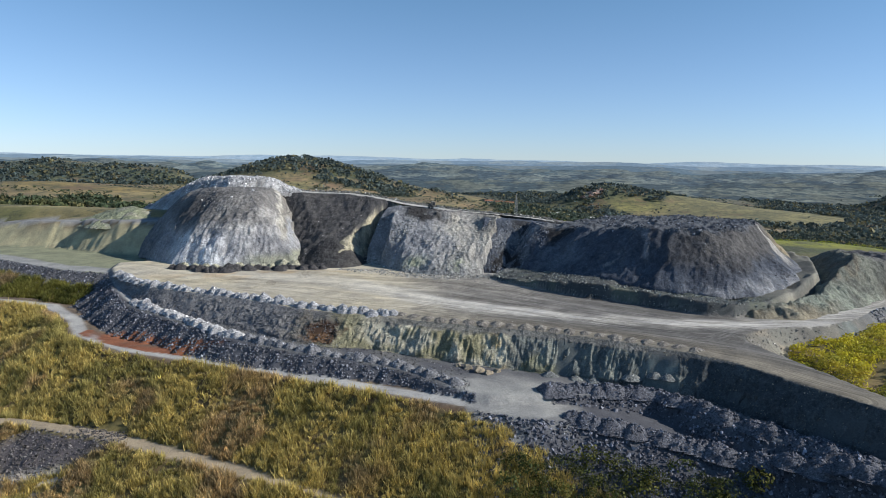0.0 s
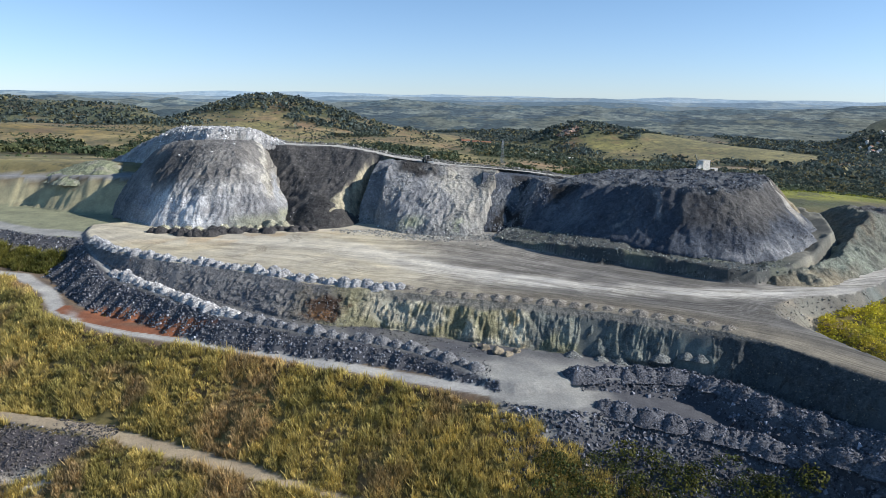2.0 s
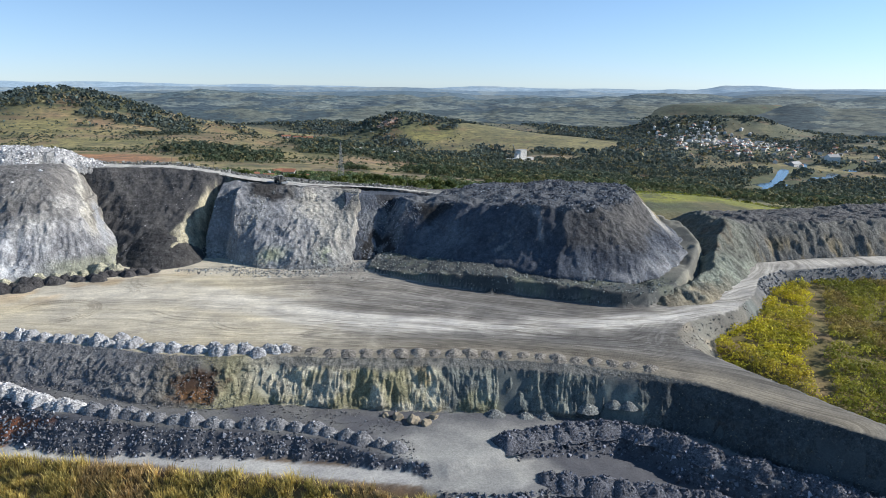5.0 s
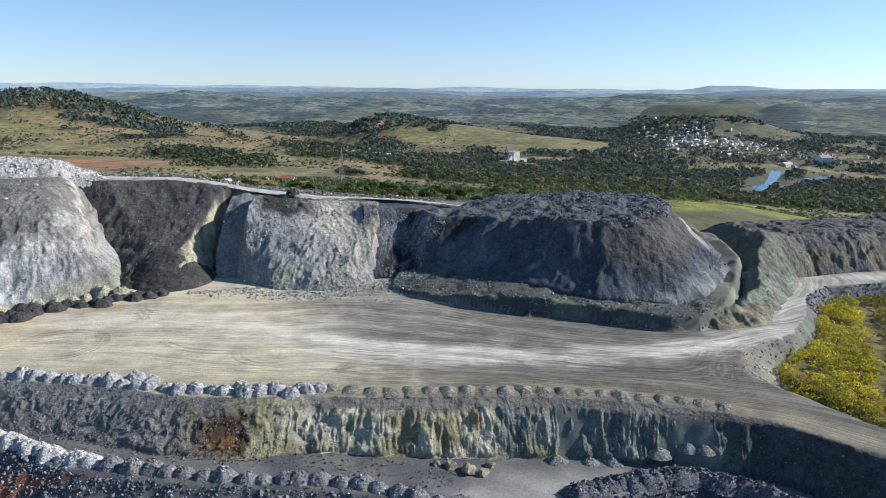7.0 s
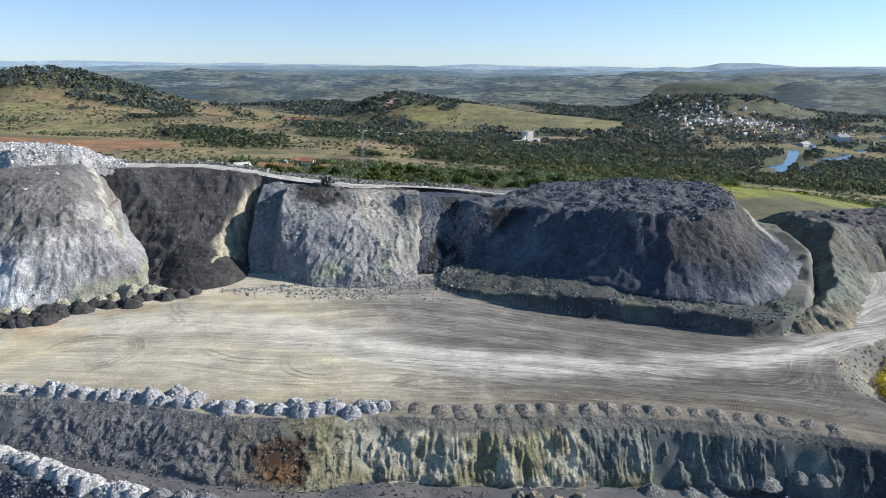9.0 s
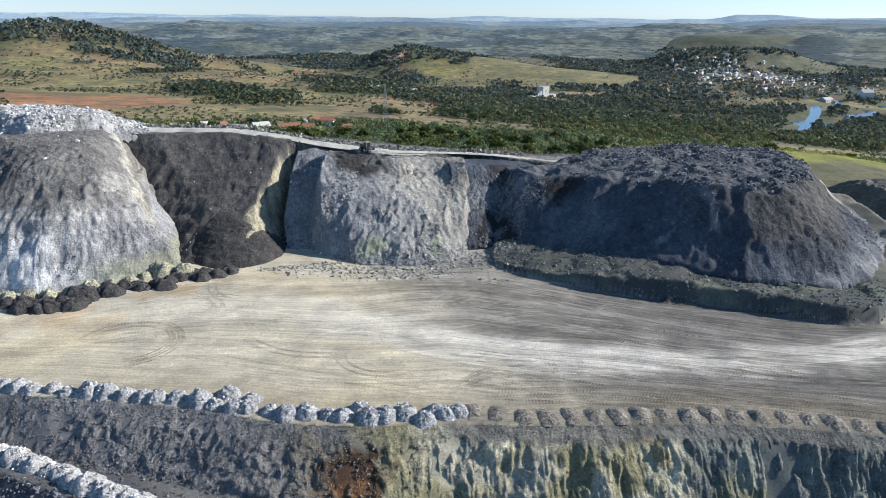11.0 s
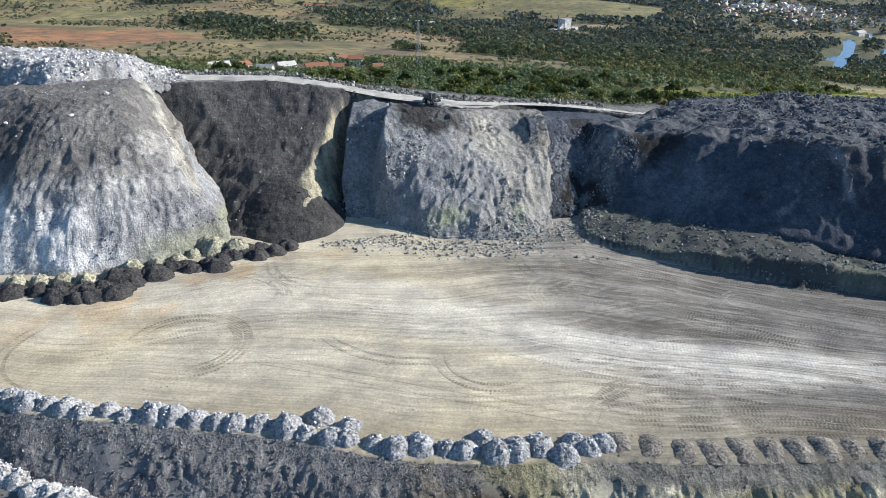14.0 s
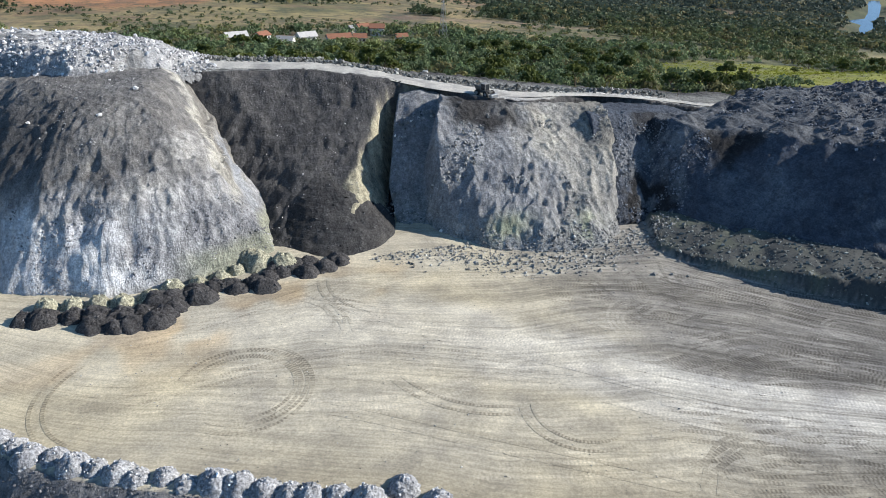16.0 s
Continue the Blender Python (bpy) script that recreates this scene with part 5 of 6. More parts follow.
    marks.add(x, y, 0, road_rng.uniform(0.7, 1.8), 1.0, road_rng.uniform(0.3, 0.7))
for cx, cy, rad, a0, a1, dark in ((-73.3, 258.8, 10.0, -130, 175, 1), (-73.0, 259.2, 9.0, -110, 150, 1), (-74, 259.4, 11.0, -60, 60, 1), (-70, 272, 16.0, -5, 62, 1), (-42, 288, 14.0, 165, 235, 1), (-64, 276, 9.0, -40, 60, 1), (-48, 280, 8.0, 110, 205, 1), (-60, 268, 15.0, 35, 88, 1),
                                 (36.3, 247.2, 3.0, 0, 330, 0), (37, 247, 4.4, 20, 200, 0), (1, 260, 5.0, 70, 250, 0), (4, 259, 9.0, 110, 230, 0), (70, 228, 3.2, 20, 330, 1), (80, 227, 3.0, 0, 300, 1), (13, 268, 12.0, 60, 150, 1), (14.5, 274, 16.0, 150, 215, 1),
                                 (94, 190, 17.0, 95, 180, 0), (94, 188, 13.0, 100, 190, 1), (72, 196, 15.0, -40, 45, 0), (78, 190, 20.0, -30, 50, 1), (-90, 262, 14.0, 120, 250, 1), (-30, 262, 20.0, 200, 270, 1), (-22, 240, 9.0, 160, 300, 1), (-95, 264, 20.0, 160, 240, 0)):
    a = np.radians(np.arange(a0, a1, max(2.0, 50 / rad)))
    marks.add(cx + rad * np.cos(a), cy + rad * np.sin(a), 1.9 if rad > 4.5 else 0, 0.6, 0.0 if dark else 1.0, 0.75)
for n in range(12):
    # diggers' marks below the recess
    x0, y0 = road_rng.uniform(9, 19), road_rng.uniform(268, 272)
    t = np.arange(0, road_rng.uniform(8, 15), 0.9)
    lean = road_rng.normal(0.1, 0.12)
    marks.add(x0 + t * lean, y0 + t, 0, 0.6, 0.0, road_rng.uniform(0.6, 1.0))
marks.build("tyre_tracks", "lugged tyre tracks and pale dust sweeps on the platform")

# stones on the faces and crests
def on(func, n, x0, x1, y0, y1, test, lo, hi):
    x, y = spots(n, x0, x1, y0, y1)
    X, Y = x[None], y[None]
    r = func(X, Y)
    z = (r[0] if isinstance(r, tuple) else r)[0]
    k = test(x, y, z, r)
    x, y, z = x[k], y[k], z[k]
    return x, y, z, lo + (hi - lo) * rng.random(len(x)) ** 4


def ground_r(x, y):
    return ground_z(x, y, True)


x, y, z, s = on(ground_r, 150000, -140, 30, 155, 292, lambda x, y, z, r: (r[1][0] == 3) & (r[2][0] > 0.2) & (x < 9), 0.12, 0.5)
rocks("rubble", x, y, z, s, (0.14, 0.145, 0.165), "dark broken rock covering the bench face", 0.45)
x, y, z, s = on(ground_r, 26000, -110, 8, 170, 250, lambda x, y, z, r: (r[1][0] == 3) & (r[2][0] <= 0.2) & (fbm(x, y, 5, 3, 118) > -0.1), 0.08, 0.35)
rocks("rubble", x, y, z, s, (0.115, 0.115, 0.12), "broken grey rock strewn over the middle bench", 0.4)
x, y, z, s = on(ground_r, 50000, 8, 110, 100, 180, lambda x, y, z, r: (((r[1][0] == 2) & ((r[2][0] > 0.2) | (x > 60))) | ((r[1][0] == 3) & (r[2][0] > 0.2) & (x > 27))) & (z > -30) & ((x > 27) | (r[1][0] == 2)), 0.12, 0.6)
rocks("rubble", x, y, z, s, (0.10, 0.105, 0.125), "dark blue-grey rubble covering the lower tips", 0.5)
x, y, z, s = on(right_mound, 22000, 55, 148, 262, 345, lambda x, y, z, r: r[3][0] & (r[1][0] > 0.93) & (fbm(x, y, 6, 3, 107) > -0.15), 0.1, 0.6)
rocks("rubble", x, y, z, s, (0.11, 0.118, 0.135), "broken grey rock strewn on the dark mound's top", 0.45)
x, y, z, s = on(right_mound, 9000, 22, 140, 238, 330, lambda x, y, z, r: r[3][0] & (r[1][0] < 0.9) & (x > 70) & (fbm(x, y, 9, 3, 101) > 0.12), 0.1, 0.4)
rocks("rubble", x, y, z, s, (0.13, 0.135, 0.15), "loose grey stones on the dark mound's face", 0.4)
x, y, z, s = on(white_top, 22000, -172, -66, 340, 400, lambda x, y, z, r: r[3][0] & (z > 26) & (fbm(x, y, 6, 3, 108) > -0.2), 0.12, 0.7)
rocks("rubble", x, y, z, s, (0.42, 0.42, 0.43), "whitish broken rock on the mound's top", 0.35)
x, y, z, s = on(left_mound, 11000, -116, -62, 296, 335, lambda x, y, z, r: r[3][0] & (z < 15 + 6 * fbm(x, y, 9, 3, 109)) & (fbm(x, y, 6, 3, 110) > 0), 0.08, 0.3)
rocks("rubble", x, y, z, s, (0.20, 0.20, 0.21), "loose pale stones on the tall mound's foot", 0.35)
x, y, z, s = on(middle_mound, 16000, -40, 34, 286, 336, lambda x, y, z, r: r[3][0] & ((z < 3.4 + 2 * fbm(x, y, 6, 2, 102)) | (fbm(x, y, 7, 3, 103) > 0.3)), 0.12, 0.5)
rocks("rubble", x, y, z, s, (0.24, 0.24, 0.235), "loose grey stones on the spoil buttress", 0.35)
x, y, z, s = on(ground_r, 9000, -45, 40, 276, 300, lambda x, y, z, r: rng.random(len(x)) < smooth(12, 0, to_line(x, y, [(-40, 301), (-28, 298), (-19, 291.5), (-8, 287), (5, 287), (17, 291), (24, 296)])[0]) ** 2, 0.1, 0.5)
rocks("rubble", x, y, z, s, (0.26, 0.26, 0.25), "stones fallen onto the platform below the buttress", 0.35)
x, y, z, s = on(ground_r, 14000, 18, 128, 222, 300, lambda x, y, z, r: (r[1][0] == 8) & (x < 112), 0.12, 0.5)
rocks("rubble", x, y, z, s, (0.17, 0.18, 0.17), "stones along the ledge below the dark mound", 0.35)
x, y, z, s = on(ground_r, 16000, 118, 260, 235, 262, lambda x, y, z, r: (r[1][0] == 7) & (r[2][0] > 0.3), 0.15, 0.6)
rocks("rubble", x, y, z, s, (0.17, 0.175, 0.19), "blue-grey rubble below the side road", 0.4)
crest_berm = [(-86, 376), (-60, 369.5), (-44, 365.5), (-30, 360.5), (-19, 356.5), (-6, 351.5), (6, 345.5), (20, 344.5), (36, 345.5), (52, 341)]
x, y, z, s = on(back_bank, 22000, -90, 58, 336, 382, lambda x, y, z, r: rng.random(len(x)) < smooth(3.2, 0.6, to_line(x, y, crest_berm)[0]), 0.2, 0.75)
z = z + rng.uniform(0, 1.0, len(z)) * smooth(2.2, 0.2, to_line(x, y, crest_berm)[0])
rocks("rubble", x, y, z, s, (0.21, 0.21, 0.195), "grey rock berm beside the crest road", 0.4)
x, y, z, s = on(ground_r, 3000, -100, 60, 205, 285, lambda x, y, z, r: (r[1][0] == 7) & (r[2][0] <= 0), 0.05, 0.16)
rocks("rubble", x, y, z, s, (0.30, 0.29, 0.27), "small stones scattered on the working platform", 0.4)
corners = np.empty(3 * len(cut.data.vertices), np.float32)
cut.data.vertices.foreach_get("co", corners)
corners = corners.reshape(-1, 3).astype(float)
pick = corners[rng.integers(0, len(corners), 46000)]
pick = pick[rng.random(len(pick)) < np.where(pick[:, 0] < -30, 0.6, 0.12)]
pick = pick + rng.normal(0, 0.12, pick.shape) - (0, 0, 0.06)
rocks("rubble", pick[:, 0], pick[:, 1], pick[:, 2], 0.05 + 0.20 * rng.random(len(pick)) ** 4, mix(np.broadcast_to(np.array((0.155, 0.155, 0.162)), (len(pick), 3)), (0.20, 0.19, 0.15), smooth(-34, -26, pick[:, 0])), "broken stones on the slope below the platform", 0.25)


x, y, z, s = on(ground_r, 60000, -260, -128, 270, 345, lambda x, y, z, r: (r[1][0] == 4) & (r[2][0] > 0.2) & (r[2][0] < 12), 0.12, 0.5)
rocks("rubble", x, y, z, s, (0.11, 0.112, 0.125), "dark broken rock below the side road", 0.45)


x, y, z, s = on(ground_r, 9000, -118, -78, 160, 184, lambda x, y, z, r: (inside_oval(x, y, -98, 172, 17, 9, 10, 0.2, 0.2) > 0.4) & (z < -23.4), 0.08, 0.4)
rocks("rubble", x, y, z, s, (0.10, 0.092, 0.09), "broken dark rock on the cut below the track", 0.45)


x, y, z, s = on(right_mound, 9000, 18, 52, 298, 332, lambda x, y, z, r: r[3][0] & (inside_oval(x, y, 32, 309, 12, 12, -20, 0.3, 0.4, 92) > 0.3) & (fbm(x, y, 4, 3, 167) > -0.1), 0.08, 0.45)
rocks("rubble", x, y, z, s, (0.16, 0.172, 0.195), "blue-grey scree stones in the recess", 0.4)
x, y, z, s = on(left_mound, 2200, -110, -66, 298, 345, lambda x, y, z, r: r[3][0] & (z > 10) & (fbm(x, y, 5, 3, 168) > 0.1), 0.06, 0.3)
rocks("rubble", x, y, z, s, (0.26, 0.255, 0.25), "loose stones on the tall mound's dug steps", 0.45)
x, y, z, s = on(back_bank, 2600, -70, -24, 304, 356, lambda x, y, z, r: r[3][0] & (r[1][0] < 0.95), 0.05, 0.28)
rocks("rubble", x, y, z, s, (0.12, 0.115, 0.115), "scattered stones on the black slope", 0.8)


x, y, z, s = on(ground_r, 7000, 82, 128, 160, 232, lambda x, y, z, r: (r[1][0] == 7) & (r[2][0] > 0.4) & (fbm(x, y, 6, 3, 169) > -0.05), 0.08, 0.4)
rocks("rubble", x, y, z, s, (0.20, 0.19, 0.175), "loose stones on the eroded slope beside the ramp", 0.45)


# black heap tipped down the slope, with its spread foot
def black_fan(x, y):
    px, py = x + 1.6 * fbm(x, y, 9, 3, 68), y + 1.6 * fbm(x, y, 9, 3, 69)
    r = (np.abs((px + 50.0) / 17.5) ** 2.2 + np.abs((328 - py) / 29.0) ** 2.2) ** (1 / 2.2)
    u = np.clip(1 - r, 0, 1)
    z = -0.5 + 12.5 * (1 - np.clip(r, 0, 1) ** 1.6) + 0.5 * smooth(0.0, 0.05, u) + (0.07 * np.sin(u * 80 + 5 * fbm(x, y, 8, 2, 105)) + 0.22 * fbm(x, y, 1.8, 3, 104)) * smooth(0.02, 0.1, u)
    return z, u, u, (r < 1.0) & (y < 330)


fan = mound("spoil_fan", black_fan, -72, -29, 292, 347, 0.4, lambda x, y, z, u, s: mix(np.broadcast_to(np.array((0.05, 0.049, 0.05)), (*x.shape, 3)), (0.07, 0.067, 0.066), smooth(-0.2, 0.4, fbm(x, y, 5, 3, 106))),
            "black spoil fan spread over the platform's back edge", "spoil fan")
x, y, z, s = on(black_fan, 1200, -68, -35, 296, 332, lambda x, y, z, r: r[3][0], 0.08, 0.3)
rocks("rubble", x, y, z, s, (0.05, 0.05, 0.052), "small stones on the black spoil fan", 0.7)


# ---- grass and shrubs ----
def tufts(name, x, y, z, height, tone, blades, label, lean=1.0, width=0.10):
    """Tall grass: bent tapering blades in bunches."""
    n = len(x)
    a = rng.uniform(0, 2 * math.pi, (n, blades))
    h = height[:, None] * rng.uniform(0.5, 1.1, (n, blades))
    out = h * rng.uniform(0.05, lean, (n, blades))
    w = width * rng.uniform(0.6, 1.4, (n, blades))
    bx, by = x[:, None] + 0.17 * height[:, None] * rng.normal(size=(n, blades)), y[:, None] + 0.17 * height[:, None] * rng.normal(size=(n, blades))
    ca, sa = np.cos(a), np.sin(a)
    zb = np.broadcast_to(z[:, None] - 0.2, bx.shape)
    p = [np.stack([bx - sa * w, by + ca * w, zb], -1), np.stack([bx + sa * w, by - ca * w, zb], -1), np.stack([bx + ca * out, by + sa * out, zb + h], -1)]
    co = np.stack(p, 2).reshape(-1, 3)
    f = np.arange(n * blades * 3).reshape(-1, 3)
    shade = np.exp(rng.normal(0, 0.25, (n, 1, 1, 1)) + rng.normal(0, 0.2, (n, blades, 1, 1)))
    # each blade's tone runs from a darker foot to a paler tip
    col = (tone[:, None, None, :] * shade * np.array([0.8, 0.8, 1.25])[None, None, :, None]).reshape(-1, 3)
    ob = new(name, raw_mesh(name, co, f, col))
    ob.data.materials.append(M_GRASS)
    return tagged(ob, label, "grass", "", "stuff")


def grass_tone(x, y, a=(0.50, 0.40, 0.14), b=(0.34, 0.29, 0.10), c=(0.40, 0.265, 0.17)):
    g = np.array([*zip(x, y)])
    n1, n2 = fbm(x, y, 9, 3, 111), fbm(x, y, 17, 3, 112)
    t = mix(np.broadcast_to(np.array(a), (len(g), 3)), b, smooth(-0.1, 0.4, n1))
    return mix(t, c, smooth(0.16, 0.45, n2) * 0.6)


d3 = [(-190, 271), (-159, 265), (-147, 262), (-129, 244), (-117, 225), (-95, 209), (-69, 199), (-44, 188), (-14, 174.5), (6, 166), (24, 160)]
x, y, z, s = on(ground_r, 64000, -195, 62, 112, 275, lambda x, y, z, r: (to_line(x, y, d3)[0] > 3.6 + 1.5 * fbm(x, y, 6, 2, 113)) & ((z < -9.5 - 0.02 * np.abs(x)) | (y < np.interp(x, [p[0] for p in d3], [p[1] for p in d3]) - 3)) & (r[1][0] < 3) & ~((r[1][0] == 1) & (r[2][0] <= 0.2))
                & ((r[1][0] == 0) | (r[2][0] > 1.5) | (x < 0)) & ~((x > 8) & (r[1][0] == 2) & (r[2][0] < 2.0 + 0.42 * (x - 8) + 4 * fbm(x, y, 8, 2, 114))) & (inside_oval(x, y, -98, 172, 17, 9, 10, 0.2, 0.2) < 0.5)
                & (rng.random(len(x)) > 0.25 * smooth(0, 0.4, fbm(x, y, 5, 2, 115))), 1.3, 2.9)
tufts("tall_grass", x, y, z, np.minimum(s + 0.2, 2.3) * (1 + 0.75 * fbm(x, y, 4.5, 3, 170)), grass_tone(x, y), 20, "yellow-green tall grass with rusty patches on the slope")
x, y, z, s = on(ground_r, 7000, -180, 95, 20, 114, lambda x, y, z, r: rng.random(len(x)) < smooth(10, 114, y), 1.0, 2.4)
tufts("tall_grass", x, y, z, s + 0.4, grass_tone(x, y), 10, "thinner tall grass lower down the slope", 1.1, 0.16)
x, y, z, s = on(ground_r, 6000, -200, -118, 238, 300, lambda x, y, z, r: ((r[1][0] == 4) & (r[2][0] > 8.0)) | ((r[1][0] == 0) & (z < -2)), 1.6, 2.8)
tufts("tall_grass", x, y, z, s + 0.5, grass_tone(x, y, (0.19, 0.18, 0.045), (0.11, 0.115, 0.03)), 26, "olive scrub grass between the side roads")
path_r = [(106, 166), (120, 184), (138, 200), (158, 222), (176, 240)]
# ---- trees ----
def leaf_cloud(n, leaves, centre, radius, leaf, squash=0.8, gen=rng):
    """Corners of leaf clumps round crowns: n crowns with that many square clumps each."""
    d = gen.normal(size=(n, leaves, 3))
    d /= np.linalg.norm(d, axis=-1, keepdims=True)
    d[..., 2] = np.abs(d[..., 2]) * 1.1 - 0.25
    lobes = 1 + 0.30 * np.sin(d[..., :1] * 5 + gen.uniform(0, 6, (n, 1, 1))) * np.sin(d[..., 1:2] * 4 + gen.uniform(0, 6, (n, 1, 1)))
    c = centre[:, None] + d * lobes * radius[:, None, None] * gen.uniform(0.65, 1.05, (n, leaves, 1)) * np.array([1, 1, squash])
    q = gen.normal(size=(n, leaves, 3)) + 2.4 * d
    q /= np.linalg.norm(q, axis=-1, keepdims=True)
    ref = gen.normal(size=(n, leaves, 3))
    u = np.cross(q, ref)
    u /= np.linalg.norm(u, axis=-1, keepdims=True)
    v = np.cross(q, u)
    s = (leaf[:, None] * gen.uniform(0.6, 1.3, (n, leaves)))[..., None]
    return np.stack([c - u * s, c - v * s * 0.8, c + u * s, c + v * s * 0.8], 2)


def woods(name, x, y, z, radius, leaves, tone, label):
    n = len(x)
    tone = tone * np.exp(rng.normal(0.08, 0.2, (n, 1)))
    centre = np.stack([x, y, z + 0.75 * radius], -1)
    co = leaf_cloud(n, leaves, centre, radius, radius * (0.72 if name == "shrub_thicket" else 1.25) / math.sqrt(leaves) ** 0.9)
    shade = np.exp(rng.normal(0, 0.12, (n, leaves, 1, 1)))
    col = np.broadcast_to(tone[:, None, None, :] * shade, (n, leaves, 4, 3))
    f = np.arange(n * leaves * 4).reshape(-1, 4)
    ob = new(name, raw_mesh(name, co.reshape(-1, 3), f, col.reshape(-1, 3)))
    ob.data.materials.append(M_WOODS)
    return tagged(ob, label, "woodland", "", "stuff")


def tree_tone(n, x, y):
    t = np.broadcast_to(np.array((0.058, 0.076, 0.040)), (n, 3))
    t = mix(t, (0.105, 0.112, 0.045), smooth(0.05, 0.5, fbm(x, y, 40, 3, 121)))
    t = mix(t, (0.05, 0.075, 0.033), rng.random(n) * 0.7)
    # bluer the farther off: haze put into the leaves' own tone
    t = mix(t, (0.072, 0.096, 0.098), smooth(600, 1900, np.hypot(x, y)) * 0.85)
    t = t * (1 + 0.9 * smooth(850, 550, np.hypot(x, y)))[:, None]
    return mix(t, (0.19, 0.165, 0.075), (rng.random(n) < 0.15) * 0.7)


def wedge(x, y):
    a = np.degrees(np.arctan2(x + 22, y - 40))
    return (a > -37) & (a < 54)


def clear_of_mine(x, y):
    return y > np.interp(x, [-400, -180, -110, -75, -40, 0, 40, 95, 155, 300], [450, 440, 420, 412, 402, 394, 384, 376, 370, 345]) + 3


for nm, n, box, dist, rad, leaves, bush in (("woodland", 4600, (-260, 520, 380, 560), (0, 560), (2.0, 4.6), 110, 0.5), ("woodland", 9500, (-260, 640, 380, 820), (560, 820), (2.0, 5.0), 40, 0.5), ("woodland", 38000, (-700, 1250, 600, 1560), (820, 1560), (2.6, 6.0), 12, 0.66),
                                            ("woodland", 62000, (-1700, 2600, 900, 3000), (1560, 3000), (4.5, 8.0), 6, 0.42)):
    x, y = spots(n, *box)
    far = np.hypot(x, y)
    k = wedge(x, y) & (far >= dist[0]) & (far < dist[1]) & clear_of_mine(x, y)
    x, y = x[k], y[k]
    field = np.zeros(len(x))
    for cx, cy, rx, ry, tu, _ in FIELDS:
        field = np.maximum(field, inside_oval(x, y, cx, cy, rx, ry, tu, 0.12, 0.25))
    w = woods_mask(x, y)
    k = (rng.random(len(x)) < np.maximum(w, bush * (field < 0.3) * smooth(-0.3, 0.3, fbm(x, y, 50, 3, 122)))) & (river_mask(x, y) < 0.2) & (river_mask(x + 11, y + 13) < 0.2)
    x, y, w = x[k], y[k], w[k]
    r = rng.uniform(*rad, len(x)) * (0.42 + 0.58 * w)
    z = level_at(x, y)
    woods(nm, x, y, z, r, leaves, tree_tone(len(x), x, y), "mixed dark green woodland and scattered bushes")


def tree_parts(seed, height, radius):
    """Trunk with limbs, and a crown of leaf clumps."""
    g = np.random.default_rng(seed)
    bm = bmesh.new()

    def limb(a, b, r0, r1):
        a, b = Vector(a), Vector(b)
        axis = (b - a).normalized()
        side = axis.orthogonal().normalized()
        other = axis.cross(side)
        ring = [[bm.verts.new(p + (side * math.cos(t) + other * math.sin(t)) * r) for t in [k * math.pi / 3 for k in range(6)]] for p, r in ((a, r0), (b, r1))]
        for k in range(6):
            bm.faces.new((ring[0][k], ring[0][(k + 1) % 6], ring[1][(k + 1) % 6], ring[1][k]))

    fork = (g.normal(0, 0.2), g.normal(0, 0.2), height * 0.42)
    limb((0, 0, -0.4), fork, 0.28, 0.18)
    tips = []
    for k in range(5):
        a = k * 1.26 + g.uniform(-0.3, 0.3)
        tip = (math.cos(a) * radius * 0.6, math.sin(a) * radius * 0.6, height * g.uniform(0.6, 0.85))
        limb(fork, tip, 0.13, 0.05)
        tips.append(tip)
    trunk = bpy.data.meshes.new("trunk")
    bm.to_mesh(trunk)
    bm.free()
    trunk.materials.append(M_BARK)
    centres = np.array(tips + [(0, 0, height * 0.85)])
    co = leaf_cloud(len(centres), 60, centres, g.uniform(0.45, 0.62, len(centres)) * radius, np.full(len(centres), 0.17 * radius), 0.75, g)
    crown = raw_mesh("crown", co.reshape(-1, 3), np.arange(co.size // 3).reshape(-1, 4))
    crown.materials.append(M_LEAF)
    return trunk, crown


kinds = [tree_parts(200 + i, h, r) for i, (h, r) in enumerate(((7.0, 3.2), (8.5, 3.6), (6.0, 3.4), (9.5, 3.3), (5.2, 2.8)))]
x, y = spots(420, -130, 330, 378, 520)
k = clear_of_mine(x, y) & (inside_oval(x, y, 212, 438, 95, 85, -18, 0.12, 0.2) < 0.4) & (inside_oval(x, y, 300, 370, 70, 60, -20) < 0.4) & (fbm(x, y, 30, 3, 123) > -0.25) & (np.hypot(x - 2, y - 415) > 9)
for n, (tx, ty) in enumerate(zip(x[k][:150], y[k][:150])):
    trunk, crown = kinds[n % len(kinds)]
    tree = tagged(new("tree"), "broad green tree on the hillside behind the mine" if n % 5 != 2 else "low spreading olive-green tree behind the mine", "tree", "trees behind the mine")
    t_ob, c_ob = new("trunk", trunk), new("crown", crown)
    t_ob.parent = c_ob.parent = tree
    tree.matrix_basis = Matrix.LocRotScale((tx, ty, one(ground_z, tx, ty)), Euler((0, 0, rng.uniform(0, 6.28))), (rng.uniform(0.8, 1.15),) * 3)
for bx, by, bk in ((205, 392, 0.6), (216, 384, 0.5), (190, 402, 0.55), (230, 378, 0.5), (240, 372, 0.6), (178, 398, 0.45), (226, 392, 0.5)):
    trunk, crown = kinds[2]
    tree = tagged(new("tree"), "small lone tree in the bright green field", "tree", "trees in the green field")
    t_ob, c_ob = new("trunk", trunk), new("crown", crown)
    t_ob.parent = c_ob.parent = tree
    by = by + 62
    tree.matrix_basis = Matrix.LocRotScale((bx, by, one(ground_z, bx, by)), Euler((0, 0, bx)), (bk, bk, bk))
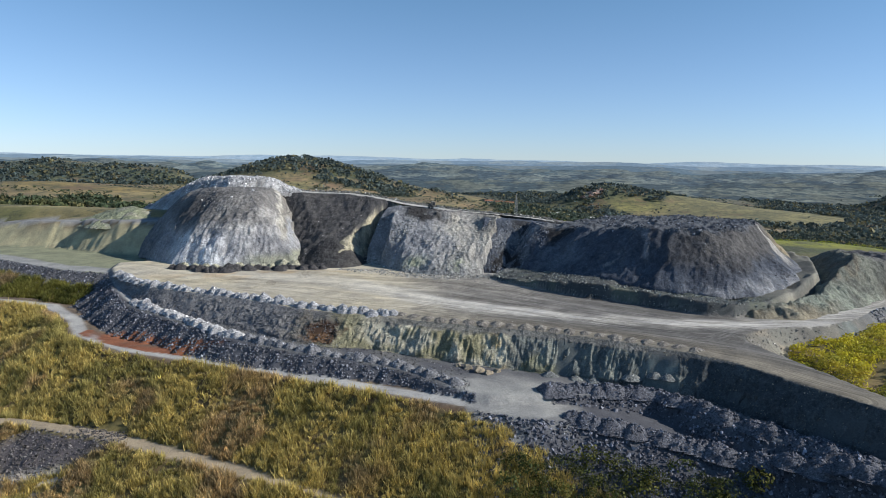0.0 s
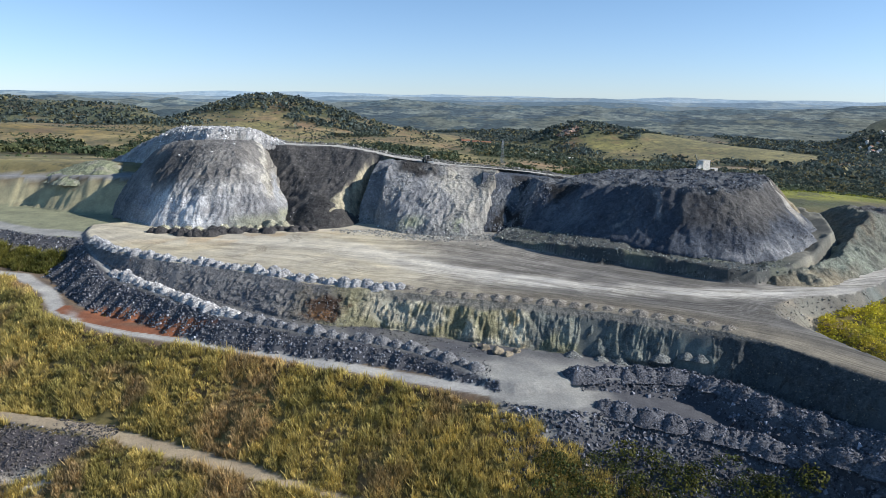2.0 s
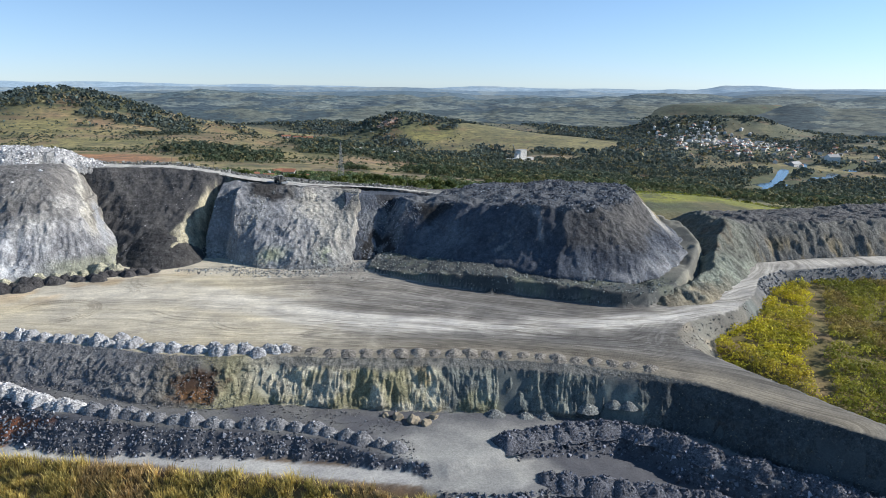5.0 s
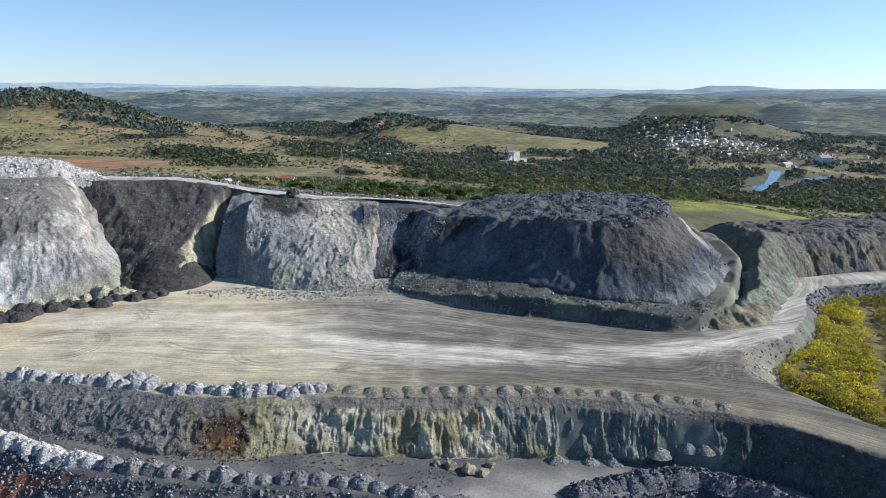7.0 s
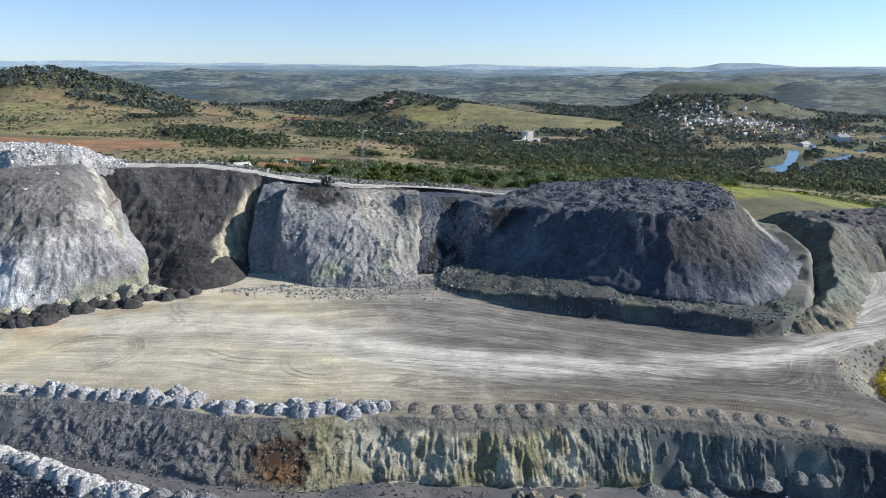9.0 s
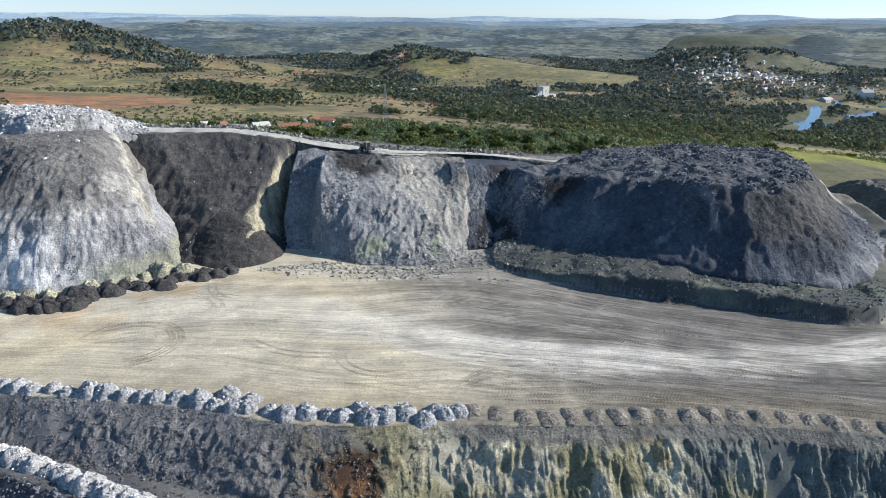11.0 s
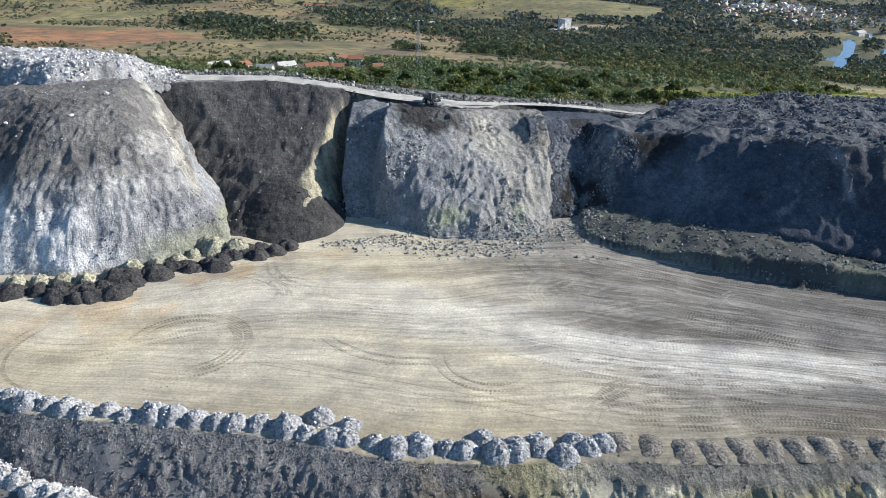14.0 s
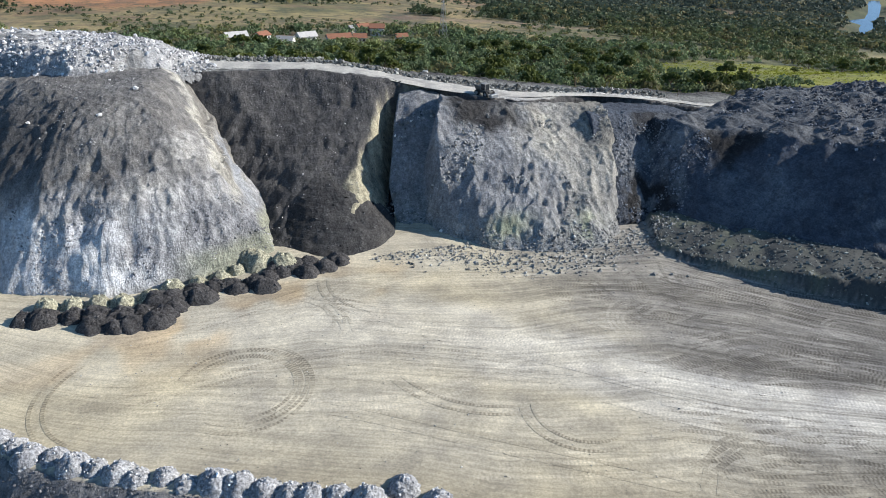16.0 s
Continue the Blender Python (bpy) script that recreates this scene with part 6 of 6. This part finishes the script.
# yellow thicket east of the platform
x, y, z, s = on(ground_r, 9500, 96, 240, 110, 252, lambda x, y, z, r: (r[1][0] == 0) & (z < -3.5) & (to_line(x, y, path_r)[0] > 2.8 + 1.5 * fbm(x, y, 5, 2, 116)) & (fbm(x, y, 10, 2, 117) > -0.45), 1.0, 2.1)
east = smooth(-6, 3, to_line(x, y, path_r)[0] * to_line(x, y, path_r)[2])
tone = mix(grass_tone(x, y, (0.46, 0.40, 0.035), (0.33, 0.31, 0.04), (0.36, 0.29, 0.05)), grass_tone(x, y, (0.27, 0.26, 0.04), (0.15, 0.16, 0.03), (0.24, 0.16, 0.08)), 1 - east)
woods("shrub_thicket", x, y, z, s + 0.3, 34, tone, "bright yellow flowering thicket beside the platform")
tagged(bpy.data.objects["shrub_thicket"], category="shrubs")

# dark shrubs at the foot of the lower tips
x, y, z, s = on(ground_r, 700, 10, 66, 122, 160, lambda x, y, z, r: (z < -17) & (z > -31) & (r[1][0] == 2) & (x > 14), 1.6, 3.2)
woods("shrub_thicket", x, y, z, s, 72, mix(np.broadcast_to(np.array((0.05, 0.066, 0.02)), (len(x), 3)), (0.12, 0.12, 0.03), rng.random(len(x)) ** 2), "dark green shrubs at the foot of the lower tips")

# ---- water and distance ----
wx, wy = np.meshgrid(np.linspace(560, 1560, 250), np.linspace(760, 1660, 230))
water = new("water", sheet_of("water", wx, wy, 0 * wx - 110.2, np.ones((*wx.shape, 3)), ground_z(wx, wy) < -108))
M_WATER, nt, bs = nodes_of("river_water")
bs.inputs["Base Color"].default_value = (0.035, 0.06, 0.075, 1)
bs.inputs["Roughness"].default_value = 0.12
b = add(nt, "ShaderNodeBump", Strength=0.15, Distance=0.3)
nt.links.new(noise_node(nt, 0.15, 3, 0.6, nt.nodes.new("ShaderNodeNewGeometry").outputs["Position"]), b.inputs["Height"])
nt.links.new(b.outputs[0], bs.inputs["Normal"])
water.data.materials.append(M_WATER)
tagged(water, "calm blue river between wooded banks", "river", "", "structure")

# low bushes in the bright field behind the mine
x, y, z, s = on(ground_r, 5200, 120, 340, 372, 520, lambda x, y, z, r: (np.maximum(inside_oval(x, y, 225, 462, 85, 70, -18, 0.12, 0.25), np.maximum(inside_oval(x, y, 190, 408, 80, 45, -18, 0.12, 0.25), inside_oval(x, y, 300, 390, 70, 75, -20, 0.12, 0.25))) > 0.6) & clear_of_mine(x, y) & (np.sin(0.9 * x + 1.6 * y) > -0.5), 0.6, 1.1)
woods("shrub_thicket", x, y, z, s, 12, grass_tone(x, y, (0.23, 0.25, 0.03), (0.16, 0.18, 0.025), (0.20, 0.20, 0.05)), "rows of low yellow-green bushes in the field")


def distant(name, radius, low, heights, colour, light, seed):
    """A far range of hills, so distant that it only shows as a blue outline."""
    az = np.radians(np.arange(-70, 100, 0.25))
    deg = np.degrees(az)
    roll = 1.0 if radius > 4000 else 1.9
    top = np.interp(deg, *heights) + 17 * roll * fbm(deg, deg * 0, 7, 4, seed) + 3.0 * roll ** 2 * fbm(deg, deg * 0 + 4, 1.4, 4, seed + 1)
    rows = [low + (top - low) * k for k in (0, 0.45, 0.75, 0.92, 1.0)]
    rad = [radius - 500 * (1 - k) for k in (0, 0.45, 0.75, 0.92, 1.0)]
    X = np.stack([r * np.sin(az) for r in rad])
    Y = np.stack([r * np.cos(az) for r in rad])
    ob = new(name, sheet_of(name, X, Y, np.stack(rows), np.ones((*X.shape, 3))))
    m, nt, bs = nodes_of(name)
    pos = nt.nodes.new("ShaderNodeNewGeometry").outputs["Position"]
    mp = add(nt, "ShaderNodeMapping", Scale=(1.0, 0.5, 7.0))
    nt.links.new(pos, mp.inputs["Vector"])
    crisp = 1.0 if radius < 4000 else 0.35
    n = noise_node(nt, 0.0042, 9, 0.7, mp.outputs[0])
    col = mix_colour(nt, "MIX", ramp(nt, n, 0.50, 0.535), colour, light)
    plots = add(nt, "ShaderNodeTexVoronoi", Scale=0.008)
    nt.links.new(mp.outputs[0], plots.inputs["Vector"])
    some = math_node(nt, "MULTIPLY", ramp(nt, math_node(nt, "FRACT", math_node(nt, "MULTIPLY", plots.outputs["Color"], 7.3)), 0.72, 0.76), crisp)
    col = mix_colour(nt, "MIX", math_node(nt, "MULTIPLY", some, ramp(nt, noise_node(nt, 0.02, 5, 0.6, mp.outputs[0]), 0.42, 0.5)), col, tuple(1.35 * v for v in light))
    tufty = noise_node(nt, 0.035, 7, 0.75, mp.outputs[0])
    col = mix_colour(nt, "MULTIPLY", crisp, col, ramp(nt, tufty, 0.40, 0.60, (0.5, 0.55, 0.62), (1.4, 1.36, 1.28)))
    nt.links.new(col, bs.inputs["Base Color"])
    # the hills' colour also glows faintly, in place of haze before them
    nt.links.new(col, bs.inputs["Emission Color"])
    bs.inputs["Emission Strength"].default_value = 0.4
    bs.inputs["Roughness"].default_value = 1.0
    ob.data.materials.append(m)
    return tagged(ob, "far blue hills on the horizon", "hills", "", "structure")


# ranges get paler and bluer with distance, haze mixed into both their colours
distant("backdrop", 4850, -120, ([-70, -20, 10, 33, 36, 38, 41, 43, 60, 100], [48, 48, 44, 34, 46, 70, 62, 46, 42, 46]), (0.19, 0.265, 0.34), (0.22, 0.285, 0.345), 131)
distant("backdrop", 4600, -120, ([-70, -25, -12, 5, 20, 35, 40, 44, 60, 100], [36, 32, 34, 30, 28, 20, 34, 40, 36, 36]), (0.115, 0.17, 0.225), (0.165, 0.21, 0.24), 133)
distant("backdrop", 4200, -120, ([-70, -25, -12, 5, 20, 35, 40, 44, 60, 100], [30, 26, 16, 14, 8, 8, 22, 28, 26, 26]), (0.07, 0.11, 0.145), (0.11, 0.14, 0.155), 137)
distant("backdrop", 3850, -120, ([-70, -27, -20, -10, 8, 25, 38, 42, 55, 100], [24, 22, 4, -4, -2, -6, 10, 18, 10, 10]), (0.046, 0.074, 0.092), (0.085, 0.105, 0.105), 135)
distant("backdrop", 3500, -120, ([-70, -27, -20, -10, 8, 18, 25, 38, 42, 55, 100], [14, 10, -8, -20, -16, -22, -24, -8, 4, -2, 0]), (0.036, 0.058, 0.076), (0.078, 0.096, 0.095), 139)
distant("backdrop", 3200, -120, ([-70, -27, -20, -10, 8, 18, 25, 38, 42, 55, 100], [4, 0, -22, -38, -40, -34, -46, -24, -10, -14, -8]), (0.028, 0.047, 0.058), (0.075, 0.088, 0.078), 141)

# ---- buildings and small things ----
def part(name, bm, material, parent, label=""):
    """Links a bmesh as one mesh under a thing or a part."""
    me = bpy.data.meshes.new(name)
    bm.to_mesh(me)
    bm.free()
    me.materials.append(material)
    ob = new(name, me)
    ob.parent = parent
    if label:
        ob["label"] = label
    return ob


def box(cx, cy, cz, w, d, h, bevel=0.0, bm=None):
    bm = bm or bmesh.new()
    got = bmesh.ops.create_cube(bm, size=1.0, matrix=Matrix.LocRotScale((cx, cy, cz), None, (w, d, h)))
    if bevel:
        edges = list({e for v in got["verts"] for e in v.link_edges})
        bmesh.ops.bevel(bm, geom=edges, offset=bevel, segments=1, affect="EDGES")
    return bm


def tube(a, b, r0, r1=None, seg=10, bm=None):
    bm = bm or bmesh.new()
    a, b = Vector(a), Vector(b)
    axis = b - a
    m = Matrix.Translation((a + b) / 2) @ axis.to_track_quat("Z", "Y").to_matrix().to_4x4()
    bmesh.ops.create_cone(bm, cap_ends=True, segments=seg, radius1=r0, radius2=r0 if r1 is None else r1, depth=axis.length, matrix=m)
    return bm


def gable(w, d, z, rise, over, thick=0.25):
    """A gabled roof slab with eaves, its ridge along x."""
    bm = bmesh.new()
    hw, hd = w / 2 + over, d / 2 + over
    drop = rise * over / (d / 2)
    prof = [(-hd, z - drop), (0, z + rise), (hd, z - drop), (hd, z - drop + thick), (0, z + rise + thick), (-hd, z - drop + thick)]
    ends = [[bm.verts.new((sx * hw, y, zz)) for y, zz in prof] for sx in (-1, 1)]
    n = len(prof)
    for k in range(n):
        bm.faces.new((ends[0][k], ends[0][(k + 1) % n], ends[1][(k + 1) % n], ends[1][k]))
    for e, order in ((ends[0], (0, 5, 4, 1)), (ends[0], (1, 4, 3, 2)), (ends[1], (0, 1, 4, 5)), (ends[1], (1, 2, 3, 4))):
        bm.faces.new([e[k] for k in order])
    return bm


def walls(w, d, h, rise):
    """House walls with gable ends."""
    bm = bmesh.new()
    hw, hd = w / 2, d / 2
    low = [bm.verts.new(p) for p in ((-hw, -hd, -1.5), (hw, -hd, -1.5), (hw, hd, -1.5), (-hw, hd, -1.5))]
    top = [bm.verts.new(p) for p in ((-hw, -hd, h), (hw, -hd, h), (hw, hd, h), (-hw, hd, h))]
    a, b = bm.verts.new((-hw, 0, h + rise)), bm.verts.new((hw, 0, h + rise))
    bm.faces.new((low[0], low[1], top[1], top[0]))
    bm.faces.new((low[2], low[3], top[3], top[2]))
    bm.faces.new((low[1], low[2], top[2], b, top[1]))
    bm.faces.new((low[3], low[0], top[0], a, top[3]))
    bm.faces.new((top[0], top[1], b, a))
    bm.faces.new((top[2], top[3], a, b))
    return bm


M_WALL = [paint("white_render", (0.78, 0.77, 0.74), 0.8), paint("cream_render", (0.62, 0.56, 0.46), 0.8), paint("grey_render", (0.45, 0.45, 0.45), 0.8)]
M_ROOF = [paint("clay_tiles", (0.34, 0.15, 0.09), 0.8, 0, 0.4, 1.5), paint("grey_sheet_roof", (0.40, 0.40, 0.40), 0.6, 0, 0.3), paint("pale_roof", (0.62, 0.60, 0.58), 0.7)]
M_PANE = paint("window_glass", (0.03, 0.035, 0.04), 0.15)
M_STEEL = paint("galvanised_steel", (0.42, 0.43, 0.44), 0.45, 0.8, 0.3, 3)
M_TIMBER = paint("weathered_timber", (0.20, 0.16, 0.12), 0.9, 0, 0.4, 5)
M_RUBBER = paint("tyre_rubber", (0.02, 0.02, 0.02), 0.85)
M_MACHINE = paint("dusty_machine_paint", (0.10, 0.095, 0.085), 0.6, 0.1, 0.5, 2)
M_CAB = paint("dusty_cab_paint", (0.30, 0.29, 0.27), 0.5, 0.0, 0.4, 2)

house_kinds = {}


def house(x, y, w, d, h, wall, roof, turn, label, group, near=False):
    key = (w, d, h, wall, roof)
    if key not in house_kinds:
        rise = 0.28 * d
        base = new("house")
        part("wall", walls(w, d, h, rise), M_WALL[wall], base)
        part("roof", gable(w, d, h + 0.05, rise, 0.5), M_ROOF[roof], base)
        for sx in (-0.28, 0.28):
            win = part("window", box(sx * w, -d / 2, h * 0.55, 1.3, 0.24, 1.3), M_STEEL, base)
            part("pane", box(sx * w, -d / 2 - 0.13, h * 0.55, 1.1, 0.06, 1.1), M_PANE, win)
        part("door", box(0, -d / 2, 1.05, 1.0, 0.2, 2.1), M_TIMBER, base)
        house_kinds[key] = base
        ob = base
        ob.matrix_basis = pose(x, y, float(level_at(x, y)), 0, 0, turn)
    else:
        ob = copy_thing(house_kinds[key], pose(x, y, float(level_at(x, y)), 0, 0, turn))
    return tagged(ob, label, "house", group)


for x, y, w, d, h, wall, roof, turn in ((-62, 600, 16, 9, 3.4, 1, 2, 12), (-38, 611, 12, 8, 4.2, 0, 1, -25), (-24, 618, 14, 9, 3.6, 0, 2, 15), (-8, 622, 18, 8, 4.5, 2, 0, 5), (6, 630, 10, 8, 3.4, 0, 0, -10), (16, 640, 11, 8, 5.5, 1, 0, 20),
                                        (24, 652, 12, 9, 6.0, 0, 0, -15), (12, 648, 10, 8, 3.4, 1, 1, 30), (32, 640, 9, 7, 3.4, 0, 0, 0), (-48, 622, 10, 8, 3.4, 0, 0, 40)):
    house(x, y - 42 + 22 * math.sin(1.7 * x), 0.72 * w, 0.8 * d, 0.85 * h, wall, roof, turn, ("white", "cream", "grey")[wall] + " walled house with " + ("clay tile", "grey sheet", "pale sheet")[roof] + " roof in the hamlet", "houses in the hamlet")
for n in range(275):
    if n < 165:
        x, y = 1415 + 60 * rng.normal(), 1850 + 100 * rng.normal()
        wall, roof = (0, 0, 0, 1)[n % 4], (2, 0, 2, 1)[n % 4]
    elif n < 255:
        x, y = 1340 + 150 * rng.normal(), 1580 + 130 * rng.normal()
        wall, roof = (1, 0, 2)[n % 3], (0, 0, 1)[n % 3]
    else:
        k = rng.random()
        x, y = 1170 + 200 * k + 20 * rng.normal(), 1740 + 380 * k + 20 * rng.normal()
        wall, roof = 0, (0, 2)[n % 2]
    w, d, h = ((10, 8, 4.5), (13, 9, 6.0), (9, 7, 3.6))[n % 3]
    house(x, y, w, d, h, wall, roof, float(rng.choice([30, 120, 50, 40])), ("white", "cream", "grey")[wall] + " house with " + ("clay tile", "grey sheet", "pale")[roof] + " roof in the valley town", "houses of the town")
for x, y, w, d, h, turn in ((1214, 1340, 34, 16, 6, 20), (1300, 1320, 26, 20, 16, -10), (1190, 1500, 28, 14, 6, 30)):
    house(x, y, w, d, h, 0 if h > 10 else 2, 1, turn, "large pale works building at the town's edge", "works buildings")
for x, y, w, d, turn in ((92, 1400, 16, 8, 5), (112, 1395, 14, 8, -15), (130, 1385, 18, 9, 8), (188, 1240, 30, 7, -8), (214, 1246, 22, 7, -8), (240, 1258, 26, 7, -8), (262, 1270, 24, 7, -10)):
    house(x, y, w, d, 3.2, 0, 2 if y < 1300 else 0, turn, "low white farm building among the pastures", "farm buildings")

# the white works tower in the valley
px, py = 545.0, 1352.0
pz = one(ground_z, px, py)
plant = tagged(new("works_tower"), "tall white clad works tower with silos and conveyor", "industrial building")
plant.matrix_basis = pose(px, py, pz, 0, 0, 34)
part("tower", box(0, 0, 9.0, 23, 14, 22, 0.2), M_WALL[0], plant)
for k in range(12):
    part("rib", box(-11 + 2 * k, -7.15, 9.0, 0.3, 0.3, 21), M_STEEL, plant)
part("parapet", box(0, 0, 20.3, 24, 15, 0.8, 0.1), M_ROOF[1], plant)
for k in range(3):
    silo = part("silo", tube((-16 - 4.5 * k, -4, -2), (-16 - 4.5 * k, -4, 13 - 2 * k), 2.1, seg=16), M_WALL[0], plant)
    part("cap", tube((-16 - 4.5 * k, -4, 13 - 2 * k), (-16 - 4.5 * k, -4, 14.6 - 2 * k), 2.1, 0.3, 16), M_STEEL, silo)
part("conveyor", tube((-38, -6, 33), (-15, -2, 9), 0.9, seg=6), M_STEEL, plant)
part("shed", box(-30, 2, 2, 26, 12, 7, 0.1), M_ROOF[2], plant)
part("shed", box(24, -4, 1.5, 20, 12, 6, 0.1), M_WALL[2], plant)

# water tank and lattice mast behind the crest
tx, ty = -2.0, 405.0
tank = tagged(new("water_tank"), "small white water tank on a stem behind the crest", "water tank")
tank.matrix_basis = pose(tx, ty, one(ground_z, tx, ty))
part("stem", tube((0, 0, -0.5), (0, 0, 2.6), 0.42, seg=14), M_WALL[0], tank)
part("collar", tube((0, 0, 2.6), (0, 0, 3.2), 0.42, 1.0, 14), M_WALL[0], tank)
part("drum", tube((0, 0, 3.2), (0, 0, 5.4), 1.0, seg=16), M_WALL[0], tank, "white drum")
part("lid", tube((0, 0, 5.4), (0, 0, 5.6), 1.05, 0.9, 16), M_ROOF[1], tank)
rail = bmesh.new()
for k in range(6):
    a = k * math.pi / 3
    tube((0.9 * math.cos(a), 0.9 * math.sin(a), 5.5), (0.9 * math.cos(a), 0.9 * math.sin(a), 6.3), 0.04, seg=4, bm=rail)
part("guard_rail", rail, M_STEEL, tank)


def mast(x, y, height, foot, label):
    ob = tagged(new("lattice_mast"), label, "mast")
    ob.matrix_basis = pose(x, y, one(ground_z, x, y), 0, 0, 20)
    corner = lambda k, z: Vector(((1, -1, -1, 1)[k] * (foot * (1 - z / height) + 0.25), (1, 1, -1, -1)[k] * (foot * (1 - z / height) + 0.25), z))
    for k in range(4):
        part("leg", tube(corner(k, -0.5), corner(k, height), 0.11, 0.07, 5), M_STEEL, ob)
    z = 0.0
    while z < height - 1:
        step = max(1.4, 2.6 * (1 - z / height) + 1.0)
        br = bmesh.new()
        for k in range(4):
            tube(corner(k, z), corner((k + 1) % 4, min(height, z + step)), 0.055, seg=4, bm=br)
            tube(corner((k + 1) % 4, z), corner(k, min(height, z + step)), 0.055, seg=4, bm=br)
        part("brace", br, M_STEEL, ob)
        z += step
    return ob


mast(62, 594, 30, 1.6, "grey steel lattice mast among the trees")

# loader on the crest road
def loader(x, y, turn):
    ob = tagged(new("wheel_loader"), "dusty dark wheel loader at the crest edge", "loader")
    ob.matrix_basis = pose(x, y, one(back_bank, x, y) + 0.05, 0, 0, turn)
    part("chassis", box(0, -0.3, 1.15, 1.5, 5.0, 0.7, 0.08), M_MACHINE, ob)
    hood = part("engine_hood", box(0, -1.9, 1.95, 1.9, 2.0, 1.0, 0.12), M_MACHINE, ob)
    part("grille", box(0, -2.93, 1.95, 1.4, 0.08, 0.7), M_RUBBER, hood)
    cab = part("cab", box(0, 0.0, 2.35, 1.6, 1.6, 1.5, 0.1), M_PANE, ob)
    part("roof", box(0, 0.0, 3.2, 1.8, 1.8, 0.18, 0.05), M_CAB, cab)
    for sx in (-0.78, 0.78):
        for sy in (-0.78, 0.78):
            part("pillar", box(sx, sy, 2.4, 0.12, 0.12, 1.6), M_CAB, cab)
    for sx in (-1, 1):
        for sy in (-1.7, 1.5):
            wheel = part("wheel", tube((sx * 1.02, sy, 0.75), (sx * 1.5, sy, 0.75), 0.78, seg=20), M_RUBBER, ob)
            part("rim", tube((sx * 1.48, sy, 0.75), (sx * 1.53, sy, 0.75), 0.42, seg=14), M_CAB, wheel)
    for sx in (-0.45, 0.45):
        part("arm", tube((sx, 0.9, 1.6), (sx, 2.8, 0.8), 0.14, seg=6), M_MACHINE, ob)
    bk = box(0, 3.3, 0.55, 2.7, 1.0, 0.9, 0.12)
    part("bucket", bk, M_STEEL, ob, "worn steel bucket")
    return ob


loader(-4.5, 337.0, 205)

# posts along the crest road and on the slope behind it
for x, y, h in ((38, 345, 2.2), (44, 344.5, 2.2), (50, 343, 2.2), (58, 341, 2.2), (-47, 371, 2.6), (-76, 379, 2.6), (-30, 365, 2.2)):
    post = tagged(new("post"), "plain timber post beside the crest road", "post", "posts beside the crest road")
    post.matrix_basis = pose(x, y, one(back_bank, x, y) if y < 372 else one(ground_z, x, y), 0, 0, x)
    part("shaft", tube((0, 0, -1.5), (0, 0, h), 0.09, 0.07, 7), M_TIMBER, post)
    part("cap", tube((0, 0, h), (0, 0, h + 0.08), 0.10, 0.05, 7), M_STEEL, post)


# boulders that lie alone
def boulder(x, y, size, tone, label, floor=ground_z):
    g = np.random.default_rng(int(1000 + x * 7 + y))
    bm = bmesh.new()
    bmesh.ops.create_icosphere(bm, subdivisions=2, radius=1.0)
    for v in bm.verts:
        v.co *= 1 + 0.5 * noise.noise(v.co * 1.3 + Vector((x, y, 0))) + g.uniform(-0.12, 0.12)
        v.co.z *= 0.7
    me = bpy.data.meshes.new("boulder")
    bm.to_mesh(me)
    bm.free()
    at = me.attributes.new("tone", "FLOAT_COLOR", "POINT")
    at.data.foreach_set("color", np.tile(np.array((*tone, 1.0)), len(me.vertices)))
    me.materials.append(M_ROCK)
    ob = new("boulder", me)
    ob.matrix_basis = Matrix.LocRotScale((x, y, one(floor, x, y) + 0.12 * size), Euler((0, 0, x)), (size, size * 0.8, size))
    return tagged(ob, label, "boulder", "lone boulders")


for x, y, s in ((13.4, 276, 0.75), (17, 275, 0.45), (20, 273.5, 0.4), (-62.5, 233.5, 0.5), (36, 262, 0.5), (-2, 281, 0.45), (-25, 288, 0.5), (22, 280, 0.6)):
    boulder(x, y, s, (0.20, 0.19, 0.175), "lone grey boulder lying on the working platform")
for x, y, s, in ((7.5, 188.5, 1.5), (10.5, 186, 1.8), (13, 184.5, 1.3), (15.5, 187, 1.1), (5, 190, 1.0)):
    boulder(x, y, s, (0.21, 0.18, 0.135), "pale ochre boulder below the cut slope")
for x, y, s in ((-90, 337, 0.7), (-97, 326, 0.6), (-112, 330, 0.5)):
    boulder(x, y, s, (0.5, 0.5, 0.5), "whitish boulder on the mound's dark face", left_mound)


# bare rock scar on the wooded hill
def scar(x, y):
    return valley(x, y) + 5 + 5 * fbm(x, y, 22, 3, 151)


sx_, sy_ = np.meshgrid(np.linspace(385, 462, 40), np.linspace(1955, 2010, 30))
scar_keep = inside_oval(sx_, sy_, 420, 1984, 36, 12, 24, 0.1, 0.6, 152) > 0.5
rock_scar = new("rock_scar", sheet_of("rock_scar", sx_, sy_, scar(sx_, sy_), mix(np.broadcast_to(np.array((0.27, 0.165, 0.125)), (*sx_.shape, 3)), (0.34, 0.27, 0.23), smooth(-0.1, 0.3, fbm(sx_, sy_, 12, 3, 153))), scar_keep, None, False))
rock_scar.data.materials.append(M_SPOIL)
tagged(rock_scar, "bare reddish quarry face on the wooded hill", "rock face")
